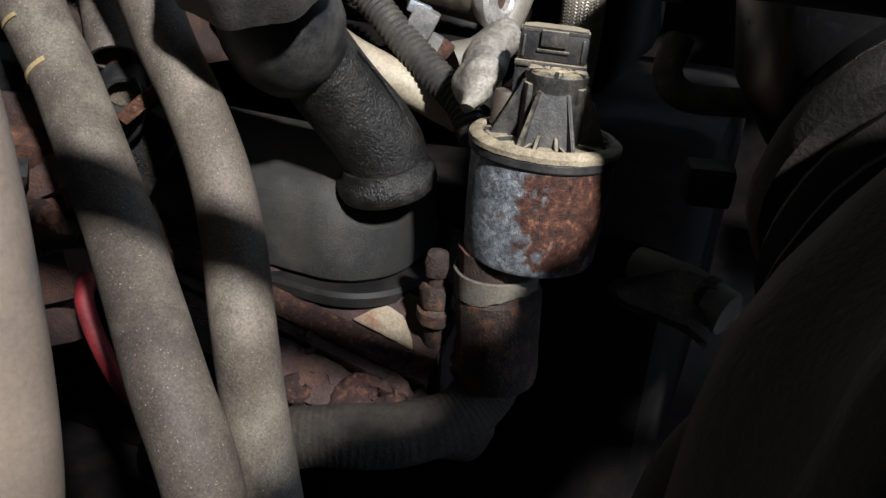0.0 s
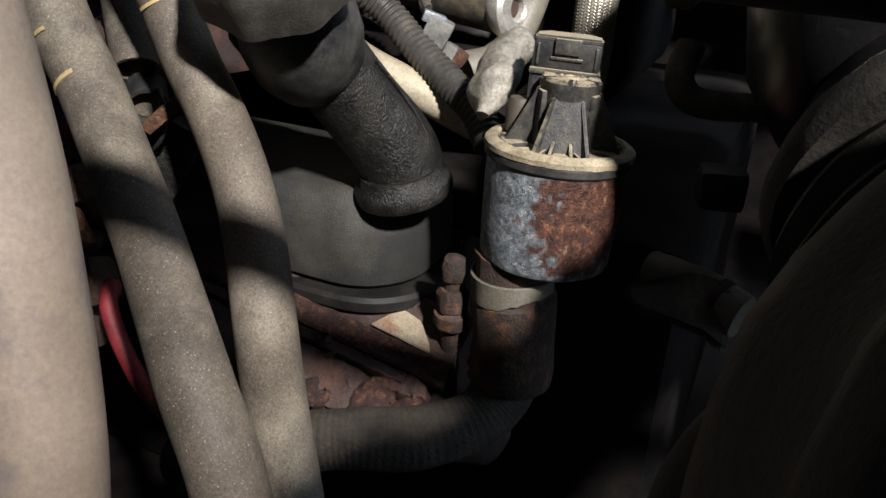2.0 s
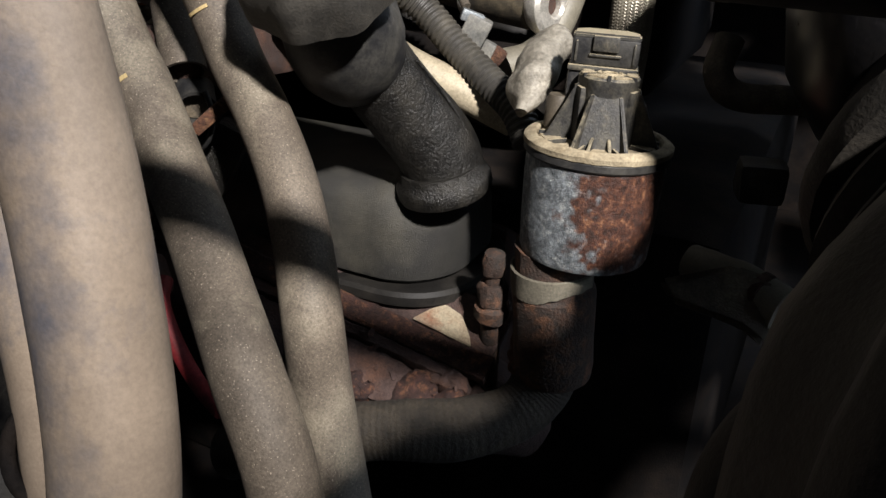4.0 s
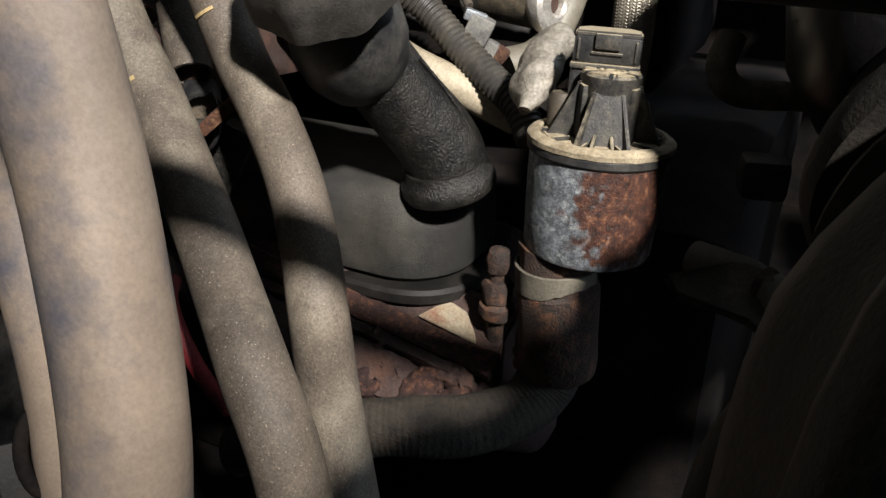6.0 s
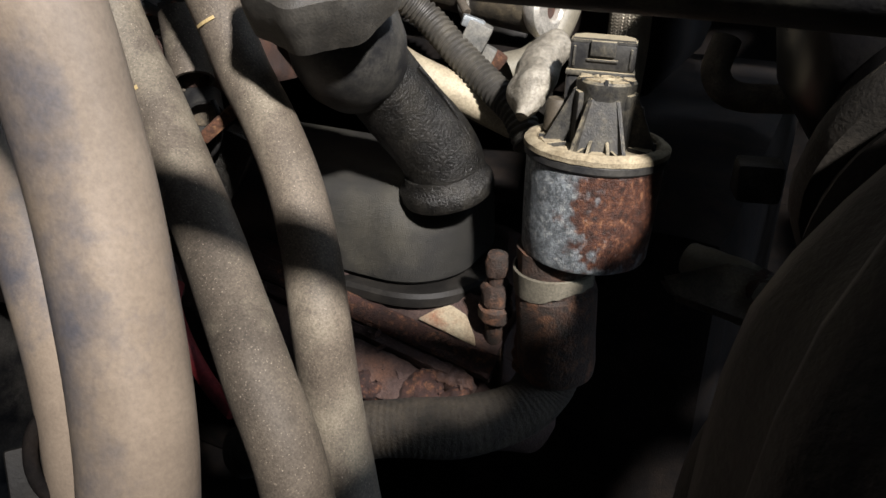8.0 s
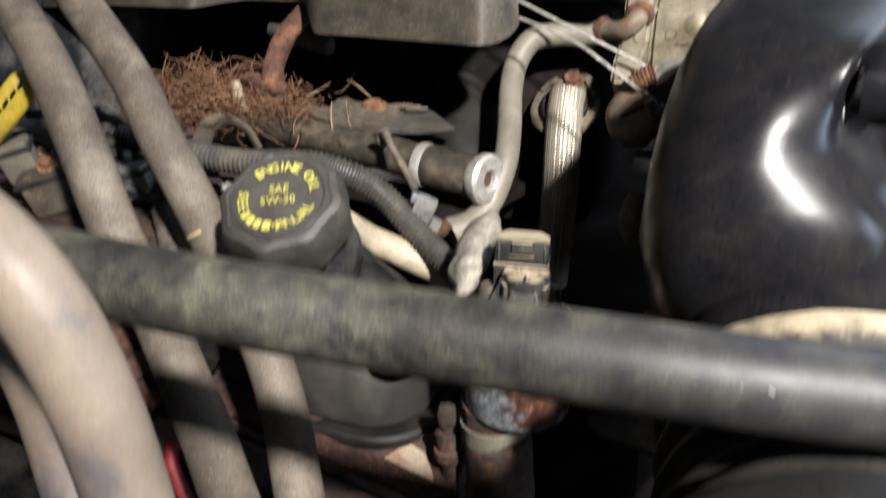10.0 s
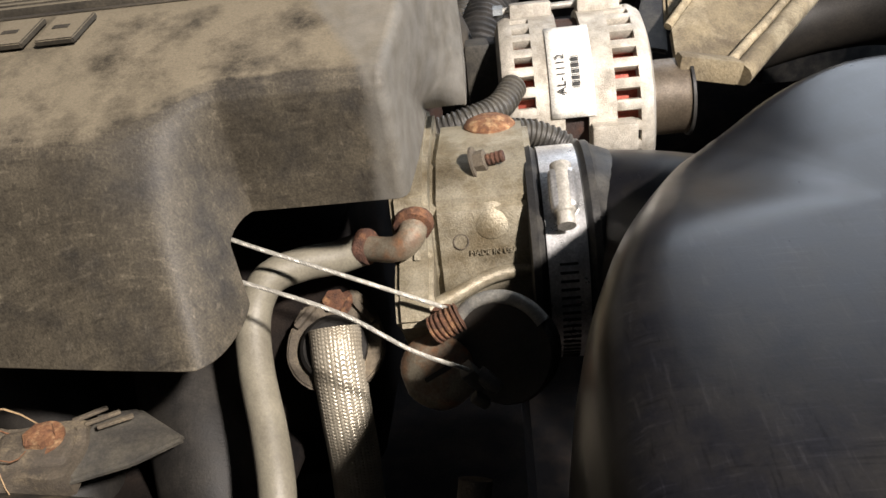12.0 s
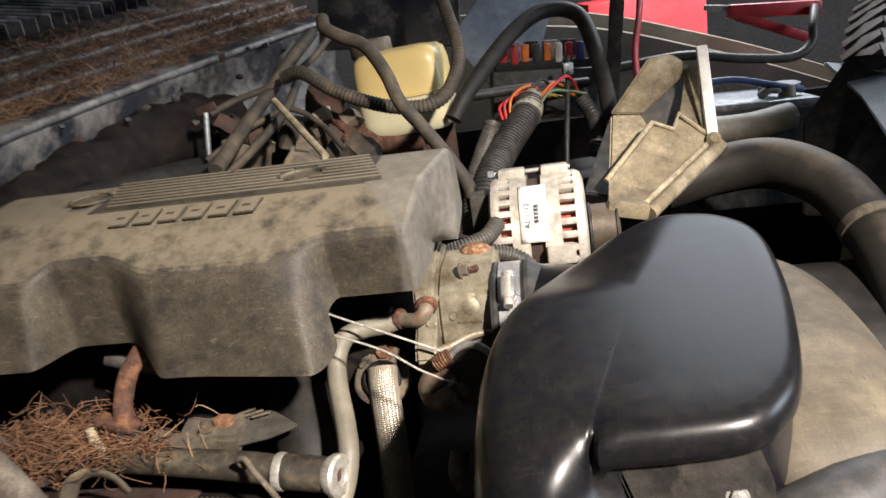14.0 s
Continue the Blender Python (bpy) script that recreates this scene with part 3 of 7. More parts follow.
# valve cover: long rounded casting with a blunt front end and a flange
def rounded_bar(x0, x1, cy, cz, hy, hz, power, end, tilt):
    b_ = bmesh.new()
    rings = []
    steps = 36
    for i in range(steps + 1):
        u = i / steps
        x = x0 + (x1 - x0) * u
        k = 1.0
        if x > x1 - end:
            k = max(0.02, 1 - ((x - x1 + end) / end) ** 2.6) ** (1 / 2.6)
        ring = []
        for s in range(40):
            a = 2 * math.pi * s / 40
            c, d = math.cos(a), math.sin(a)
            yy = hy * math.copysign(abs(c) ** (2 / power), c) * (0.35 + 0.65 * k)
            zz = hz * math.copysign(abs(d) ** (2 / power), d) * k
            ring.append(Vector((x, cy + yy * math.cos(tilt) - zz * math.sin(tilt), cz + yy * math.sin(tilt) + zz * math.cos(tilt))))
        rings.append(ring)
    skin(b_, rings)
    return b_


def tub(x0, x1, cy, hy, corner, levels):
    """A long casting with rounded front corners, stacked from (height, inset) levels."""
    b_ = bmesh.new()
    rings = []
    for z, inset in levels:
        r, h, x2 = max(0.002, corner - inset), hy - inset, x1 - inset
        ring = [Vector((x0, cy + h, z)), Vector((x0, cy - h, z))]
        ring += [Vector((x0 + (x2 - r - x0) * k / 12, cy - h, z)) for k in range(1, 12)]
        ring += [Vector((x2 - r + r * math.sin(a), cy - h + r - r * math.cos(a), z)) for a in (math.pi / 2 * k / 12 for k in range(13))]
        ring += [Vector((x2 - r + r * math.cos(a), cy + h - r + r * math.sin(a), z)) for a in (math.pi / 2 * k / 12 for k in range(13))]
        rings.append(ring)
    skin(b_, rings)
    return b_


vc = part("valve_cover", roughen(tub(-0.62, -0.1725, 0.388, 0.055, 0.042, [(0.882, 0.006), (0.8865, 0.0055), (0.888, 0.0005), (0.892, 0.0), (0.918, 0.001), (0.932, 0.004), (0.940, 0.010), (0.945, 0.020), (0.947, 0.034), (0.9475, 0.045)]), 0.0005, 60), M_VALVE, engine, "dusty black valve cover with a rounded end")
part("flange", roughen(tub(-0.62, -0.1630, 0.388, 0.0605, 0.046, [(0.874, 0.002), (0.8755, 0.0), (0.8810, 0.0), (0.8835, 0.002), (0.8838, 0.010)]), 0.0004, 60), M_RUBBER, vc, "black gasket flange")
part("boss", lathe([(0.0115, -0.004), (0.0115, 0.0010), (0.0100, 0.0020)], axis((-0.2205, 0.350, 0.9395), (-0.2205, 0.334, 0.960)), 28), M_VALVE, vc)
# exhaust manifold
mani = part("exhaust_manifold", roughen(tube([(-0.62, 0.352, 0.800), (-0.45, 0.345, 0.812), (-0.30, 0.338, 0.820), (-0.20, 0.345, 0.816), (-0.150, 0.362, 0.800), (-0.125, 0.38, 0.78)], [0.036, 0.036, 0.036, 0.035, 0.030, 0.02], 24, 8), 0.0015, 90), M_MANIFOLD, engine, "rusted red-brown cast iron exhaust manifold")
# the sloping flange face of the manifold: u runs forward along it, v up the slope
FACE = Matrix(((0.977, 0.0705, 0.202, -0.185), (0.055, 0.830, -0.555, 0.334), (-0.207, 0.553, 0.807, 0.872), (0, 0, 0, 1)))


def crust(u0, u1, low, high, thick, amount, freq, m=FACE, nu=40, nv=8, lift=0.0):
    """A slab with an uneven rust-eaten skin between two edges that may wander along u."""
    b_ = bmesh.new()
    rows = []
    for i in range(nu + 1):
        u = u0 + (u1 - u0) * i / nu
        a = (low(u) if callable(low) else low) + 0.0010 * noise.noise(Vector((u * 210, low(u) if callable(low) else low, 3.1)))
        b = (high(u) if callable(high) else high) + 0.0010 * noise.noise(Vector((u * 190, 7.7, 1.3)))
        row = [Vector((u, a, lift - thick))]
        for k in range(nv + 1):
            f = k / nv
            edge = 0.0016 if k in (0, nv) else 0.0
            q = Vector((u, a + (b - a) * f, lift - edge))
            q.z += amount * (noise.noise(q * freq) + 0.5 * noise.noise(q * freq * 2.7))
            row.append(q)
        row.append(Vector((u, b, lift - thick)))
        rows.append([m @ q for q in row])
    skin(b_, rows)
    return b_


part("upper_flange", crust(-0.20, 0.052, -0.0200, -0.0055, 0.010, 0.0007, 170, nu=90), M_RUST_RED, mani, "dark rust-eaten flange strip")
part("joint_bed", crust(-0.20, 0.050, -0.0060, 0.026, 0.008, 0.0008, 140, nu=80, lift=-0.0028), M_MANIFOLD, mani)
part("gasket_corner", roughen(prism([(-0.001, -0.0042), (0.006, 0.006), (0.013, 0.0120), (0.0243, 0.0100), (0.034, 0.0), (0.0374, -0.0058), (0.020, -0.0050)], 0.0022, FACE @ Matrix.Translation((0, 0, -0.002)), 0.0006), 0.0005, 150), M_GASKET, mani, "tan peeling gasket corner")
part("middle_face", crust(-0.20, 0.030, -0.0278, -0.0205, 0.010, 0.0005, 150, nu=80, lift=-0.0022), M_MANIFOLD, mani, "red-brown cast face")
part("lower_face", crust(-0.20, 0.016, lambda u: -0.056 + 0.10 * max(0.0, u), lambda u: -0.0292 - 0.2 * max(0.0, u - 0.004), 0.012, 0.0006, 120, nu=80, lift=-0.0030), M_MANIFOLD, mani, "red-brown cast face with bright flecks")
for name_, at_u, at_v, ru, rv, hgt, mm in (("rust_mound", 0.0205, -0.045, 0.0125, 0.0170, 0.0042, M_RUST_RED), ("port_boss", 0.0400, -0.0400, 0.0085, 0.0095, 0.0026, M_RUST_RED), ("port_boss", -0.0100, -0.0520, 0.0085, 0.0080, 0.0024, M_RUST_RED), ("flange_lug", 0.0330, -0.0265, 0.0130, 0.0060, 0.0012, M_MANIFOLD)):
    b_ = lathe([(1.0, -0.010), (1.0, 0.0), (0.93, 0.35 * hgt), (0.74, 0.75 * hgt), (0.55, 0.86 * hgt), (0.42, hgt), (0.20, 0.95 * hgt), (0.05, 0.94 * hgt)], FACE @ pose(at_u, at_v, -0.004) @ Matrix.Diagonal((ru, rv, 1.0, 1.0)), 34)
    part(name_, roughen(roughen(b_, 0.0022, 170), 0.0010, 420), mm, mani, "flaking rust lump")
rng = random.Random(6)
for k in range(26):
    q = rng.uniform(0.0014, 0.0034)
    part("rust_flake", lumpy((q * rng.uniform(1.2, 2.4), q, q * 0.3), FACE @ pose(rng.uniform(-0.035, 0.048), rng.uniform(-0.050, -0.008), rng.uniform(-0.002, 0.0008), rng.uniform(-20, 20), rng.uniform(-20, 20), rng.uniform(0, 180)), q * 0.3, 300, 2), (M_MANIFOLD, M_RUST_RED, M_RUST_RED)[k % 3], mani)
# long fixing stud beside the valve
stud = thing("fixing_stud", "rust-covered threaded stud with nuts beside the round valve", "bolt", at_=(-0.139, 0.337, 0.86))
m = axis((-0.1425, 0.343, 0.862), (-0.1390, 0.3355, 0.9215)) @ Matrix.Diagonal((0.84, 0.84, 1, 1))
part("shank", roughen(lathe([(0.007, -0.05), (0.007, 0.03), (0.0075, 0.034)], m, 14), 0.001, 150), M_NECK, stud)
part("nut", roughen(lathe([(0.0080, 0.026), (0.0098, 0.028), (0.0102, 0.038), (0.0080, 0.0405)], m, 22, wobble=lambda a: 1 + 0.05 * math.cos(6 * a)), 0.0010, 190), M_NECK, stud, "rust-swollen nut")
part("washer", roughen(lathe([(0.0085, 0.0165), (0.0118, 0.0175), (0.0120, 0.0250), (0.0085, 0.0265)], m, 22), 0.0014, 190), M_NECK, stud)
part("tip", roughen(lathe([(0.0058, 0.040), (0.0056, 0.0455), (0.0080, 0.0475), (0.0084, 0.0545), (0.0066, 0.0590), (0.003, 0.0605), (0.0006, 0.0608)], m, 20), 0.0008, 190), M_NECK, stud, "dark rusty domed stud end")

# ---- oil filler ----
filler = thing("oil_filler", "black oil filler neck with a large yellow-lettered cap", "oil filler", at_=(-0.19, 0.35, 0.95))
part("elbow", tube([(-0.212, 0.318, 1.028), (-0.2065, 0.331, 1.008), (-0.199, 0.343, 0.990), (-0.1905, 0.352, 0.975), (-0.1845, 0.357, 0.962), (-0.181, 0.360, 0.945)], [0.020, 0.0215, 0.0222, 0.0230, 0.0232, 0.0232], 30, 8), M_BLACK_OILY, filler, "oily pitted black elbow")
m = axis((-0.1815, 0.3575, 0.9465), (-0.1845, 0.3535, 0.967))
part("lip", roughen(lathe([(0.0225, -0.006), (0.0262, -0.0055), (0.0272, -0.003), (0.0272, 0.0015), (0.0262, 0.004), (0.0240, 0.006), (0.0228, 0.011)], m, 36), 0.0004, 120), M_BLACK_OILY, filler)
part("mould_seam", tube([(-0.1865, 0.334, 1.018), (-0.1775, 0.346, 1.000), (-0.1690, 0.353, 0.983), (-0.1640, 0.356, 0.968)], 0.0009, 8, 6), M_BLACK_OILY, filler, "raised moulding seam")
part("bulb", lathe([(0.012, -0.030), (0.021, -0.024), (0.0275, -0.012), (0.0295, 0.002), (0.0285, 0.014), (0.024, 0.024), (0.020, 0.030)], axis((-0.213, 0.311, 1.028), (-0.208, 0.290, 1.060)), 34), M_BLACK, filler, "smooth black neck bulb")
cap_m = axis((-0.2085, 0.287, 1.055), (-0.2035, 0.268, 1.085))
cap = part("cap", lathe([(0.030, -0.002), (0.0345, 0.001), (0.0350, 0.012), (0.0345, 0.020), (0.0325, 0.0250), (0.0290, 0.0270), (0.0272, 0.0266), (0.0266, 0.0275), (0.004, 0.0280)], cap_m, 80, wobble=lambda a: 1 + 0.045 * max(-0.55, math.cos(8 * a + 0.4))), M_OILCAP, filler, "fluted black screw cap with worn yellow print")
up = cap_m.to_3x3() @ Vector((0, 0, 1))
right = (Vector((0.905, 0.42, 0.0)) - up * Vector((0.905, 0.42, 0.0)).dot(up)).normalized()
face = Matrix.Translation(cap_m @ Vector((0, 0, 0.0282))) @ Matrix((right, up.cross(right), up)).transposed().to_4x4()
for words, start, step, r in (("ENGINE OIL", 128, -13.0, 0.0196), ("SEE", 172, 13.5, 0.0196), ("MANUAL", 268, 13.0, 0.0196)):
    for k, ch in enumerate(words):
        if ch != " ":
            a = start + k * step
            spin = a - 90 if step < 0 else a + 90
            lettering("letter", ch, 0.0080, face @ pose(r * math.cos(radians(a)), r * math.sin(radians(a)), 0, 0, 0, spin), M_YELLOW_PRINT, cap)
for k in range(4):
    a = radians(214 + 14 * k)
    part("print_bar", block((0.0030, 0.0052, 0.0006), face @ pose(0.0196 * math.cos(a), 0.0196 * math.sin(a), 0, 0, 0, math.degrees(a) + 90)), M_YELLOW_PRINT, cap, "worn yellow print", False)
lettering("letters", "SAE", 0.0068, face @ pose(0.0, 0.0045, 0), M_YELLOW_PRINT, cap)
lettering("letters", "5W-30", 0.0068, face @ pose(0.0, -0.0030, 0), M_YELLOW_PRINT, cap)
part("cap_rim", tube([face @ Vector((0.0252 * math.cos(a), 0.0252 * math.sin(a), -0.0004)) for a in (2 * math.pi * k / 48 for k in range(49))], 0.0006, 6, smooth_path=False), M_VALVE, cap)

# ---- round vacuum valve ----
valve = thing("egr_valve", "round zinc valve with rust patch, dusty black ribbed cap and plug", "engine valve", at_=(-0.105, 0.346, 0.86))
up = Vector((0.0243, 0.045, 0.998)).normalized()
right = (Vector((0.968, 0.25, 0)) - up * Vector((0.968, 0.25, 0)).dot(up)).normalized()
ax = Matrix.Translation(Vector((-0.0941, 0.3500, 0.9859)) - 0.1145 * up) @ Matrix((right, up.cross(right), up)).transposed().to_4x4()


def rust_zinc():
    m_ = mat("zinc_with_rust_patch", (0.29, 0.315, 0.335), 0.46, 0.5, second=(0.145, 0.160, 0.170), amount=0.5, scale=330, fine=1500, bump=0.8, third=(0.52, 0.53, 0.52), third_amount=0.2, third_scale=260, sharp=0.08, mottle=0.9)
    n, l = m_.node_tree.nodes, m_.node_tree.links
    b = n["Principled BSDF"]
    co = n.new("ShaderNodeTexCoord").outputs["Object"]
    dist = n.new("ShaderNodeVectorMath")
    dist.operation = "DISTANCE"
    dist.inputs[1].default_value = (-0.060, 0.324, 0.960)
    l.new(co, dist.inputs[0])
    nz = n.new("ShaderNodeTexNoise")
    nz.inputs["Scale"].default_value, nz.inputs["Detail"].default_value = 150, 9
    l.new(co, nz.inputs["Vector"])
    add = n.new("ShaderNodeMath")
    add.operation = "MULTIPLY_ADD"
    l.new(nz.outputs["Fac"], add.inputs[0])
    add.inputs[1].default_value = 0.062
    l.new(dist.outputs["Value"], add.inputs[2])
    edge = n.new("ShaderNodeMapRange")
    edge.inputs["From Min"].default_value, edge.inputs["From Max"].default_value = 0.070, 0.060
    l.new(add.outputs[0], edge.inputs["Value"])
    tone = n.new("ShaderNodeValToRGB")
    tone.color_ramp.elements[0].position, tone.color_ramp.elements[0].color = 0.36, (0.022, 0.011, 0.008, 1)
    tone.color_ramp.elements[1].position, tone.color_ramp.elements[1].color = 0.68, (0.34, 0.175, 0.085, 1)
    e = tone.color_ramp.elements.new(0.5)
    e.color = (0.066, 0.026, 0.016, 1)
    e = tone.color_ramp.elements.new(0.585)
    e.color = (0.125, 0.050, 0.026, 1)
    nz2 = n.new("ShaderNodeTexNoise")
    nz2.inputs["Scale"].default_value, nz2.inputs["Detail"].default_value = 270, 10
    nz2.inputs["Roughness"].default_value = 0.72
    l.new(co, nz2.inputs["Vector"])
    l.new(nz2.outputs["Fac"], tone.inputs[0])
    mx = n.new("ShaderNodeMix")
    mx.data_type = "RGBA"
    old = b.inputs["Base Color"].links[0].from_socket
    l.new(edge.outputs["Result"], mx.inputs[0])
    l.new(old, mx.inputs[6])
    l.new(tone.outputs["Color"], mx.inputs[7])
    l.new(mx.outputs[2], b.inputs["Base Color"])
    mm = n.new("ShaderNodeMapRange")
    mm.inputs["To Min"].default_value, mm.inputs["To Max"].default_value = 0.45, 0.0
    l.new(edge.outputs["Result"], mm.inputs["Value"])
    l.new(mm.outputs["Result"], b.inputs["Metallic"])
    return m_


M_CAN = rust_zinc()
part("can", lathe([(0.022, 0.0560), (0.0300, 0.0562), (0.0318, 0.0572), (0.0326, 0.0592), (0.0334, 0.075), (0.0341, 0.098), (0.0342, 0.110)], ax, 64), M_CAN, valve, "galvanised can with a flaking orange rust patch")
part("seal_band", lathe([(0.0350, 0.1088), (0.0358, 0.1098), (0.0358, 0.1128), (0.0350, 0.1138)], ax, 64), M_BLACK, valve, "black rubber seal")
part("dust_ring", roughen(lathe([(0.0298, 0.1130), (0.0300, 0.1172), (0.0312, 0.1182), (0.0346, 0.1176), (0.0362, 0.1160), (0.0362, 0.1136), (0.0350, 0.1130)], ax, 72), 0.0004, 160), M_DUST, valve, "rim caked in beige dust")
part("cap_floor", roughen(lathe([(0.0302, 0.1100), (0.0302, 0.1152), (0.020, 0.1156), (0.001, 0.1156)], ax, 48), 0.0003, 200), M_DUST, valve)
off = Vector((0.0012, -0.0004))
tw = ax @ Matrix.Translation((off.x, off.y, 0.0))
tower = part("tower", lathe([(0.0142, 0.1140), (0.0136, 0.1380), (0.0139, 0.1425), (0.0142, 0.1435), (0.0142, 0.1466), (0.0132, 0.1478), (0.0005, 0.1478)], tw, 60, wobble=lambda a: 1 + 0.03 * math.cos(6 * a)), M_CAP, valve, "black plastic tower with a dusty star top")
for rr in (0.0058, 0.0033):
    part("top_ring", tube([tw @ Vector((rr * math.cos(a), rr * math.sin(a), 0.1480)) for a in (2 * math.pi * k / 24 for k in range(25))], 0.0006, 6, smooth_path=False), M_DUST, tower)
for k in range(6):
    a = 2 * math.pi * k / 6 + 0.52
    part("top_notch", block((0.0062, 0.0017, 0.0016), tw @ Matrix.Rotation(a, 4, "Z") @ pose(0.0108, 0, 0.1475)), M_INK, tower)
    part("top_petal", roughen(prism([(0.0075, -0.0022), (0.0130, -0.0046), (0.0130, 0.0046), (0.0075, 0.0022)], 0.0009, tw @ Matrix.Rotation(a + math.pi / 6, 4, "Z") @ pose(0, 0, 0.1476), 0.0003), 0.0002, 300), M_DUST, tower)
for k in range(2):
    # the raised panels on the flanks of the tower
    part("flank_panel", block((0.0030, 0.0100, 0.0270), tw @ Matrix.Rotation(radians((-158, -22)[k]), 4, "Z") @ pose(0.0137, 0, 0.1285), 0.0008), M_CAP, tower)
for k, (deg, top_) in enumerate(((-117, 0.1400), (-63, 0.1400), (-166, 0.1430), (-14, 0.1430), (24, 0.1400), (62, 0.1400), (118, 0.1400), (156, 0.1400))):
    a = radians(deg)
    fin = prism([(0.011, 0.1145), (0.0285, 0.1145), (0.0288, 0.1165), (0.0272, 0.1180), (0.0150, top_), (0.011, top_)], 0.0018, tw @ Matrix.Rotation(a, 4, "Z") @ pose(0, 0.0009, 0, 90, 0, 0), 0.0004)
    part("fin", fin, M_CAP, valve)
# sloping front web between the two front fins
web = bmesh.new()
skin(web, [[tw @ Vector((x, y, z)) for x, y, z in ((-hw, -r0, z0), (hw, -r0, z0), (hw, -r0 + 0.004, z0 - 0.001), (-hw, -r0 + 0.004, z0 - 0.001))] for hw, r0, z0 in ((0.0056, 0.0128, 0.1400), (0.0085, 0.0178, 0.1260), (0.0102, 0.0205, 0.1165))])
part("web", web, M_CAP, valve, "sloping front web")
for k in range(10):
    a = 2 * math.pi * k / 10 + 0.35
    part("dust_wedge", roughen(prism([(0.0185, -0.0020), (0.0285, -0.0058), (0.0285, 0.0058), (0.0185, 0.0020)], 0.0015, ax @ Matrix.Rotation(a, 4, "Z") @ pose(0, 0, 0.1152), 0.0005), 0.0005, 240), M_DUST, valve)
    part("floor_rib", block((0.0105, 0.0013, 0.0030), ax @ Matrix.Rotation(a + 0.314, 4, "Z") @ pose(0.0238, 0, 0.1162), 0.0004), M_CAP, valve)
for deg in (-101, -79):
    part("gusset", prism([(0.0190, 0.1150), (0.0272, 0.1150), (0.0272, 0.1162), (0.0205, 0.1215), (0.0190, 0.1215)], 0.0014, tw @ Matrix.Rotation(radians(deg), 4, "Z") @ pose(0, 0.0007, 0, 90, 0, 0), 0.0003), M_CAP, valve)
turn = ax @ Matrix.Translation((-0.0030, 0, -0.0075))
plug = part("plug", block((0.0318, 0.0190, 0.0130), turn @ pose(0.0005, 0.0135, 0.1640), 0.0018), M_BLACK, valve, "black electrical plug with dusty top")
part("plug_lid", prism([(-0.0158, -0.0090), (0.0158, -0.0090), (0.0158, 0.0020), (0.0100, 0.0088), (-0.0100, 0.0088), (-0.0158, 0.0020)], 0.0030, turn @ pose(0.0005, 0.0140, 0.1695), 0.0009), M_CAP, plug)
part("plug_collar", block((0.0335, 0.0212, 0.0028), turn @ pose(0.0003, 0.0135, 0.1560), 0.0010), M_CAP, plug)
part("plug_foot", block((0.0322, 0.0195, 0.036), turn @ pose(0.0000, 0.0140, 0.1375), 0.0025), M_BLACK, valve)
part("latch", block((0.0122, 0.0034, 0.0072), turn @ pose(0.0005, 0.0034, 0.1682), 0.0008), M_CAP, plug, "dusty latch tab")
part("latch_rib", block((0.0150, 0.0016, 0.0012), turn @ pose(0.0005, 0.0036, 0.1625), 0.0004), M_CAP, plug)
for q in (-1, 1):
    part("clip", block((0.0012, 0.0016, 0.0095), turn @ pose(0.0005 + q * 0.0136, 0.0038, 0.1640), 0.0004), M_CAP, plug)
part("port", lathe([(0.0065, 0.118), (0.0065, 0.131), (0.0052, 0.134)], ax @ Matrix.Translation((-0.0215, 0.008, 0)), 16), M_DUSTY_BLACK, valve)
part("port", lathe([(0.0055, 0.118), (0.0055, 0.128), (0.0045, 0.131)], ax @ Matrix.Translation((0.0165, 0.019, 0)), 16), M_DUSTY_BLACK, valve)
nx = axis((-0.1040, 0.3440, 0.8560), (-0.1075, 0.3415, 0.9167))
part("neck", roughen(roughen(lathe([(0.0185, -0.006), (0.0215, -0.003), (0.0222, 0.004), (0.0218, 0.020), (0.0222, 0.040), (0.0222, 0.050), (0.0205, 0.052), (0.0205, 0.076)], nx, 60), 0.0007, 120), 0.0003, 500), M_NECK, valve, "dark rusted neck")
for a_, h_, s_, mm in ((-128, 0.0100, 0.0074, 0), (-118, 0.0030, 0.0066, 1), (-104, 0.0040, 0.0050, 0), (-92, 0.0016, 0.0046, 1)):
    part("rust_blister", roughen(roughen(lathe([(s_, -0.003), (s_ * 0.95, 0.0), (s_ * 0.72, 0.0022), (s_ * 0.35, 0.0034), (s_ * 0.08, 0.0037)], nx @ Matrix.Rotation(radians(a_), 4, "Z") @ pose(0.0215, 0, h_, 0, 90, 0), 22), 0.0014, 170), 0.0005, 480), (M_RUST, M_FLAKE_DARK)[mm], valve, "rust blister")
bm = bmesh.new()
rings = []
for k in range(41):
    a = radians(-126 + 4.2 * k)
    low_ = 0.0535 - 0.0038 * math.sin(1.15 * k * 0.11) + (0.0035 if k in (1, 2) else 0.0) + 0.0011 * noise.noise(Vector((k * 0.45, 0.3, 0.0))) + (0.004 if k == 0 else 0.0)
    rings.append([nx @ Vector((r_ * math.cos(a), r_ * math.sin(a), h_)) for r_, h_ in ((0.0216, low_), (0.0229, low_), (0.0230, 0.0640), (0.0217, 0.0645))])
skin(bm, rings)
part("tape_band", bm, M_TAPE_SHADED, valve, "torn beige tape band")
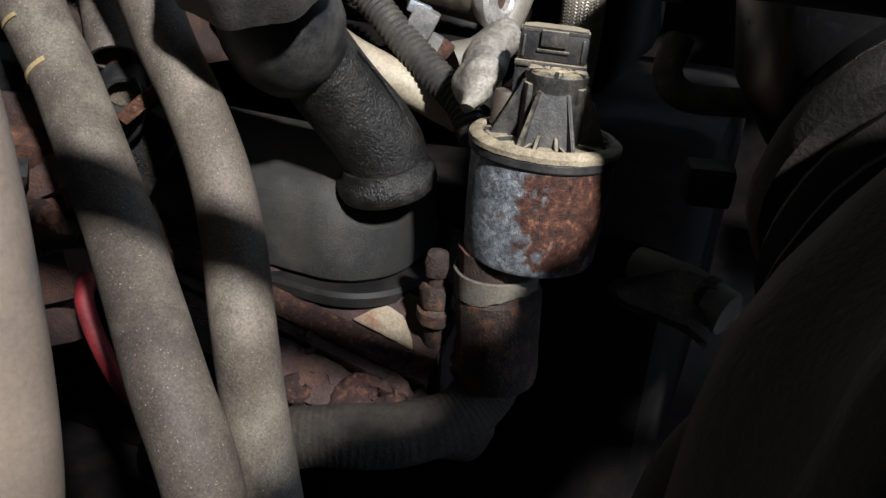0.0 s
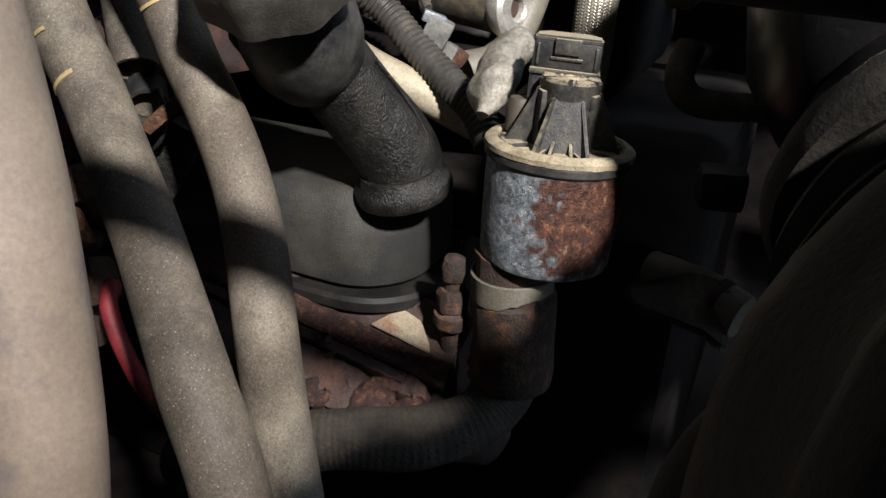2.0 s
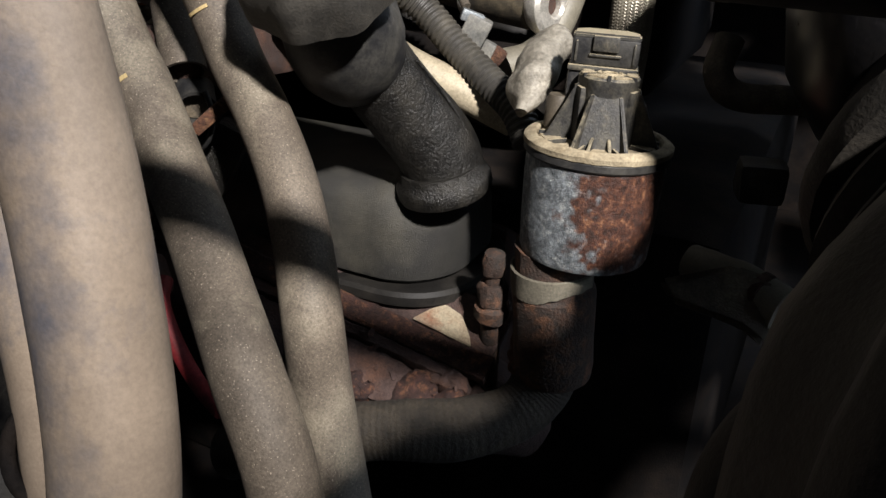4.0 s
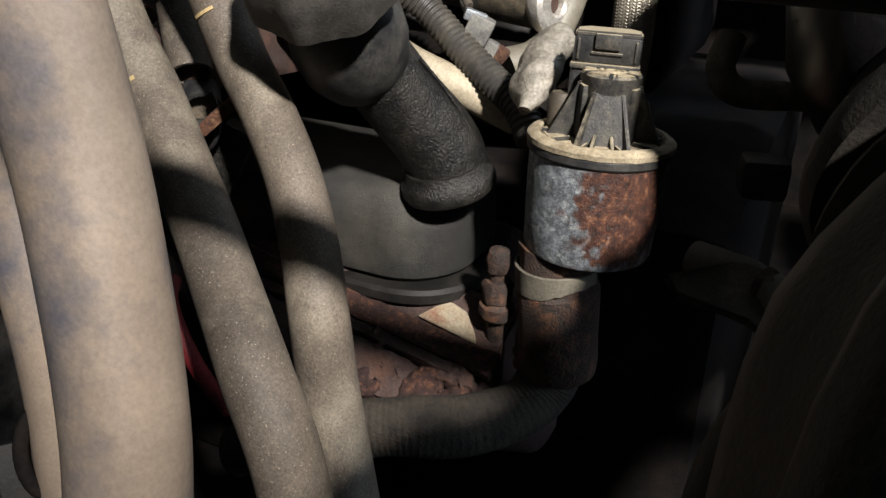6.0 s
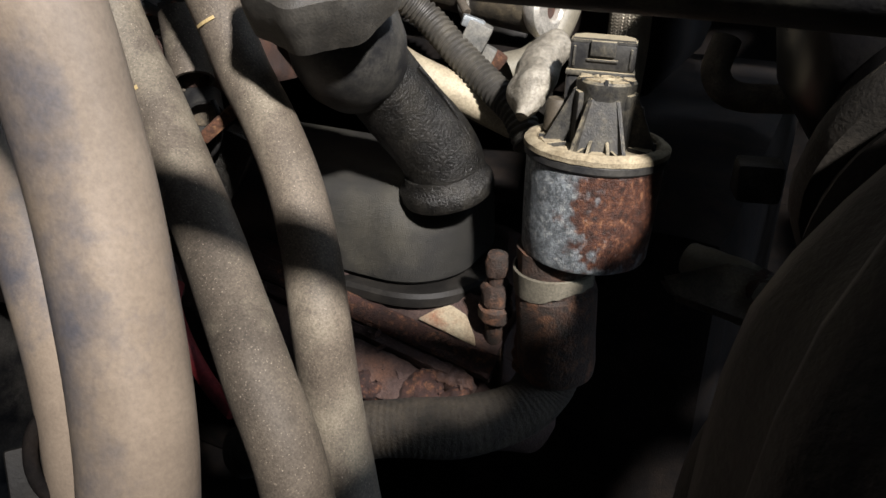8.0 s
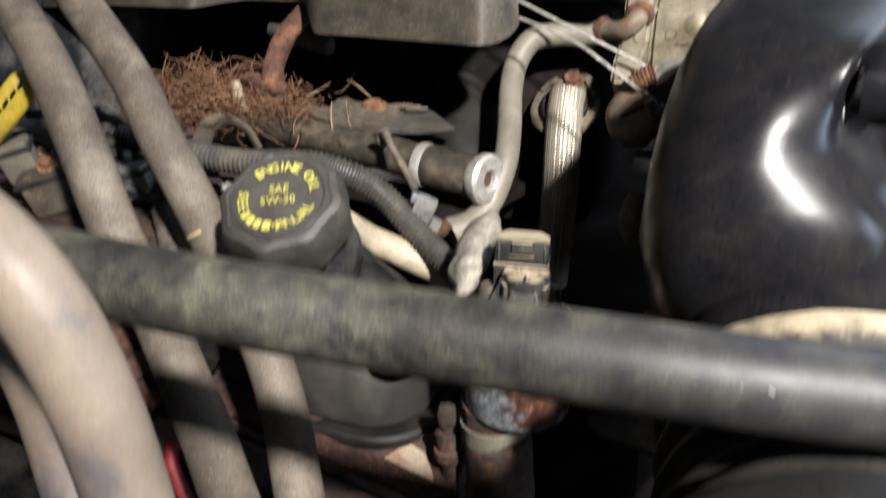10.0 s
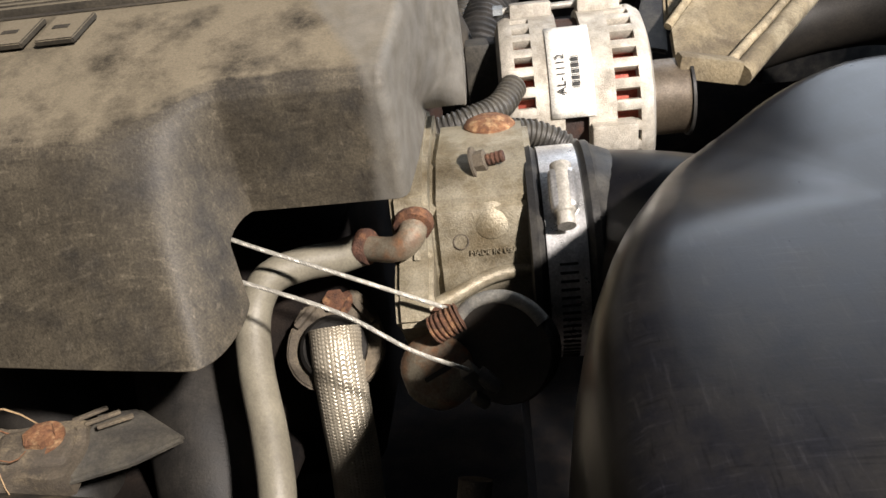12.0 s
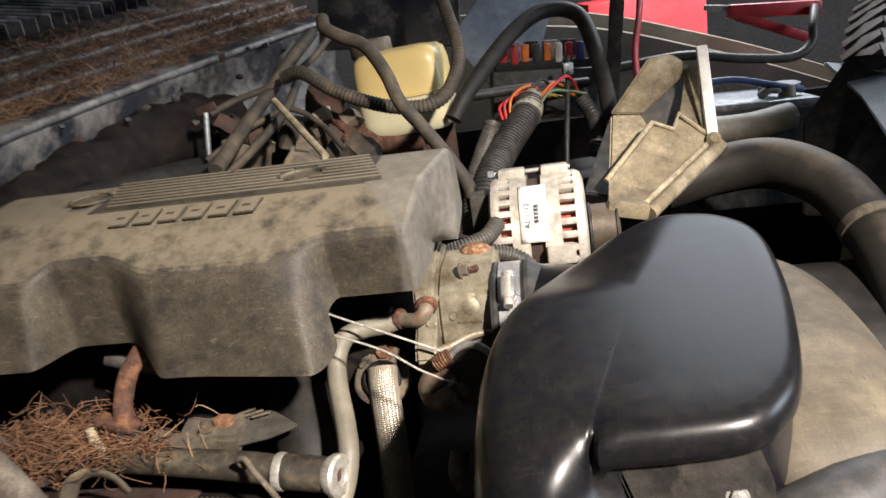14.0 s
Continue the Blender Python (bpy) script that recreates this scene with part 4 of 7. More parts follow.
# wrapped pipe leading away from the neck
solo("exhaust_gas_pipe", tube([(-0.106, 0.346, 0.858), (-0.109, 0.338, 0.842), (-0.118, 0.322, 0.832), (-0.142, 0.301, 0.827), (-0.168, 0.285, 0.828), (-0.190, 0.275, 0.825), (-0.225, 0.264, 0.813), (-0.27, 0.26, 0.79)], lambda u: 0.0168 + 0.00012 * math.sin(u * 330) + 0.0007 * math.sin(u * 17), 22, 40), M_WRAP, "grey-beige cloth-wrapped metal pipe curving from the valve", "pipe")

# ---- hoses ----
def hose(name, points, r, material, label, seg=24):
    ob = thing(name, label, "hose", at_=points[-1])
    part("rubber", tube(points, r, seg, 10), material, ob)
    return ob


A_PATH = [(-0.50, 0.345, 1.20), (-0.445, 0.325, 1.162), (-0.392, 0.300, 1.128), (-0.348, 0.275, 1.090), (-0.322, 0.262, 1.052), (-0.305, 0.256, 1.026), (-0.288, 0.250, 1.008), (-0.262, 0.236, 0.985), (-0.231, 0.218, 0.960), (-0.206, 0.201, 0.943), (-0.176, 0.180, 0.924), (-0.1556, 0.1704, 0.8921), (-0.1423, 0.1661, 0.8168)]
hose_a = hose("heater_hose", A_PATH, 0.0146, M_HOSE, "dusty grey rubber heater hose with two yellow paint marks")
B_PATH = [(-0.47, 0.372, 1.205), (-0.414, 0.351, 1.166), (-0.356, 0.327, 1.126), (-0.316, 0.306, 1.092), (-0.291, 0.298, 1.060), (-0.279, 0.297, 1.035), (-0.265, 0.292, 1.014), (-0.244, 0.282, 0.995), (-0.219, 0.266, 0.972), (-0.200, 0.250, 0.949), (-0.1846, 0.2338, 0.9227), (-0.1808, 0.2326, 0.8844), (-0.1718, 0.2286, 0.838), (-0.1572, 0.2225, 0.762)]
hose_b = hose("heater_hose", B_PATH, [0.0138] * 10 + [0.0140, 0.0146, 0.0152, 0.016], M_HOSE, "dusty grey rubber heater hose running down beside the valve cover")


def paint_mark(owner, a, b, r, width, start, sweep):
    """A short painted arc round a hose."""
    d = (Vector(b) - Vector(a)).normalized()
    front = Vector((0.74, -0.62, 0.25))
    front = (front - d * front.dot(d)).normalized()
    m_ = Matrix.Translation(a) @ Matrix((front, d.cross(front), d)).transposed().to_4x4()
    b_ = bmesh.new()
    rings = []
    for s in range(9):
        ang = start + sweep * s / 8
        c, d = math.cos(ang), math.sin(ang)
        k = 0.0005
        rings.append([m_ @ Vector(((r + h) * c, (r + h) * d, w)) for h, w in ((-0.0005, -width), (k, -width), (k, width), (-0.0005, width))])
    skin(b_, rings)
    part("paint_mark", b_, M_BAND, owner, "short yellow paint mark")


paint_mark(hose_a, (-0.2885, 0.2503, 1.0085), (-0.280, 0.247, 1.000), 0.0146, 0.0011, 0.30, 1.25)
paint_mark(hose_a, (-0.305, 0.256, 1.0272), (-0.2975, 0.2534, 1.017), 0.0146, 0.0009, 0.55, 0.95)

near = thing("near_hose", "smudged tan-grey rubber hose bending down past the others", "hose", at_=(-0.117, 0.069, 0.93))
part("rubber", tube([(-0.205, 0.083, 1.152), (-0.172, 0.082, 1.143), (-0.1465, 0.0822, 1.1235), (-0.1320, 0.0824, 1.094), (-0.1238, 0.0815, 1.0557), (-0.1150, 0.0752, 1.0242), (-0.1090, 0.0690, 1.000), (-0.1065, 0.063, 0.975), (-0.103, 0.055, 0.93)], 0.0126, 28, 10), M_HOSE_NEAR, near)
cross = thing("crossing_hose", "thick scuffed dark grey rubber hose stretched across the bay", "hose", at_=(-0.07, 0.135, 1.08))
part("rubber", tube([(-0.34, 0.105, 1.118), (-0.25, 0.112, 1.112), (-0.172, 0.121, 1.105), (-0.116, 0.127, 1.102), (-0.067, 0.138, 1.0975), (-0.017, 0.1455, 1.096), (0.027, 0.153, 1.094), (0.063, 0.163, 1.091), (0.12, 0.185, 1.085), (0.20, 0.225, 1.078), (0.27, 0.30, 1.07), (0.31, 0.38, 1.062)], 0.0138, 28, 10), M_HOSE_DARK, cross)
hose("lower_hose", [(-0.33, 0.165, 1.10), (-0.285, 0.160, 1.060), (-0.255, 0.152, 1.020), (-0.232, 0.140, 0.980), (-0.212, 0.128, 0.940), (-0.195, 0.112, 0.89)], 0.0165, M_HOSE_NEAR, "pale grey rubber hose low beside the heater hoses")
solo("red_wire", tube([(-0.306, 0.262, 0.896), (-0.3010, 0.253, 0.889), (-0.294, 0.249, 0.876), (-0.283, 0.246, 0.860), (-0.268, 0.242, 0.848), (-0.250, 0.237, 0.842)], 0.0048, 14, 8), M_RED_RUBBER, "thick red rubber-coated wire behind the heater hose", "wire")


lug_ = thing("ring_lug", "black plastic ring lug hanging low beside the hoses", "bracket", at_=(-0.165, 0.09, 0.93))
LUG = pose(-0.2100, 0.1120, 0.9230, 62, 8, 62)
part("ring", tube([LUG @ Vector((0.0085 * math.cos(a), 0.0150 * math.sin(a), 0)) for a in (2 * math.pi * k / 28 for k in range(29))], 0.0026, 10, smooth_path=False), M_NEAR_BLACK, lug_)
part("plate", block((0.026, 0.034, 0.004), LUG @ pose(-0.003, -0.012, -0.006), 0.0015), M_RUBBER, lug_, "black plate behind the ring")

paint_mark(hose_b, (-0.2815, 0.297, 1.0395), (-0.279, 0.297, 1.035), 0.0138, 0.0008, 0.35, 0.9)
# scuffs on the crossing hose
for px, py, pz in ((0.040, 0.1425, 1.0985), (0.047, 0.1440, 1.0982), (-0.020, 0.1335, 1.1010), (-0.115, 0.1160, 1.1075)):
    part("scuff", roughen(block((0.0038, 0.0012, 0.0013), pose(px, py + 0.0013, pz, -35, 35, 8), 0.0005), 0.0005, 300), M_GREYPLUG, cross, "small pale scuff")

# ---- engine top cover ----
def step(x, a, b):
    u = min(1.0, max(0.0, (x - a) / (b - a)))
    return u * u * (3 - 2 * u)


def round_corners(pts, r, n=4):
    out = [Vector(pts[0])]
    for a, b, c in zip(pts, pts[1:], pts[2:]):
        a, b, c = Vector(a), Vector(b), Vector(c)
        p = b + (a - b).normalized() * min(r, (a - b).length * 0.45)
        q = b + (c - b).normalized() * min(r, (c - b).length * 0.45)
        out += [p.lerp(b, k / n).lerp(b.lerp(q, k / n), k / n) for k in range(n + 1)]
    return [*out, Vector(pts[-1])]


def cover_section(x):
    bump = step(x, -0.380, -0.318) * (1 - step(x, -0.222, -0.142))
    lobe = 1 - step(x, -0.455, -0.428)
    out = max(bump, lobe)
    foot = max(step(x, -0.380, -0.318) * (1 - step(x, -0.186, -0.144)), lobe)
    # the lower edge: an inner corner rounded by 9 mm, an outer one by 14 mm
    if x < -0.160:
        u = min(1.0, max(0.0, (x + 0.175) / 0.015))
        notch = 1 - 0.32 * (1 - math.sqrt(max(0.0, 1 - u * u)))
    else:
        u = min(1.0, max(0.0, (-0.150 - x) / 0.010))
        notch = 0.24 * (1 - math.sqrt(max(0.0, 1 - u * u)))
    low = max(step(x, -0.352, -0.326) * notch, 1 - step(x, -0.450, -0.434))
    zr = 1.146 + (1.173 - 1.146) * step(x, -0.30, -0.2)
    zb = zr + ((1.1265 if x > -0.4 else 1.144) - zr) * low
    yb = 0.545 - (0.047 + 0.018 * step(x, -0.31, -0.17)) * foot
    ys, zs = 0.536 - 0.020 * out, 1.236 - 0.012 * out
    # the rear edge rises towards the front end
    end = step(x, -0.125, -0.075)
    # the side stays one smooth sheet; the lower edge only trims it
    zf = zr + ((1.1265 if x > -0.4 else 1.144) - zr) * foot
    u = (zb - zf) / (zs - zf)
    yb += (ys - yb) * u
    return round_corners([(0, yb, zb), (0, yb + (ys - yb) * 0.04, zb + (zs - zb) * 0.04), (0, ys, zs), (0, 0.600, 1.2665), (0, 0.704, 1.2735), (0, 0.735, 1.258), (0, 0.775 - 0.026 * end, 1.18 + 0.042 * end), (0, 0.79 - 0.036 * end, 1.13 + 0.068 * end)], 0.012)


cover = thing("engine_cover", "dusty dark grey plastic engine cover with ribs and raised letters", "engine cover", at_=(-0.3, 0.65, 1.13))
bm = bmesh.new()
rings = []
stations = [-0.635 + 0.455 * i / 114 for i in range(114)] + [-0.180 + 0.118 * i / 110 for i in range(111)]
for x in stations:
    sec = cover_section(x)
    sec = [p.lerp(q, k / 5) for p, q in zip(sec, sec[1:]) for k in range(5)] + [sec[-1]]
    lean = 0.15 * step(x, -0.22, -0.075)
    droop = 0.03 * (1 - step(x, -0.635, -0.56))
    bulge = 0.20 * step(x, -0.27, -0.18) * (1 - step(x, -0.155, -0.140))
    rings.append([Vector((x - lean * max(0, 0.70 - p.y) + bulge * max(0, 1.195 - p.z), p.y, p.z - droop * max(0, (p.z - 1.13) / 0.14))) for p in sec])
last = rings[-1]
hub = (last[0] + last[-1]) / 2
for k, dx in ((0.992, 0.0022), (0.975, 0.0040), (0.94, 0.0052), (0.6, 0.0075), (0.2, 0.0085), (0.01, 0.0085)):
    rings.append([Vector((p.x + dx, hub.y + (p.y - hub.y) * k, hub.z + (p.z - hub.z) * k)) for p in last])
skin(bm, rings, False, False)
HOLES = ((-0.205, 0.6505), (-0.443, 0.6505))


def open_holes(b_, grow=1.0):
    """Cut the two oval bolt recesses out of a fine grid."""
    gone = [f for f in b_.faces if any(((f.calc_center_median().x - hx) / 0.0225) ** 2 + ((f.calc_center_median().y - hy) / 0.0180) ** 2 < grow and f.calc_center_median().z > 1.24 for hx, hy in HOLES)]
    bmesh.ops.delete(b_, geom=gone, context="FACES")
    return b_


shell = part("shell", open_holes(bm), M_SHELL, cover)
shell.modifiers.new("thick", "SOLIDIFY").thickness = 0.0028
# wiped end panel beyond the ribs
grid = bmesh.new()
skin(grid, [[Vector((-0.420 + 0.292 * i / 146, 0.6025 + 0.096 * k / 48, 1.2703 + 0.0681 * (0.096 * k / 48 - 0.048))) for k in range(49)] for i in range(147)], False, False)
panel = part("rib_panel", open_holes(grid), M_COVER_DARK, cover, "dark grooved panel")
panel.modifiers.new("thick", "SOLIDIFY").thickness = 0.0012
for k in range(8):
    y = 0.6090 + k * 0.0119
    spans = [(-0.401 - 0.004 * k, -0.113 - 0.004 * k)]
    for hx, hy in HOLES:
        reach = 0.0255 * math.sqrt(max(0.0, 1 - ((y - hy) / 0.0210) ** 2))
        if reach > 0.004:
            spans = [q for a, b in spans for q in ((a, min(b, hx - reach)), (max(a, hx + reach), b)) if q[1] - q[0] > 0.004]
    for a, b in spans:
        part("rib", block((b - a, 0.0060, 0.0060), pose((a + b) / 2, y, 1.2678 + (y - 0.600) * 0.0673, 3.9, 0, 0), 0.0012), M_LETTER, cover)
for hx, hy in HOLES:
    HM = pose(hx, hy, 1.2705, 3.9, 0, 0) @ Matrix.Diagonal((1.25, 1, 1, 1))
    hole = part("hole_rim", lathe([(0.0165, -0.016), (0.0170, 0.0010), (0.0178, 0.0026), (0.0192, 0.0026), (0.0200, 0.0004)], HM, 40), M_COVER, cover, "rounded rim of an oval bolt recess")
    part("well", lathe([(0.0168, -0.015), (0.010, -0.0155), (0.001, -0.0155)], HM, 32), M_NEAR_BLACK, hole)
    bolt(HM @ Vector((0, 0, -0.0155)), (0, -0.07, 1), 0.007, 0.006, M_RUST_DARK, cover)
# raised brand letters as plain slanted shapes
for k in range(6):
    x = -0.384 + k * 0.0262
    b_ = prism([(0, 0), (0.0195, 0), (0.0258, 0.020), (0.0063, 0.020)], 0.0034, pose(x, 0.5745, 1.2555, 25.5, 0, 0), 0.0006)
    one = part("letter_block", b_, M_LETTER, cover, "raised plain slanted letter shape")
    part("slot", prism([(0.0068, 0.0085), (0.0150, 0.0085), (0.0158, 0.0112), (0.0076, 0.0112)], 0.0004, pose(x, 0.5745, 1.2555, 25.5, 0, 0) @ pose(0, 0, 0.0033)), M_COVER_DARK, one, "dark slot")
bolt((-0.292, 0.690, 1.2745), (0, 0.05, 1), 0.004, 0.004, M_RUST, cover, "small orange clip", "clip")

# ---- throttle body ----
throttle = thing("throttle_valve", "dusty cast aluminium throttle body with rusty bolts", "throttle body", at_=(-0.055, 0.64, 1.03))
sect = [(0.705, 1.03), (0.705, 1.157), (0.690, 1.160), (0.635, 1.158), (0.606, 1.142), (0.596, 1.105), (0.600, 1.075), (0.62, 1.03)]
to_yz = Matrix(((0, 0, 1, 0), (1, 0, 0, 0), (0, 1, 0, 0), (0, 0, 0, 1)))
part("casting", roughen(prism(sect, 0.060, Matrix.Translation((-0.078, 0, 0)) @ to_yz, 0.004), 0.0006, 50), M_ALU, throttle)
sect2 = [(0.715, 1.02), (0.715, 1.166), (0.690, 1.172), (0.630, 1.166), (0.603, 1.152), (0.594, 1.118), (0.570, 1.106), (0.564, 1.09), (0.580, 1.075), (0.62, 1.02)]
part("flange", roughen(prism(sect2, 0.022, Matrix.Translation((-0.100, 0, 0)) @ to_yz, 0.003), 0.0006, 50), M_ALU, throttle)
part("boss", roughen(lathe([(0.013, -0.005), (0.0105, 0.0015), (0.006, 0.0035), (0.001, 0.004)], axis((-0.044, 0.6055, 1.131), (-0.044, 0.588, 1.139)), 24), 0.0002, 90), M_ALU, throttle)
part("rib", tube([(-0.085, 0.570, 1.095), (-0.066, 0.586, 1.096), (-0.045, 0.596, 1.101), (-0.022, 0.599, 1.102)], 0.0045, 10), M_ALU, throttle)
lettering("cast_words", "MADE IN USA", 0.0044, pose(-0.044, 0.5978, 1.1150, 72, 0, 0), M_ALU, throttle, 0.0006)
cr = pose(-0.0620, 0.6003, 1.1215, 67, 0, 0)
part("cast_ring", tube([cr @ Vector((0.0042 * math.cos(a), 0.0042 * math.sin(a), 0)) for a in (2 * math.pi * k / 20 for k in range(21))], 0.0005, 6, smooth_path=False), M_BRACKET, throttle)
part("cast_number", block((0.0035, 0.0135, 0.0006), pose(-0.0865, 0.5925, 1.1235, 67, 0, 0)), M_ALU, throttle)
part("bolt_dome", roughen(lathe([(0.0165, 0), (0.0165, 0.0025), (0.0140, 0.0055), (0.0085, 0.0080), (0.001, 0.0088)], pose(-0.042, 0.690, 1.158), 26), 0.0008, 160), M_FLAKE, throttle, "flattened rusty bolt dome")
b2 = bolt((-0.052, 0.631, 1.156), (1, -0.15, 0.25), 0.0068, 0.008, M_BRACKET, throttle, "grimy nut", "nut")
part("thread", lathe([(0.0032 + 0.0005 * (k % 2), 0.008 + 0.0013 * k) for k in range(9)], axis((-0.052, 0.631, 1.156), (-0.032, 0.628, 1.161)), 12), M_RUST, b2, "rusty thread")
lm = axis((-0.079, 0.556, 1.066), (-0.084, 0.540, 1.072))
part("lever_knob", roughen(lathe([(0.0205, -0.012), (0.0215, -0.004), (0.0215, 0.002), (0.0185, 0.006), (0.0120, 0.0085), (0.001, 0.0092)], lm, 34), 0.0010, 110), M_PIPE_RUSTY, throttle, "mottled beige round lever boss")
part("lever_slot", block((0.020, 0.0030, 0.004), lm @ pose(0.004, 0.002, 0.0075, 0, 0, 35), 0.001), M_RUBBER, throttle)
part("spring", corrugated([(-0.078, 0.556, 1.092), (-0.071, 0.556, 1.096), (-0.064, 0.557, 1.099)], 0.0080, 0.0026, 0.14, 18), M_FLAKE_DARK, throttle, "rust-red return spring")
cm = axis((-0.041, 0.556, 1.078), (-0.052, 0.530, 1.088))
cam_disc = part("cable_cam", roughen(lathe([(0.004, -0.004), (0.028, -0.006), (0.0295, -0.002), (0.0265, 0.001), (0.0265, 0.004), (0.0295, 0.007), (0.028, 0.010), (0.010, 0.008), (0.002, 0.008)], cm, 40), 0.0008, 60), M_RUBBER, throttle, "dark grooved cable cam")
part("rim_arc", tube([cm @ Vector((0.0290 * math.cos(radians(a)), 0.0290 * math.sin(radians(a)), 0.008)) for a in range(40, 161, 12)], 0.0038, 10), M_GREYPLUG, cam_disc, "worn grey cam rim")
part("cable_clip", roughen(block((0.008, 0.010, 0.016), pose(-0.0585, 0.532, 1.078, 10, -30, 10), 0.002), 0.0012, 120), M_CONDUIT, throttle, "grey cable end clip")
part("cable_clip", roughen(block((0.010, 0.006, 0.006), pose(-0.0560, 0.528, 1.066, 10, 40, 10), 0.002), 0.0012, 120), M_CONDUIT, throttle, "grey cable end clip")
part("cable_end", lathe([(0.0042, 0), (0.0045, 0.010), (0.003, 0.014)], axis((-0.056, 0.532, 1.080), (-0.046, 0.528, 1.072)), 14), M_CONDUIT, throttle, "dull cable end")
part("dust_knob", roughen(lathe([(0.009, 0), (0.0095, 0.006), (0.006, 0.010)], axis((-0.074, 0.572, 1.088), (-0.070, 0.552, 1.098)), 16), 0.0006, 100), M_RUST, throttle)
# silver hose fitting and coolant pipe
pipe = thing("coolant_pipe", "greige coated coolant pipe with a rusty elbow at the throttle body", "pipe", at_=(-0.18, 0.46, 0.99))
part("run", tube([(-0.116, 0.603, 1.122), (-0.132, 0.599, 1.119), (-0.153, 0.593, 1.119), (-0.171, 0.585, 1.115), (-0.180, 0.573, 1.099), (-0.1775, 0.552, 1.078), (-0.168, 0.524, 1.055), (-0.162, 0.498, 1.034), (-0.166, 0.479, 1.010), (-0.174, 0.462, 0.998), (-0.186, 0.449, 0.992)], [0.0098] * 9 + [0.010, 0.0125], 22, 8), M_PIPE, pipe)
part("elbow", tube([(-0.120, 0.602, 1.1225), (-0.108, 0.5950, 1.1235), (-0.0975, 0.5895, 1.1255), (-0.0900, 0.5895, 1.1300), (-0.0872, 0.5960, 1.1345), (-0.0865, 0.6080, 1.1390)], [0.0072, 0.0072, 0.0074, 0.0078, 0.0080, 0.0080], 18, 8), M_PIPE_RUSTY, pipe, "rust-streaked steel elbow")
part("seat_ring", roughen(lathe([(0.0085, -0.003), (0.0108, -0.002), (0.0114, 0.001), (0.0108, 0.004), (0.0085, 0.006)], axis((-0.0870, 0.5975, 1.1352), (-0.0865, 0.6080, 1.1390)), 24), 0.0008, 160), M_RUST, pipe, "rusted seat ring")
part("collar", roughen(lathe([(0.0105, 0), (0.0105, 0.004), (0.009, 0.006)], axis((-0.118, 0.6016, 1.1228), (-0.104, 0.596, 1.125)), 20), 0.0008, 150), M_RUST, pipe, "rusted collar")
# throttle cables
for name, pts, r in (("throttle_cable", [(-0.200, 0.580, 1.155), (-0.176, 0.567, 1.148), (-0.12, 0.563, 1.124), (-0.066, 0.559, 1.101)], 0.0012), ("cruise_cable", [(-0.200, 0.548, 1.148), (-0.177, 0.540, 1.142), (-0.12, 0.524, 1.126), (-0.085, 0.515, 1.107), (-0.060, 0.526, 1.086)], 0.0011)):
    path = resample(spline(pts, 24), 0.0009)
    cable = thing(name, "thin twisted bright steel control cable running under the cover", "cable", "control cables", at_=pts[-1])
    for k in range(4):
        strand = []
        n = len(path)
        for i, p in enumerate(path):
            ahead = (path[min(i + 1, n - 1)] - path[max(i - 1, 0)]).normalized()
            s = ahead.orthogonal().normalized()
            a = i * 0.9 + k * 1.571
            strand.append(p + 0.55 * r * (math.cos(a) * s + math.sin(a) * ahead.cross(s)))
        part("strand", tube(strand, r * 0.55, 6, smooth_path=False), M_CABLE, cable)
# braided hose with its flange
braid = thing("braided_hose", "steel-braided hose in a cast flange with one rusty bolt", "hose", at_=(-0.15, 0.62, 0.90))
bp = [(-0.1440, 0.602, 1.070), (-0.1425, 0.590, 1.052), (-0.1418, 0.583, 1.022), (-0.1415, 0.579, 0.985), (-0.145, 0.577, 0.93), (-0.150, 0.575, 0.86)]
path = resample(spline(bp, 20), 0.00045)
bm = bmesh.new()
rings, side = [], None
for i, p in enumerate(path):
    ahead = (path[min(i + 3, len(path) - 1)] - path[max(i - 3, 0)]).normalized()
    side = ahead.orthogonal().normalized() if side is None else (side - ahead * side.dot(ahead)).normalized()
    ring = []
    for s in range(240):
        a = 2 * math.pi * s / 240
        col = (s % 12) / 12
        v = i * 0.00045 / 0.0022 + (col if col < 0.5 else 1 - col) * 1.4
        h = 0.0150 + 0.00060 * abs(math.sin(math.pi * v)) + 0.0003 * abs(math.sin(math.pi * 2 * col))
        ring.append(p + h * (math.cos(a) * side + math.sin(a) * ahead.cross(side)))
    rings.append(ring)
skin(bm, rings)
part("sleeve", bm, M_BRAID, braid, "herringbone steel braid")
fm = axis((-0.1455, 0.604, 1.052), (-0.1455, 0.580, 1.078))
egg = []
for k in range(40):
    a = 2 * math.pi * k / 40
    top = max(0.0, math.sin(a))
    egg.append((0.0305 * math.cos(a) * (1 - 0.16 * top * top), 0.0270 * math.sin(a) + 0.0155 * top))
part("flange", roughen(prism(egg, 0.007, fm, 0.0015), 0.0006, 70), M_BRACKET, braid, "cast oval flange plate")
part("collar", lathe([(0.0165, 0.004), (0.0205, 0.004), (0.0205, 0.012), (0.0180, 0.014), (0.0165, 0.012)], fm, 30), M_RUBBER, braid, "black seat ring")
for sx in (-1, 1):
    part("flange_rib", block((0.004, 0.018, 0.005), fm @ pose(sx * 0.0185, 0.0215, 0.008, 0, 0, sx * 40), 0.0012), M_BRACKET, braid)
bolt(fm @ Vector((0.0, 0.0300, 0.006)), fm.to_3x3() @ Vector((0, 0, 1)), 0.0076, 0.0055, M_FLAKE_DARK, braid)

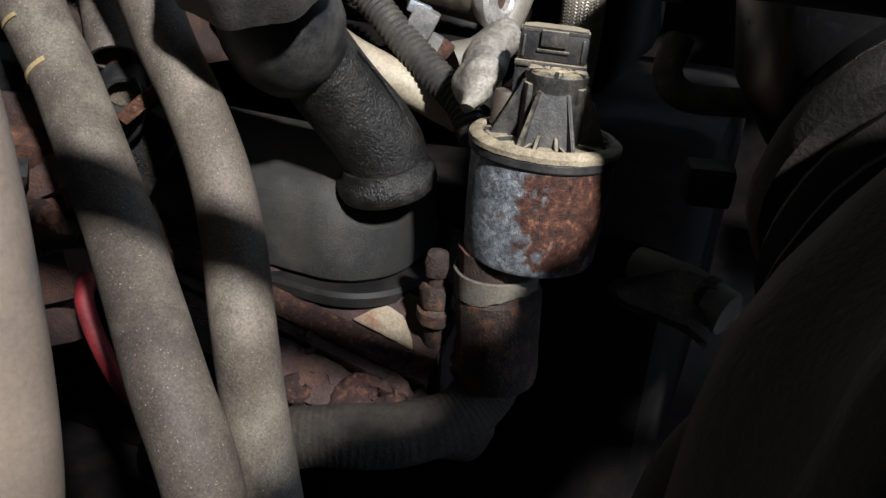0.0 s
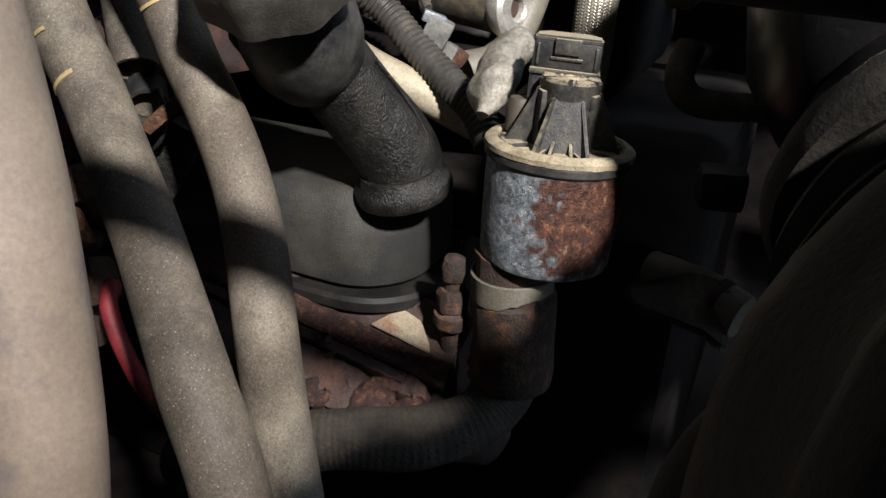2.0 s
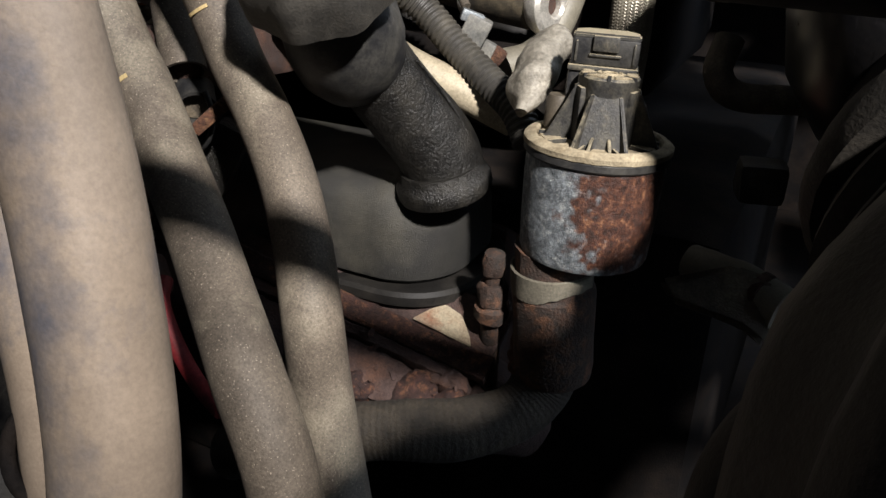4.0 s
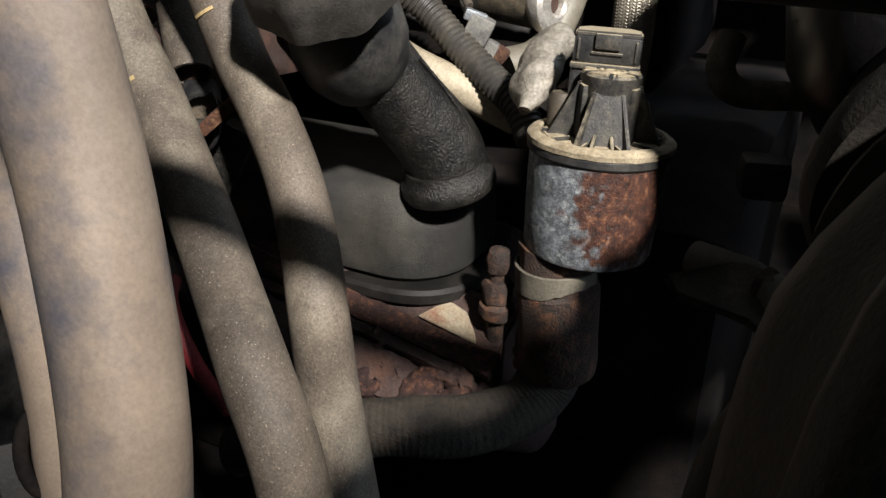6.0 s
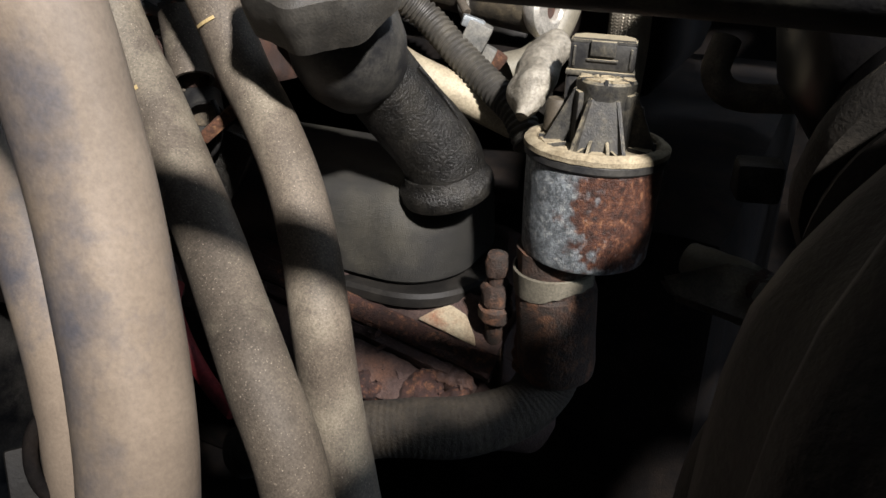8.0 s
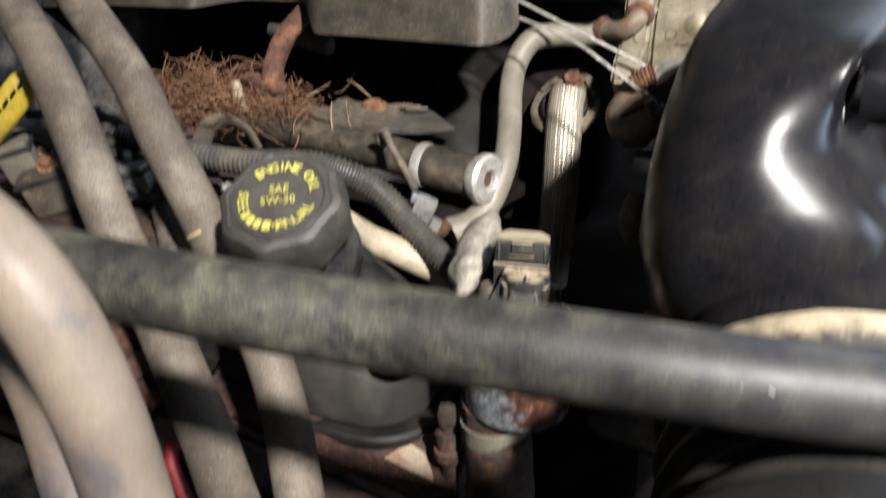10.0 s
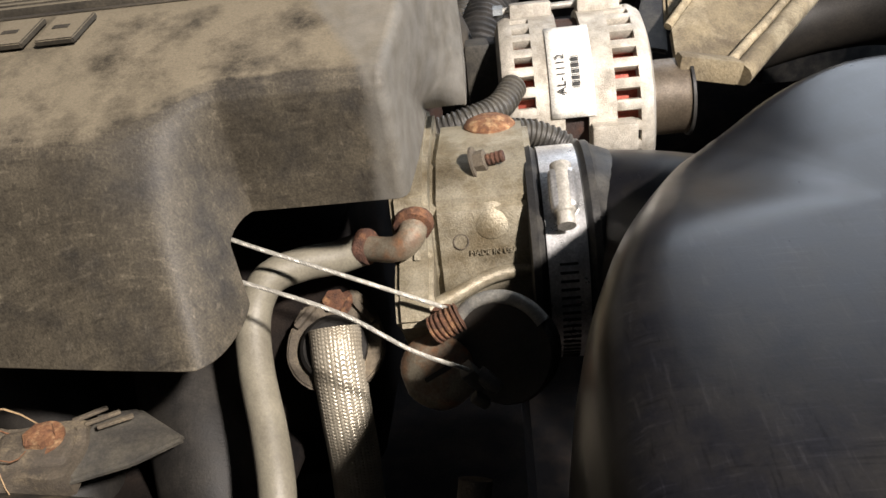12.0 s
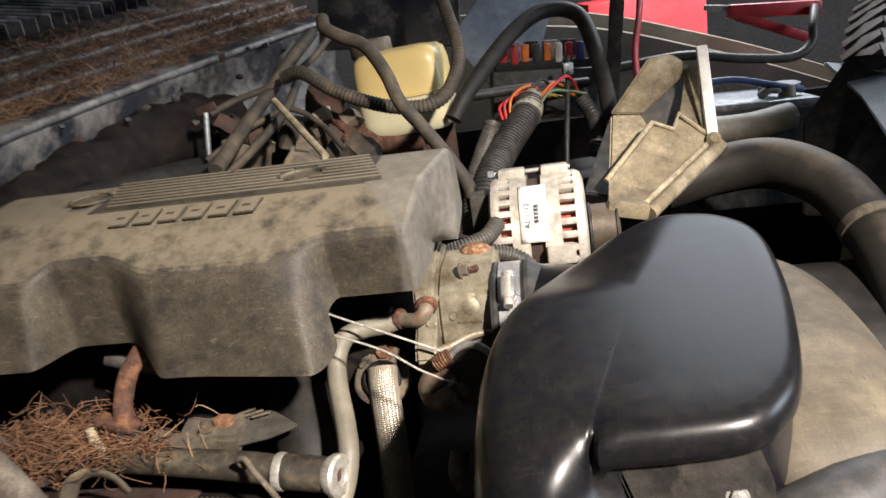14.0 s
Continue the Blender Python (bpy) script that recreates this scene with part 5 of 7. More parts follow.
# ---- alternator ----
alternator = thing("alternator", "pale cast alternator with cooling slots and a white label", "alternator", at_=(0.035, 0.86, 1.02))
AX = Matrix.Translation((0, 0.858, 1.118)) @ Matrix.Rotation(radians(90), 4, "Y")
R_ALT = 0.078
part("stator", lathe([(0.055, -0.024), (0.060, 0.0), (0.072, 0.008), (0.072, 0.040), (0.060, 0.046), (0.055, 0.075)], AX, 40), M_RUST_DARK, alternator, "dark laminated core")
part("winding", lathe([(0.058, -0.030), (0.0655, -0.02), (0.0655, 0.000), (0.058, 0.004)], AX, 48, wobble=lambda a: 1 + 0.012 * math.cos(36 * a)), M_COPPER, alternator, "red copper winding")
part("winding", lathe([(0.058, 0.048), (0.0655, 0.052), (0.0655, 0.074), (0.058, 0.080)], AX, 48, wobble=lambda a: 1 + 0.012 * math.cos(36 * a)), M_COPPER, alternator, "red copper winding")
for x0, x1, s in ((-0.034, 0.014, -1), (0.032, 0.084, 1)):
    inner, outer = (x1, x0) if s < 0 else (x0, x1)
    half = part("case_half", lathe([(0.073, inner), (R_ALT, inner), (R_ALT, inner + s * 0.021), (0.074, inner + s * 0.021), (0.073, inner)][:4], AX, 48), M_ALT, alternator, "cast aluminium half shell")
    lo, hi = sorted((outer, outer - s * 0.013))
    part("end_plate", lathe([(0.02, lo + 0.002), (0.066, lo), (0.0745, lo + 0.003), (0.0782, lo + 0.009), (0.0782, hi), (0.070, hi + 0.0005), (0.02, hi)] if s < 0 else [(0.02, lo), (0.070, lo - 0.0005), (0.0782, lo), (0.0782, hi - 0.009), (0.0745, hi - 0.003), (0.066, hi), (0.02, hi - 0.002)], AX, 40), M_ALT, half)
    for k in range(30):
        a = radians(12 * k + 4)
        mid, length = (inner + s * 0.020 + outer - s * 0.008) / 2, abs(outer - inner) - 0.027
        m = AX @ Matrix.Rotation(a, 4, "Z") @ pose(0.0736, 0, mid)
        part("fin", block((0.0090, 0.0088, length), m, 0.0026), M_ALT, half)
    for a in (175, 272):
        m = AX @ Matrix.Rotation(radians(a), 4, "Z") @ pose(0.079, 0, inner + s * 0.018)
        part("boss", block((0.018, 0.022, 0.034), m, 0.003), M_ALT, half)
part("through_bolt", lathe([(0.0028, -0.026), (0.0028, 0.07)], AX @ Matrix.Rotation(radians(175), 4, "Z") @ pose(0.083, 0, 0), 10), M_STEEL, alternator, "bright through bolt")
part("bolt_head", lathe([(0.005, -0.034), (0.005, -0.026)], AX @ Matrix.Rotation(radians(175), 4, "Z") @ pose(0.083, 0, 0), 6), M_ZINC, alternator)
# label bent round the case
bm = bmesh.new()
rings = []
for k in range(13):
    a = radians(204 + 56 * k / 12)
    rings.append([AX @ Matrix.Rotation(a, 4, "Z") @ Vector((R_ALT + 0.0016, 0, h)) for h in (0.004, 0.012, 0.020, 0.028, 0.037)])
skin(bm, rings, False, False)
label = part("label", bm, M_PAPER, alternator, "white paper label with part number and code bars")
label.modifiers.new("thick", "SOLIDIFY").thickness = 0.0004
mid = AX @ Matrix.Rotation(radians(236), 4, "Z") @ Vector((R_ALT + 0.0022, 0, 0.0135))
nrm = (AX.to_3x3() @ (Matrix.Rotation(radians(236), 3, "Z") @ Vector((1, 0, 0)))).normalized()
along = Vector((0, -nrm.z, nrm.y)) * (-1 if -nrm.z < 0 else 1)
along = Vector((0, 0, 1)).cross(Vector((1, 0, 0))) if along.length < 0.1 else along
upw = (Vector((0, 0, 1)) - nrm * nrm.z).normalized()
text_m = Matrix.Translation(mid) @ Matrix((upw, nrm.cross(upw), nrm)).transposed().to_4x4()
lettering("part_number", "AL-1112", 0.0092, text_m, M_INK, label, 0.0003)
for k in range(16):
    w = 0.0004 + 0.0005 * ((k * 7) % 3)
    part("code_bar", block((w, 0.006, 0.0004), text_m @ pose(-0.011 + k * 0.0016, -0.0105, 0)), M_INK, label, "", False)
pul = part("pulley", lathe([(0.012, 0.084), (0.024, 0.088)] + [(0.0315 - 0.0004 * (k % 2), 0.0905 + 0.0018 * k) for k in range(17)] + [(0.024, 0.124), (0.012, 0.126)], AX, 40), M_PULLEY, alternator, "worn ribbed drive pulley")
for h in (0.0885, 0.1215):
    part("rim", lathe([(0.030, h - 0.0015), (0.0335, h - 0.0012), (0.0335, h + 0.0012), (0.030, h + 0.0015)], AX, 40), M_BLACK, pul, "black pulley rim")
part("regulator_plug", block((0.03, 0.03, 0.05), pose(-0.045, 0.86, 1.155), 0.004), M_CONDUIT, alternator, "grey plug block")
# loom behind the cover
loom = thing("wiring_loom", "dusty corrugated conduit with green wires by the alternator", "wiring loom", at_=(-0.05, 0.72, 1.10))
part("conduit", corrugated([(-0.085, 0.745, 1.140), (-0.060, 0.748, 1.146), (-0.036, 0.762, 1.150), (-0.022, 0.785, 1.16)], 0.0105, 0.0038, 0.10), M_CONDUIT, loom)
part("conduit", corrugated([(-0.035, 0.715, 1.146), (-0.012, 0.722, 1.140), (0.008, 0.722, 1.128), (0.02, 0.715, 1.108)], 0.0105, 0.0038, 0.12), M_CONDUIT, loom)
M_GREEN = mat("green_wire", (0.13, 0.20, 0.10), 0.6)
for k in range(3):
    part("wire", tube([(-0.028 + 0.004 * k, 0.698, 1.140 - 0.004 * k), (-0.012, 0.700, 1.132 - 0.004 * k), (0.002, 0.698, 1.122 - 0.003 * k)], 0.0016, 8), M_GREEN, loom, "green wire")

# ---- fuel rail ----
rail = thing("fuel_rail", "soot-stained metal fuel rail with a bright round end cap", "fuel rail", at_=(-0.26, 0.47, 1.02))
washer_m = axis((-0.176, 0.4760, 1.0285), (-0.1632, 0.4722, 1.0295))
part("end_cap", lathe([(0.006, 0.004), (0.0068, 0.0125), (0.0085, 0.0140), (0.0170, 0.0140), (0.0195, 0.0115), (0.0198, 0.006), (0.0170, 0.001), (0.010, -0.001)], washer_m, 40), M_STEEL, rail, "bright steel end cap with a centre hole")
part("cap_hole", lathe([(0.0066, 0.008), (0.0060, 0.0092), (0.001, 0.0092)], washer_m, 20), M_RUST_DARK, rail)
part("barrel", tube([(-0.176, 0.476, 1.0285), (-0.200, 0.4775, 1.031), (-0.222, 0.479, 1.0335)], 0.0165, 26, 6), M_RAIL, rail, "oil-stained barrel")
part("ring", lathe([(0.0172, 0), (0.0178, 0.002), (0.0178, 0.006), (0.0172, 0.008)], axis((-0.226, 0.479, 1.0335), (-0.20, 0.4775, 1.031)), 26), M_STEEL, rail, "bright ring")
part("tube", tube([(-0.222, 0.479, 1.0335), (-0.255, 0.482, 1.038), (-0.33, 0.487, 1.045), (-0.40, 0.492, 1.050), (-0.47, 0.497, 1.055)], [0.0145, 0.0145, 0.0135, 0.013, 0.013], 22, 8), M_RAIL, rail)
part("bracket", lumpy((0.060, 0.038, 0.016), pose(-0.298, 0.515, 1.054, 14, 4, 10), 0.0045, 45, 8), M_BRACKET, rail, "dusty metal bracket")
part("bracket_lip", lumpy((0.050, 0.016, 0.016), pose(-0.330, 0.500, 1.056, 14, 4, -12), 0.0030, 70, 6), M_BRACKET, rail)
part("lump", roughen(block((0.040, 0.026, 0.014), pose(-0.292, 0.517, 1.058, 10, 4, 8), 0.005, segments=3), 0.0022, 80), M_BRACKET, rail)
bolt((-0.289, 0.520, 1.064), (0, -0.2, 1), 0.0085, 0.006, M_FLAKE, rail, "flaking orange bolt head")
for k in range(3):
    part("prong", block((0.019, 0.0028, 0.0022), pose(-0.272 + 0.009 * k, 0.541 - 0.004 * k, 1.0635, 0, 2, 38 - 4 * k), 0.0008), M_BRACKET, rail, "pale clip prong")
part("cover_plate", prism([(-0.012, -0.006), (0.020, 0.008), (0.044, 0.026), (0.012, 0.046), (-0.010, 0.040)], 0.006, pose(-0.262, 0.507, 1.046, 12, 8, 2), 0.002), M_CONDUIT, rail, "dark plastic cover plate")
part("spring_clip", tube([(-0.247, 0.462, 1.050), (-0.250, 0.458, 1.060), (-0.241, 0.454, 1.064), (-0.232, 0.448, 1.054), (-0.219, 0.441, 1.042), (-0.206, 0.432, 1.030)], 0.0028, 10, 6), M_BRACKET, rail, "twisted grey wire clip")
part("clip_foot", block((0.014, 0.007, 0.007), pose(-0.200, 0.428, 1.025, 0, 20, 30), 0.0012), M_ZINC, rail)
rusty = thing("rusty_vapor_pipe", "short rusty bent pipe with a black boot among dry needles", "pipe", at_=(-0.375, 0.50, 1.05))
part("bend", roughen(tube([(-0.355, 0.575, 1.146), (-0.368, 0.550, 1.137), (-0.377, 0.528, 1.118), (-0.3785, 0.510, 1.098), (-0.377, 0.502, 1.078)], [0.0085, 0.0088, 0.0092, 0.0092, 0.0098], 18, 8), 0.0008, 120), M_RUST, rusty)
part("foot", roughen(block((0.045, 0.018, 0.008), pose(-0.384, 0.500, 1.083, 0, 6, -15), 0.003), 0.001, 100), M_RUST, rusty)
part("boot", lathe([(0.0125, -0.028), (0.0135, -0.012), (0.0125, -0.002), (0.009, 0.0)], pose(-0.376, 0.501, 1.082), 22), M_BLACK, rusty, "black rubber boot")
part("sleeve", tube([(-0.425, 0.575, 1.118), (-0.395, 0.573, 1.110), (-0.360, 0.570, 1.104)], 0.0085, 16), M_CONDUIT, rusty, "grey sleeve behind the bend")
part("pin", tube([(-0.403, 0.486, 1.086), (-0.402, 0.487, 1.070), (-0.398, 0.490, 1.055)], [0.004, 0.0055, 0.006], 12), M_CREAM, rusty)
for pts, r, mm in (([(-0.26, 0.66, 1.06), (-0.245, 0.61, 1.035), (-0.225, 0.565, 1.000), (-0.215, 0.52, 0.94)], 0.034, M_RUBBER), ([(-0.36, 0.68, 1.06), (-0.345, 0.62, 1.035), (-0.325, 0.575, 1.000), (-0.31, 0.53, 0.94)], 0.034, M_RUBBER)):
    part("intake_runner", roughen(tube(pts, r, 26, 8), 0.001, 40), mm, engine, "dusty black intake runner")
part("valley_floor", roughen(block((0.44, 0.20, 0.012), pose(-0.40, 0.555, 0.985, -8, 0, 0), 0.003), 0.002, 30), M_NEAR_BLACK, engine, "black valley floor")
# injector plugs and conduit along the rail
conduit = thing("injector_conduit", "dusty corrugated wiring conduit looping past the oil cap", "conduit", at_=(-0.25, 0.42, 1.0))
part("loom", corrugated([(-0.44, 0.390, 1.060), (-0.379, 0.391, 1.053), (-0.331, 0.396, 1.048), (-0.281, 0.404, 1.050), (-0.252, 0.412, 1.044), (-0.232, 0.424, 1.028), (-0.206, 0.420, 1.008), (-0.178, 0.411, 0.991), (-0.158, 0.402, 0.980), (-0.145, 0.392, 0.965)], 0.0098, 0.0040, 0.14), M_CONDUIT, conduit)
part("tie", block((0.007, 0.023, 0.026), pose(-0.303, 0.399, 1.044, 0, 0, 8), 0.003), M_GREYPLUG, conduit, "grey clip band")
part("injector", lumpy((0.030, 0.018, 0.016), pose(-0.300, 0.392, 1.018, 10, 8, 6), 0.002, 70, 5), M_TAPE, conduit, "beige injector body")
part("injector_rust", lumpy((0.012, 0.012, 0.012), pose(-0.283, 0.388, 1.022, 10, 8, 6), 0.002, 90, 4), M_FLAKE, conduit)
part("clip", block((0.012, 0.010, 0.022), pose(-0.262, 0.416, 1.030, 0, 10, 12), 0.002), M_GREYPLUG, conduit, "grey plug clip")
part("clip_tip", block((0.007, 0.007, 0.008), pose(-0.259, 0.415, 1.0435, 0, 10, 12), 0.0015), M_RED, conduit, "pink clip tip")
part("grey_plug", block((0.016, 0.012, 0.020), pose(-0.199, 0.430, 1.016, 0, 25, 20), 0.002), M_GREYPLUG, conduit)
part("grey_plug", block((0.008, 0.008, 0.022), pose(-0.190, 0.424, 1.002, 0, 25, 20), 0.0015), M_GREYPLUG, conduit)
part("red_plug", block((0.009, 0.008, 0.010), pose(-0.184, 0.432, 1.003, 0, 35, 20), 0.002), M_RUST, conduit)
solo("cream_tube", tube([(-0.262, 0.398, 1.018), (-0.236, 0.405, 1.000), (-0.212, 0.411, 0.989), (-0.194, 0.416, 0.980), (-0.17, 0.43, 0.965)], 0.0105, 20, 8), M_CREAM, "dusty cream tube under the wiring conduit", "pipe")
solo("silver_tape_wrap", roughen(tube([(-0.142, 0.420, 1.020), (-0.141, 0.400, 1.017), (-0.1395, 0.382, 1.011), (-0.1375, 0.366, 1.003), (-0.1355, 0.352, 0.993)], [0.008, 0.0155, 0.0160, 0.0140, 0.004], 30, 14, flat=0.7), 0.0028, 80), M_FOIL, "crumpled dirty silver tape round a wire end", "tape")

# ---- air intake ----
intake = thing("intake_resonator", "large glossy black plastic air intake resonator", "air intake", at_=(0.10, 0.46, 0.98))
plan = spline([(0.062, 0.600, 0), (0.098, 0.612, 0), (0.150, 0.610, 0), (0.198, 0.596, 0), (0.222, 0.556, 0), (0.221, 0.480, 0), (0.209, 0.405, 0), (0.195, 0.355, 0), (0.178, 0.327, 0), (0.155, 0.309, 0), (0.110, 0.303, 0), (0.062, 0.299, 0), (0.045, 0.276, 0), (0.020, 0.262, 0), (-0.006, 0.272, 0), (-0.021, 0.310, 0), (-0.0235, 0.400, 0), (-0.008, 0.470, 0), (0.018, 0.540, 0), (0.040, 0.582, 0), (0.062, 0.600, 0)], 6)[:-1]
mid = Vector((0.105, 0.47, 0))
rings = []
# the near and outer sides have a tight rolled rim over a set-back wall, the side towards the engine rolls over softly
for z, k, soft in ((0.995, 0.66, 0.66), (1.010, 0.84, 0.84), (1.035, 0.92, 0.95), (1.075, 0.945, 1.0), (1.115, 0.95, 0.990), (1.140, 0.95, 0.972), (1.1560, 0.955, 0.948), (1.1595, 0.978, 0.938), (1.1630, 0.994, 0.926), (1.1680, 1.0, 0.912), (1.1735, 0.998, 0.890), (1.1785, 0.988, 0.858), (1.1822, 0.970, 0.82), (1.1845, 0.945, 0.77), (1.1856, 0.905, 0.69), (1.1862, 0.80, 0.58), (1.1868, 0.5, 0.40), (1.187, 0.25, 0.20), (1.187, 0.05, 0.05)):
    ring = []
    for p in plan:
        wide = min(1.0, max(0.0, (0.985 - k) / 0.12)) if z > 1.165 else 0.0
        tight = step(p.x, 0.050 - 0.075 * wide, 0.064 + 0.055 * wide) if p.y < 0.36 else step(p.x, 0.05, 0.15)
        f = soft + (k - soft) * tight
        dip = 0.026 * step(p.y, 0.44, 0.60) * (1 - step(p.x, 0.03, 0.17)) * step(f, 0.0, 0.9)
        dip += 0.010 * (1 - tight) * (1 - step(p.y, 0.27, 0.36)) * step(f, 0.6, 0.95)
        # the rounded near lobe widens downwards
        swell = 0.030 * step(1.168 - z, 0.0, 0.05) * step(p.x, 0.0, 0.045) * (1 - step(p.x, 0.09, 0.14)) * (1 - step(p.y, 0.296, 0.304))
        ring.append(Vector((mid.x + (p.x - mid.x) * f + swell, mid.y + (p.y - mid.y) * f, z + (0.15 * (p.y - mid.y) * f - dip) * step(z, 1.06, 1.16))))
    rings.append(ring)
bm = bmesh.new()
skin(bm, rings)
top_tree = BVHTree.FromBMesh(bm)
part("drum", bm, M_GLOSS, intake)
# the round outlet that turns down towards the near side
part("outlet", tube([(0.070, 0.34, 1.045), (0.064, 0.30, 1.035), (0.062, 0.265, 1.022), (0.066, 0.240, 1.010)], [0.052, 0.055, 0.056, 0.056], 44, 8), M_GLOSS, intake, "round outlet turning down to the air duct")
part("outlet_cuff", roughen(lathe([(0.054, -0.008), (0.0665, -0.007), (0.0685, -0.001), (0.0680, 0.003), (0.0655, 0.007), (0.054, 0.008)], axis((0.068, 0.254, 1.022), (0.0705, 0.242, 1.016)), 56), 0.0005, 90), M_CUFF, intake, "dust-edged cuff")
# fine pale scratches and rubbed streaks over the moulding
rng = random.Random(71)
scr = bmesh.new()
for k in range(85):
    x0, y0, a = rng.uniform(0.0, 0.205), rng.uniform(0.35, 0.58), radians(rng.choice((38, 52, 64, 118)) + rng.uniform(-14, 14))
    size, bend, run = rng.uniform(0.004, 0.026), rng.uniform(-0.5, 0.5), []
    for i in range(7):
        u = i / 6 - 0.5
        hit = top_tree.ray_cast(Vector((x0 + size * u * math.cos(a + bend * u), y0 + size * u * math.sin(a + bend * u), 1.5)), Vector((0, 0, -1)))
        if hit[0] is None or hit[0].z < 1.10:
            break
        nn = hit[1] if hit[1].z > 0 else -hit[1]
        run.append((hit[0] + nn * 0.00012, nn))
    if len(run) < 7:
        continue
    wide, rows_ = rng.uniform(0.00012, 0.00038), []
    for i, (p, nn) in enumerate(run):
        side = (run[min(i + 1, 6)][0] - run[max(i - 1, 0)][0]).cross(nn).normalized() * wide * math.sin(math.pi * (0.06 + 0.88 * i / 6))
        rows_.append((scr.verts.new(p - side), scr.verts.new(p + nn * 0.00005), scr.verts.new(p + side)))
    for r0, r1 in zip(rows_, rows_[1:]):
        for c in (0, 1):
            scr.faces.new((r0[c], r0[c + 1], r1[c + 1], r1[c]))
part("scratches", scr, M_GREYPLUG, intake, "fine pale scratches")
foot_bm = bmesh.new()
foot_out = [Vector(p) for p in [(0.066, 0.317, 1.150), (0.157, 0.316, 1.146), (0.166, 0.306, 1.120), (0.165, 0.290, 1.082), (0.092, 0.290, 1.082)]]
skin(foot_bm, [[p + Vector((0, 0.010, -0.008)) for p in foot_out], foot_out])
bmesh.ops.bevel(foot_bm, geom=foot_bm.edges[:], offset=0.0022, segments=2, affect="EDGES")
part("foot_plate", foot_bm, M_GLOSS_DUSTY, intake, "dusty fixing foot")
bolt((0.143, 0.3025, 1.112), (0, -0.86, 0.5), 0.0050, 0.004, M_GREYPLUG, intake, "dull steel screw", "screw")
BORE = Matrix.Translation((0, 0.642, 1.090)) @ Matrix.Rotation(radians(90), 4, "Y")
part("neck", tube([(0.0, 0.642, 1.090), (0.03, 0.640, 1.090), (0.065, 0.61, 1.090), (0.10, 0.56, 1.09)], [0.060, 0.060, 0.064, 0.070], 36, 8), M_GLOSS, intake)
part("cuff", lathe([(0.058, -0.024), (0.066, -0.023), (0.067, -0.019), (0.064, -0.016), (0.064, 0.008), (0.067, 0.011), (0.067, 0.015), (0.064, 0.018), (0.060, 0.028)], BORE, 48), M_BLACK, intake, "black rubber cuff")
clamp = thing("hose_clamp", "bright worm-drive steel hose clamp round the intake cuff", "hose clamp", at_=(0.005, 0.642, 1.03))
part("band", lathe([(0.0640, -0.0150), (0.0654, -0.0150), (0.0654, 0.0070), (0.0640, 0.0070)], BORE, 64), M_CHROME, clamp)
for k in range(22):
    a = radians(250 + k * 4.2)
    part("slot", block((0.0012, 0.0014, 0.0100), BORE @ Matrix.Rotation(a, 4, "Z") @ pose(0.0654, 0, -0.004)), M_INK, clamp, "", False)
sm = BORE @ Matrix.Rotation(radians(217), 4, "Z")
part("housing", block((0.013, 0.027, 0.0155), sm @ pose(0.0710, 0, -0.004), 0.005, segments=3), M_CHROME, clamp, "pressed screw housing")
part("screw", lathe([(0.0050, -0.022), (0.0050, -0.015), (0.0060, -0.014), (0.0060, 0.016)], sm @ pose(0.0725, 0, -0.004, 90, 0, 0), 14), M_STEEL, clamp, "clamp screw")
# accordion bellows leading down towards the near side
bellows = thing("intake_bellows", "dull black accordion rubber air duct below the resonator", "air duct", at_=(0.10, 0.2, 0.85))
# near bend set high and to the left to cast shade on the lower hoses
bpath = resample(spline([(0.066, 0.245, 1.012), (0.078, 0.205, 1.000), (0.086, 0.160, 0.998), (0.085, 0.105, 1.010), (0.081, 0.061, 1.042), (0.125, -0.03, 1.06), (0.165, -0.09, 1.06)], 16), 0.0025)
n = len(bpath) - 1
part("folds", roughen(tube(bpath, lambda u: 0.0580 + 0.016 * min(1.0, u * 3.5) + 0.0034 * math.sin(u * n * 2 * math.pi / 7.0 + 2.0 * math.sin(9 * u)) + 0.0012 * math.sin(u * n * 0.37), 48, smooth_path=False), 0.0014, 38), M_BELLOWS, bellows)
part("tab", tube([(0.034, 0.152, 1.000), (0.022, 0.146, 1.000), (0.013, 0.140, 0.990), (0.009, 0.136, 0.972), (0.009, 0.133, 0.935)], [0.013, 0.0155, 0.0165, 0.0165, 0.016], 24, 8), M_BELLOWS, bellows, "rounded lug of the air duct")
# dusty air duct to the front and its clamp pipe
duct = thing("front_air_duct", "dust-coated black plastic air duct with a rounded end", "air duct", at_=(0.28, 0.5, 1.0))
rings = []
for z, k in ((0.99, 0.80), (1.02, 0.95), (1.06, 1.0), (1.095, 0.97), (1.118, 0.88), (1.130, 0.70), (1.136, 0.40), (1.137, 0.05)):
    rings.append([Vector((0.215 + 0.088 * k * math.copysign(abs(math.cos(a)) ** 0.8, math.cos(a)), 0.515 + 0.190 * k * math.copysign(abs(math.sin(a)) ** 0.8, math.sin(a)), z + 0.10 * (k * math.sin(a) * 0.13))) for a in (2 * math.pi * s / 56 for s in range(56))])
bm = bmesh.new()
skin(bm, rings)
part("shell", bm, M_DUSTY_BLACK, duct)

solo("lower_coolant_hose", tube([(0.11, 0.295, 1.03), (0.150, 0.305, 1.065), (0.195, 0.322, 1.078), (0.25, 0.352, 1.080), (0.33, 0.41, 1.06), (0.40, 0.50, 1.00)], 0.026, 22, 8), M_CONDUIT_BLACK, "thick black coolant hose below the dusty air duct", "hose")

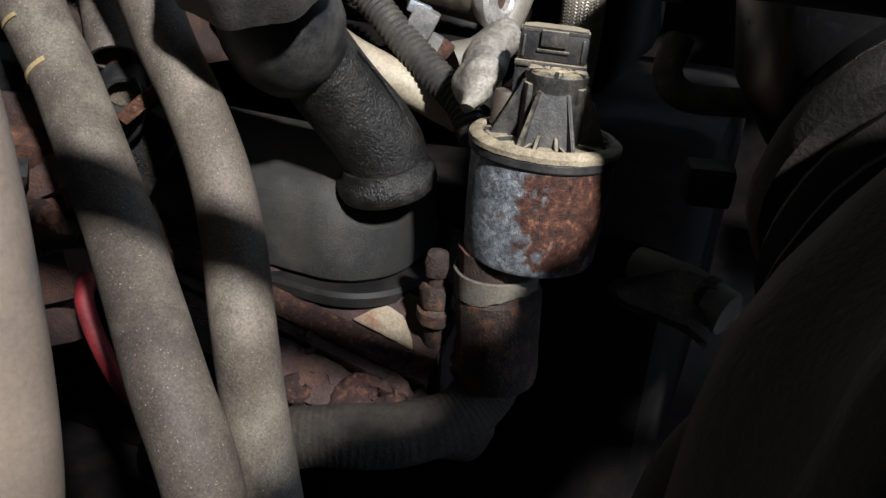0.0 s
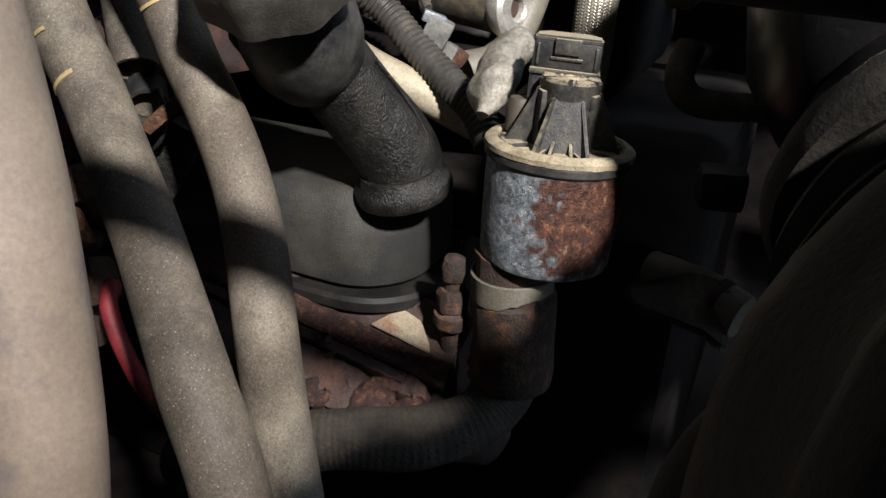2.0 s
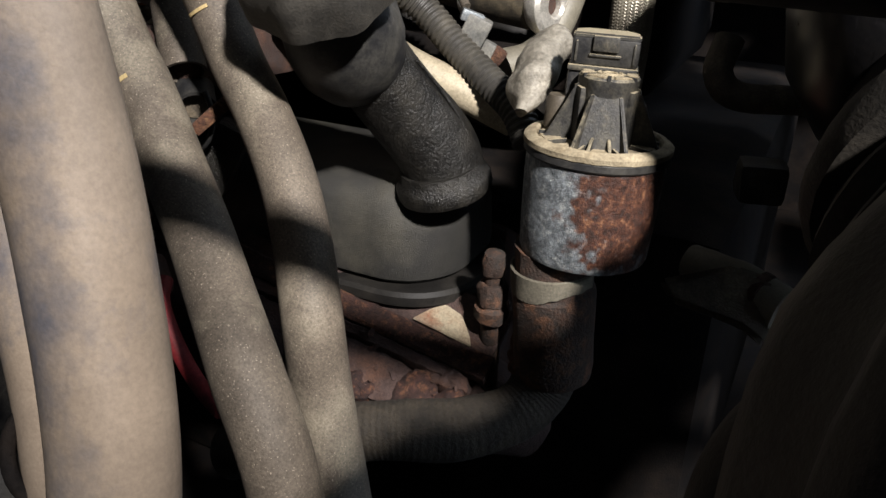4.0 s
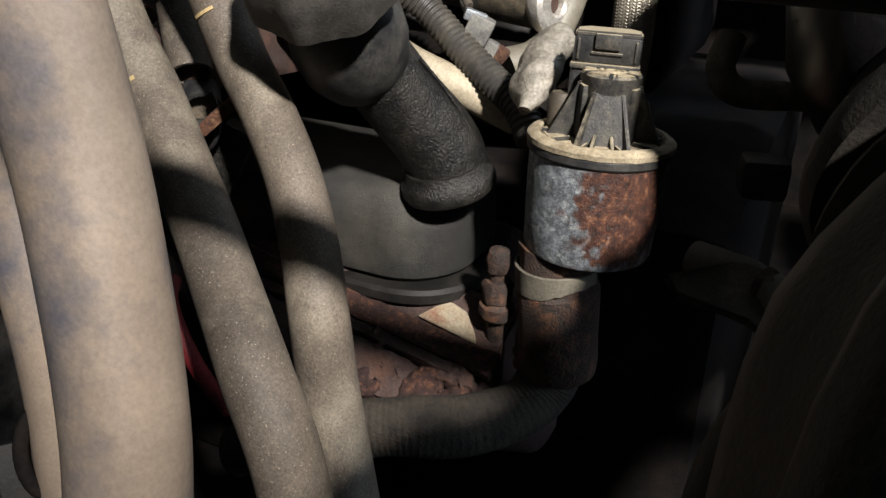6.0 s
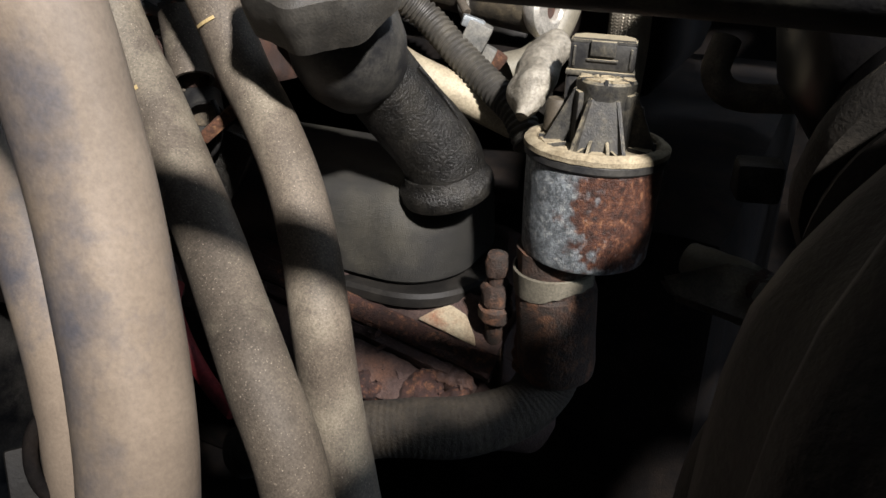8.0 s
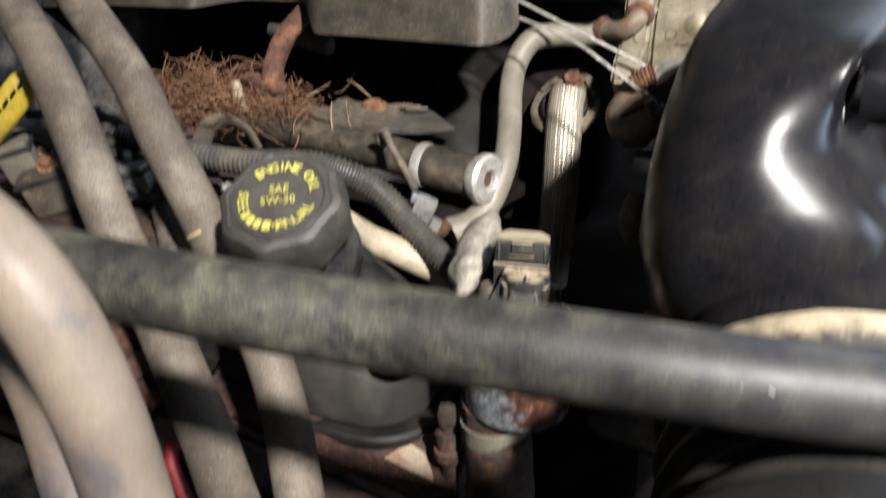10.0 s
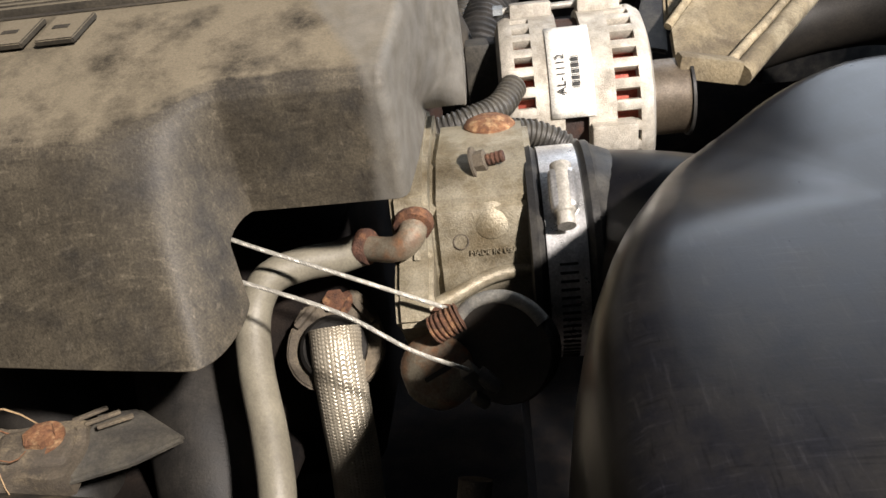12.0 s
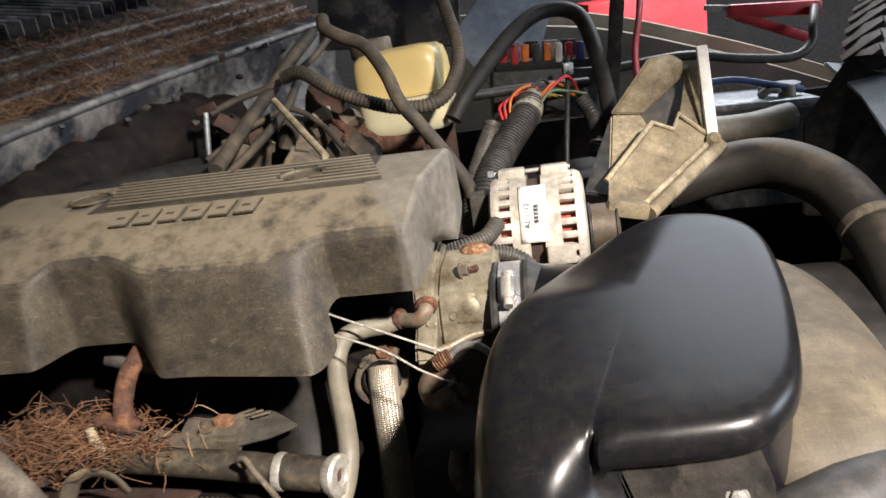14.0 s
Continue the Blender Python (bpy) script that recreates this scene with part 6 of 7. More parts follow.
# ---- right-hand dark corner by the valve ----
solo("bypass_pipe", tube([(-0.064, 0.532, 1.010), (-0.066, 0.519, 0.990), (-0.051, 0.518, 0.977), (-0.009, 0.536, 0.975), (0.04, 0.55, 0.97)], 0.0095, 18, 8), M_BRACKET, "dusty grey-brown bypass pipe in the dark behind the resonator", "pipe")
housing = thing("front_bracket", "dusty cast bracket with a cut edge below the bypass pipe", "bracket", at_=(-0.03, 0.41, 0.87))
part("plate", roughen(prism([(-0.058, 0.0), (-0.02, 0.012), (0.002, 0.008), (0.0, -0.03), (-0.014, -0.02), (-0.05, -0.012)], 0.01, pose(-0.004, 0.398, 0.902, 62, 0, 10), 0.003), 0.0018, 90), M_BRACKET, housing)
part("pipe_end", roughen(tube([(-0.050, 0.415, 0.904), (-0.020, 0.402, 0.902), (0.004, 0.392, 0.897)], [0.010, 0.0125, 0.0125], 20, 6), 0.0010, 110), M_PIPE, housing, "dusty pipe end")
part("end_band", lathe([(0.0128, -0.003), (0.0138, -0.002), (0.0138, 0.002), (0.0128, 0.003)], axis((-0.010, 0.3978, 0.9000), (0.004, 0.392, 0.897)), 24), M_RUST_DARK, housing, "rusty band")
part("upper", roughen(block((0.025, 0.02, 0.022), pose(-0.022, 0.425, 0.955, 0, 0, 15), 0.004), 0.0012, 90), M_CONDUIT, housing)

# ---- clutter by the heater hoses ----
pair = thing("hose_stub_pair", "two dusty black hose stubs held in a double clip", "hose clip", at_=(-0.33, 0.32, 0.98))
def open_stub(a, b, r, wall=0.0018):
    m_ = axis(a, b)
    h = (Vector(b) - Vector(a)).length
    return lathe([(r - wall, h * 0.3), (r - wall, 0.0), (r, 0.0), (r, h)], m_, 26)


part("stub", open_stub((-0.322, 0.312, 0.999), (-0.345, 0.332, 1.032), 0.0125), M_HOSE, pair)
part("stub", open_stub((-0.3135, 0.3085, 0.9795), (-0.343, 0.338, 0.992), 0.0118), M_BLACK, pair)
part("liner", lathe([(0.0098, 0.010), (0.0096, 0.012), (0.001, 0.012)], axis((-0.322, 0.312, 0.999), (-0.345, 0.332, 1.032)), 22), M_TAPE, pair, "beige inner plug")
part("liner", lathe([(0.0092, 0.007), (0.0090, 0.009), (0.001, 0.009)], axis((-0.3135, 0.3085, 0.9795), (-0.343, 0.338, 0.992)), 22), M_BRACKET, pair, "dusty inner plug")
part("clip", tube([(-0.304, 0.307, 0.992), (-0.300, 0.306, 0.985), (-0.299, 0.305, 0.975), (-0.304, 0.305, 0.964), (-0.312, 0.306, 0.957)], 0.0016, 10), M_BLACK, pair)
part("rust_tab", roughen(block((0.026, 0.004, 0.007), pose(-0.2915, 0.2965, 0.9825, 0, -40, 32), 0.001), 0.0010, 160), M_FLAKE_DARK, pair, "rusty tab")
solo("square_bracket", block((0.020, 0.016, 0.052), pose(-0.312, 0.322, 0.945, 0, 28, 24), 0.003), M_BLACK_OILY, "dark square bracket behind the heater hose", "bracket")
junk = thing("rear_fittings", "rusty fittings and clips crowded behind the heater hoses", "fittings", at_=(-0.34, 0.27, 0.9))
random.seed(4)
for px, py, pz, s, mm in ((-0.352, 0.275, 0.936, 0.022, M_MANIFOLD), (-0.342, 0.262, 0.915, 0.02, M_RUST), (-0.350, 0.270, 0.955, 0.018, M_RUST), (-0.362, 0.285, 0.968, 0.02, M_RUST_DARK), (-0.330, 0.262, 0.888, 0.024, M_RUST_DARK), (-0.38, 0.29, 0.99, 0.02, M_BLACK), (-0.345, 0.262, 0.86, 0.026, M_RUST_DARK)):
    part("fitting", roughen(block((s * 1.5, s, s * 1.1), pose(px, py, pz, random.uniform(-30, 30), random.uniform(-30, 30), random.uniform(0, 90)), s * 0.25), s * 0.10, 60), mm, junk)
part("rod", tube([(-0.40, 0.28, 0.92), (-0.36, 0.272, 0.928), (-0.325, 0.262, 0.925)], 0.004, 10), M_RUST, junk)
rng = random.Random(19)
for k in range(24):
    q = rng.uniform(0.007, 0.016)
    part("scrap", lumpy((q * rng.uniform(1.0, 2.4), q, q * 0.7), pose(rng.uniform(-0.385, -0.320), rng.uniform(0.262, 0.300), rng.uniform(0.875, 0.985), rng.uniform(-60, 60), rng.uniform(-60, 60), rng.uniform(0, 180)), q * 0.2, 90, 3), (M_RUST_DARK, M_MANIFOLD, M_FLAKE_DARK, M_BRACKET, M_BLACK)[k % 5], junk)
# upper rear: coil brackets, spark plug leads, yellow dipstick handle
dip = thing("dipstick_handle", "worn yellow plastic dipstick handle with dark print", "dipstick", at_=(-0.478, 0.305, 1.075))
dip_path = [(-0.490, 0.300, 1.068), (-0.472, 0.314, 1.090), (-0.458, 0.328, 1.110), (-0.449, 0.340, 1.120)]
part("grip", roughen(tube(dip_path, [0.010, 0.011, 0.0105, 0.006], 16, 6, flat=0.45), 0.0006, 80), M_YELLOW, dip)
for k in range(5):
    p = Vector(dip_path[1]).lerp(Vector(dip_path[2]), -0.2 + 0.3 * k)
    part("print_bar", block((0.0012, 0.003, 0.0062), Matrix.Translation(p + Vector((0.0049, -0.0068, 0.003))) @ pose(0, 0, 0, 0, 38, 30), 0.0003), M_INK, dip, "dark worn print bar")
coils = thing("coil_bracket", "dirt-crusted ignition coils, leads and rusty bolts", "ignition coils", at_=(-0.44, 0.36, 1.0))
random.seed(11)
rng_ = random.Random(12)
for k in range(34):
    px, py, pz = random.uniform(-0.56, -0.33), random.uniform(0.33, 0.46), random.uniform(1.00, 1.055)
    s = random.uniform(0.007, 0.017)
    mm = random.choice((M_BRACKET, M_DUSTY_BLACK, M_ALU, M_RUST_DARK, M_DUSTY_BLACK, M_RUST, M_ZINC))
    part("lump", roughen(block((s * 1.6, s, s), pose(px, py, pz, random.uniform(-40, 40), random.uniform(-40, 40), random.uniform(0, 180)), s * 0.2), s * 0.12, 70), mm, coils)
for k in range(5):
    y = 0.35 + 0.022 * k
    part("lead", tube([(-0.58, y, 1.05 + 0.01 * (k % 2)), (-0.50, y + 0.01, 1.062 - 0.008 * (k % 3)), (-0.43, y - 0.012, 1.048), (-0.38, y + 0.008, 1.025)], 0.004, 10), random.choice((M_BLACK, M_CONDUIT)), coils)
for px, py, pz, sx, sy, sz, rz, mm in ((-0.452, 0.330, 1.036, 0.040, 0.026, 0.034, 32, M_BRACKET), (-0.425, 0.345, 1.026, 0.026, 0.024, 0.036, 20, M_BRACKET), (-0.478, 0.325, 1.055, 0.024, 0.020, 0.030, 40, M_PIPE), (-0.400, 0.360, 1.038, 0.030, 0.022, 0.024, 10, M_ZINC), (-0.432, 0.352, 1.058, 0.030, 0.018, 0.016, 55, M_BLACK), (-0.380, 0.372, 1.030, 0.024, 0.024, 0.020, 35, M_BRACKET)):
    coil_ = part("coil", roughen(block((sx, sy, sz), pose(px, py, pz, 8, -14, rz), 0.004), 0.0008, 70), mm, coils, "dust-crusted ignition coil")
    part("coil_rim", roughen(block((sx * 1.12, sy * 1.12, 0.004), pose(px, py, pz, 8, -14, rz) @ pose(0, 0, sz * 0.32), 0.001), 0.0005, 70), M_VALVE, coil_)
bolt((-0.446, 0.322, 1.055), (0.3, -0.5, 0.8), 0.005, 0.006, M_FLAKE, coils)
part("arch_clip", tube([(-0.414, 0.445, 1.040), (-0.405, 0.447, 1.056), (-0.388, 0.450, 1.062), (-0.368, 0.450, 1.056), (-0.357, 0.450, 1.040)], 0.008, 14, 10, flat=0.35), M_BRACKET, coils, "curled dusty metal flap")
for k in range(46):
    px = rng_.uniform(-0.50, -0.34)
    q = rng_.uniform(0.004, 0.010)
    part("debris", lumpy((q * rng_.uniform(1, 2.2), q, q), pose(px, 0.335 + 0.30 * (px + 0.50) + rng_.uniform(-0.02, 0.03), 1.018 + rng_.uniform(0.0, 0.032), rng_.uniform(-50, 50), rng_.uniform(-50, 50), rng_.uniform(0, 180)), q * 0.22, 110, 2), rng_.choice((M_ALU, M_TAPE, M_GREYPLUG, M_FLAKE, M_BRACKET, M_VALVE, M_RUST)), coils)
part("tray", block((0.30, 0.20, 0.03), pose(-0.47, 0.415, 0.995, -4, 0, 0), 0.006), M_RUST_DARK, coils)


# ---- dry needles and nest litter ----
def litter(name, count, centre, spread, length, material, label, seed, lift=0.5):
    rng = random.Random(seed)
    verts, faces = [], []
    for _ in range(count):
        p = centre(rng) if callable(centre) else Vector([c + rng.gauss(0, s * 0.5) for c, s in zip(centre, spread)])
        d = Vector((rng.uniform(-1, 1), rng.uniform(-1, 1), rng.uniform(-lift, lift))).normalized()
        bend = Vector((rng.uniform(-1, 1), rng.uniform(-1, 1), rng.uniform(-1, 1))) * 1.2
        ln, r = length * rng.uniform(0.5, 1.4), rng.uniform(0.00030, 0.00065)
        s = d.orthogonal().normalized()
        t_ = d.cross(s)
        base = len(verts)
        for k in range(5):
            u = k / 4 - 0.5
            q = p + d * ln * u + bend * ln * (u * u)
            w = r * (1 - 0.5 * abs(u))
            verts += [q + s * w, q - s * w * 0.5 + t_ * w * 0.9, q - s * w * 0.5 - t_ * w * 0.9]
        for k in range(4):
            for j in range(3):
                a, b = base + 3 * k + j, base + 3 * k + (j + 1) % 3
                faces.append((a, b, b + 3, a + 3))
    me = bpy.data.meshes.new(name)
    me.from_pydata([tuple(v) for v in verts], [], faces)
    me.materials.append(material)
    return tagged(new(name, me), label, "pine needles", kind="stuff")


litter("pine_needles", 1000, (-0.450, 0.495, 1.068), (0.070, 0.045, 0.022), 0.025, M_NEEDLE, "tangle of dry brown pine needles on the engine", 3)
litter("scattered_needles", 260, (-0.375, 0.492, 1.066), (0.055, 0.035, 0.012), 0.024, M_NEEDLE, "thin scatter of dry brown needles round a rusty pipe", 11)
litter("straw", 18, (-0.42, 0.50, 1.070), (0.10, 0.04, 0.022), 0.030, M_NEEDLE_PALE, "pale loose straw over the needles", 5, 0.9)


def cowl_spot(rng):
    """A place on the cowl shelf, heaped towards the rear of the bay."""
    y = rng.uniform(0.72, 1.62)
    back = abs(rng.gauss(0.0, 0.13))
    lip = -0.645 + 0.29 * max(0.0, y - 0.80)
    return Vector((lip - 0.02 - back, y + 0.4 * back, 1.338 + 0.10 * (y - 0.7) + 0.30 * back + rng.uniform(0.0, 0.022) * min(1.0, back * 12)))


litter("cowl_needles", 3000, cowl_spot, None, 0.05, M_NEEDLE_LIT, "heap of dry brown needles along the cowl shelf", 7)
litter("cowl_straw", 500, cowl_spot, None, 0.06, M_NEEDLE_PALE, "pale straw lying on the cowl shelf", 8, 0.6)

# ---- far side of the bay ----
reservoir = thing("brake_fluid_reservoir", "yellowed translucent fluid reservoir with a black screw cap", "reservoir", at_=(-0.175, 1.18, 1.23))
RM = pose(-0.178, 1.185, 1.235, 0, -3, -4)


def squircle(w, d, z, k=1.0, power=5):
    return [RM @ Vector((w * k * math.copysign(abs(math.cos(a)) ** (2 / power), math.cos(a)), d * k * math.copysign(abs(math.sin(a)) ** (2 / power), math.sin(a)), z)) for a in (2 * math.pi * s / 44 for s in range(44))]


bm = bmesh.new()
skin(bm, [squircle(0.077, 0.055, z, k) for z, k in ((-0.012, 0.86), (-0.006, 0.95), (0.010, 0.99), (0.042, 1.0), (0.046, 1.0))])
part("lower_body", bm, M_FLUID, reservoir, "pale lower tank with fluid")
bm = bmesh.new()
skin(bm, [squircle(0.077, 0.055, z, k) for z, k in ((0.046, 1.0), (0.047, 1.05), (0.051, 1.05), (0.052, 0.99), (0.095, 0.97), (0.112, 0.92), (0.120, 0.80), (0.123, 0.5))])
part("upper_body", bm, M_RESERVOIR, reservoir)
part("cap", lathe([(0.034, 0), (0.035, 0.003), (0.035, 0.024), (0.032, 0.028), (0.004, 0.029)], RM @ Matrix.Translation((-0.050, 0.02, 0.116)), 36, wobble=lambda a: 1 + 0.02 * math.cos(18 * a)), M_DUSTY_BLACK, reservoir, "black ridged screw cap")


def line(name, pts, r, material, label, category="hose", ribbed=False):
    return solo(name, corrugated(pts, r, 0.006, 0.10, 14) if ribbed else tube(pts, r, 14, 8), material, label, category)


line("ribbed_vacuum_line", [(-0.335, 1.04, 1.345), (-0.301, 1.025, 1.349), (-0.245, 1.002, 1.316), (-0.165, 0.995, 1.286), (-0.100, 1.007, 1.288), (-0.072, 1.059, 1.340), (-0.090, 1.130, 1.404), (-0.113, 1.197, 1.458), (-0.14, 1.28, 1.52)], 0.0105, M_BRAKE, "dusty ribbed vacuum line looping round the reservoir", ribbed=True)
line("vent_hose", [(-0.255, 1.02, 1.420), (-0.248, 0.999, 1.407), (-0.222, 0.985, 1.392), (-0.190, 0.976, 1.376), (-0.162, 0.948, 1.339), (-0.145, 0.930, 1.300), (-0.117, 0.922, 1.262), (-0.085, 0.912, 1.215), (-0.064, 0.902, 1.176), (-0.055, 0.87, 1.12)], 0.0095, M_BRAKE, "dusty grey hose crossing before the reservoir")
line("black_arch_hose", [(-0.10, 1.12, 1.24), (-0.073, 1.146, 1.279), (-0.004, 1.233, 1.348), (0.055, 1.284, 1.379), (0.111, 1.290, 1.367), (0.133, 1.245, 1.315), (0.145, 1.164, 1.222), (0.15, 1.12, 1.12)], 0.0135, M_RUBBER, "black rubber hose arching over the fuse block")
line("large_loom", [(0.020, 1.17, 1.245), (0.012, 1.144, 1.228), (-0.026, 1.072, 1.187), (-0.050, 1.004, 1.150), (-0.06, 0.95, 1.08)], 0.0235, M_CONDUIT_BLACK, "thick black corrugated wiring loom with a taped end", "wiring loom", ribbed=True)
line("small_loom", [(-0.042, 1.14, 1.222), (-0.046, 1.129, 1.210), (-0.062, 1.062, 1.176), (-0.072, 1.021, 1.150), (-0.08, 0.98, 1.09)], 0.0145, M_CONDUIT, "grey corrugated wiring loom beside the thick one", "wiring loom", ribbed=True)
solo("loom_tape", roughen(tube([(0.028, 1.182, 1.252), (0.014, 1.148, 1.230)], [0.017, 0.0255], 18, 4), 0.002, 60), M_TAPE, "frayed tan tape round the loom's end", "tape")
random.seed(21)
for k, mm in enumerate((M_RED, M_RED, M_ORANGE, M_BLACK, M_YELLOW, M_BLACK, M_ORANGE, M_RED, M_GREEN)):
    a = -0.042 + 0.010 * k
    line("loose_wire", [(a * 0.6 + 0.0, 1.150, 1.224), (a + 0.015, 1.165, 1.245 + 0.006 * (k % 3)), (a + 0.045 + 0.01 * (k % 2), 1.19, 1.252 + 0.008 * (k % 4)), (a + 0.075, 1.235, 1.238)], 0.0026, mm, "loose coloured wire by the fuse block", "wire")
fuse = thing("fuse_block", "black fuse block with red and orange fuses and a white label", "fuse box", at_=(0.03, 1.34, 1.15))
FM = pose(0.040, 1.345, 1.235, -4, 5, 6)
part("base", block((0.185, 0.11, 0.085), FM, 0.006), M_BLACK, fuse)
part("tray", block((0.170, 0.085, 0.016), FM @ pose(0, 0.012, 0.050), 0.003), M_RUBBER, fuse)
part("label", block((0.060, 0.0015, 0.019), FM @ pose(-0.028, -0.0562, 0.006), 0.0004), M_PAPER, fuse, "white paper label")
part("label_bar", block((0.028, 0.0012, 0.006), FM @ pose(-0.026, -0.0575, 0.004)), M_BLUEGREY, fuse, "unreadable grey print bar")
for k, mm in enumerate((M_RED, M_RED, M_ORANGE, M_INK, M_ORANGE, M_WIRE_WHITE, M_RED, M_BLUE)):
    part("fuse", block((0.013, 0.022, 0.034), FM @ pose(-0.070 + 0.0195 * k, -0.018 - 0.004 * (k % 2), 0.070), 0.003), mm, fuse)
for k in range(4):
    part("relay", block((0.026, 0.026, 0.030), FM @ pose(-0.05 + 0.034 * k, 0.026, 0.078), 0.003), (M_BLUEGREY, M_BLACK, M_BLUEGREY, M_BLACK)[k], fuse)
solo("cover_flap", prism([(0, 0), (0.10, 0.03), (0.16, 0.16), (0.02, 0.19), (-0.06, 0.10)], 0.006, pose(-0.060, 1.40, 1.255, 62, 0, 12), 0.002), M_BLUEGREY, "pale blue-grey plastic lid standing behind the reservoir", "lid")
solo("bulkhead_sheet", block((0.26, 0.02, 0.16), pose(-0.22, 1.36, 1.43, -8, 6, 4), 0.006), M_COWL, "dark sheet metal panel behind the reservoir", "panel")
solo("black_bar", tube([(-0.085, 1.19, 1.264), (0.02, 1.235, 1.260), (0.12, 1.276, 1.252)], 0.0085, 12, 6), M_BLACK, "black plastic bar in front of the fuse block", "bar")
strut = thing("support_strut", "thin dark threaded hold-down rod with wing nut", "rod", at_=(0.075, 1.13, 1.10))
part("rod", tube([(0.066, 1.12, 1.10), (0.072, 1.135, 1.168), (0.084, 1.20, 1.262), (0.089, 1.234, 1.303)], 0.0042, 10), M_BLACK, strut)
part("nut", block((0.018, 0.014, 0.02), pose(0.086, 1.218, 1.285, 0, 0, 20), 0.004), M_ZINC, strut)
solo("upright_post", block((0.022, 0.022, 0.20), pose(0.165, 1.235, 1.300, 14, 6, 0), 0.003), M_BLACK, "black upright post beside the fuse block", "post")
line("side_conduit", [(0.105, 1.19, 1.235), (0.118, 1.17, 1.212), (0.122, 1.15, 1.185), (0.115, 1.13, 1.155)], 0.013, M_CONDUIT_BLACK, "black ribbed conduit below the post", "conduit", ribbed=True)
solo("tray_panel", block((0.26, 0.16, 0.02), pose(0.03, 1.24, 1.10, 0, 0, 8), 0.005), M_RUBBER, "black battery tray floor", "tray")
# brake booster side clutter
boost = thing("brake_lines", "dusty steel lines, brackets and rusted master cylinder parts", "brake parts", at_=(-0.36, 1.1, 1.2))
part("cylinder", roughen(tube([(-0.40, 1.16, 1.235), (-0.30, 1.165, 1.225), (-0.16, 1.17, 1.215)], [0.03, 0.034, 0.028], 20, 6), 0.002, 50), M_RUST, boost, "rusted master cylinder")
part("arm", tube([(-0.330, 1.21, 1.400), (-0.352, 1.13, 1.362), (-0.372, 1.056, 1.321), (-0.385, 0.96, 1.285), (-0.392, 0.86, 1.25)], 0.0105, 14), M_BRAKE, boost)
part("stick", tube([(-0.330, 0.965, 1.320), (-0.221, 0.798, 1.262)], 0.0048, 12, 2), M_BOX, boost, "pale thin rod")
for k, (px, py, pz, s) in enumerate(((-0.29, 1.08, 1.30, 0.04), (-0.345, 1.10, 1.255, 0.045), (-0.41, 1.02, 1.24, 0.05), (-0.28, 1.03, 1.245, 0.03), (-0.45, 1.08, 1.27, 0.035), (-0.23, 1.02, 1.225, 0.035), (-0.31, 1.00, 1.22, 0.04))):
    part("bracket", lumpy((s * 1.5, s * 0.8, s * 1.1), pose(px, py, pz, 13 * k, 20 - 9 * k, 30 * k), s * 0.22, 38, 6), (M_RUST_DARK, M_BRAKE, M_BRACKET, M_RUST_DARK)[k % 4], boost)
for k in range(12):
    q = rng_.uniform(0.014, 0.03)
    part("fitting", lumpy((q * 1.4, q, q * 0.9), pose(rng_.uniform(-0.44, -0.22), rng_.uniform(0.98, 1.10), rng_.uniform(1.21, 1.29), rng_.uniform(-50, 50), rng_.uniform(-50, 50), rng_.uniform(0, 180)), q * 0.2, 50, 4), (M_BRAKE, M_BRACKET, M_RUST_DARK, M_PIPE_RUSTY)[k % 4], boost)
for k, pts in enumerate((((-0.43, 0.92, 1.255), (-0.38, 0.98, 1.285), (-0.33, 1.02, 1.30), (-0.28, 1.00, 1.275), (-0.24, 0.96, 1.24)), ((-0.47, 0.99, 1.30), (-0.42, 1.03, 1.32), (-0.36, 1.06, 1.335), (-0.31, 1.10, 1.36), (-0.29, 1.17, 1.39)), ((-0.40, 0.90, 1.23), (-0.36, 0.94, 1.265), (-0.33, 1.00, 1.30), (-0.325, 1.07, 1.335)))):
    part("line", tube(pts, 0.0042 + 0.0012 * k, 12), M_BRAKE, boost)
solo("rear_plate", block((0.50, 0.02, 0.24), pose(-0.36, 1.20, 1.14, 0, 0, 0), 0.005), M_RUST_DARK, "dark rusty plate below the brake parts", "panel")
pin = thing("wing_bolt", "greenish wing bolt standing out of the firewall", "bolt", at_=(-0.44, 0.98, 1.30))
part("stem", tube([(-0.445, 0.965, 1.255), (-0.441, 0.978, 1.315)], 0.0042, 10, 2), M_ZINC, pin)
part("wing", block((0.034, 0.005, 0.012), pose(-0.440, 0.980, 1.320, 0, -14, -8), 0.002), M_RUST_DARK, pin)
solo("firewall_pad", roughen(roughen(tube([(-0.625, 0.70, 1.235), (-0.605, 0.84, 1.245), (-0.575, 0.97, 1.262), (-0.535, 1.10, 1.275), (-0.495, 1.20, 1.285)], [0.03, 0.055, 0.048, 0.06, 0.03], 28, 12), 0.014, 22), 0.006, 60), M_NEAR_BLACK, "sagging crumpled dark insulation pad on the firewall", "insulation")
solo("rear_conduit", tube([(-0.62, 0.62, 1.235), (-0.56, 0.78, 1.232), (-0.50, 0.95, 1.225), (-0.44, 1.10, 1.21)], 0.028, 18, 8), M_RUBBER, "thick black loom lying behind the engine cover", "wiring loom")

# tilted beige air box half
box = thing("air_box_tray", "dust-caked beige plastic tray standing tilted beside the alternator", "air box", at_=(0.19, 1.0, 1.10))
def sheet(corners, thick):
    b_ = bmesh.new()
    v = [Vector(c) for c in corners]
    nn = (v[1] - v[0]).cross(v[-1] - v[0]).normalized() * thick
    skin(b_, [v, [p + nn for p in v]])
    made = bmesh.ops.bevel(b_, geom=b_.edges[:], offset=min(abs(thick) * 0.3, 0.003), segments=2, affect="EDGES")
    return b_


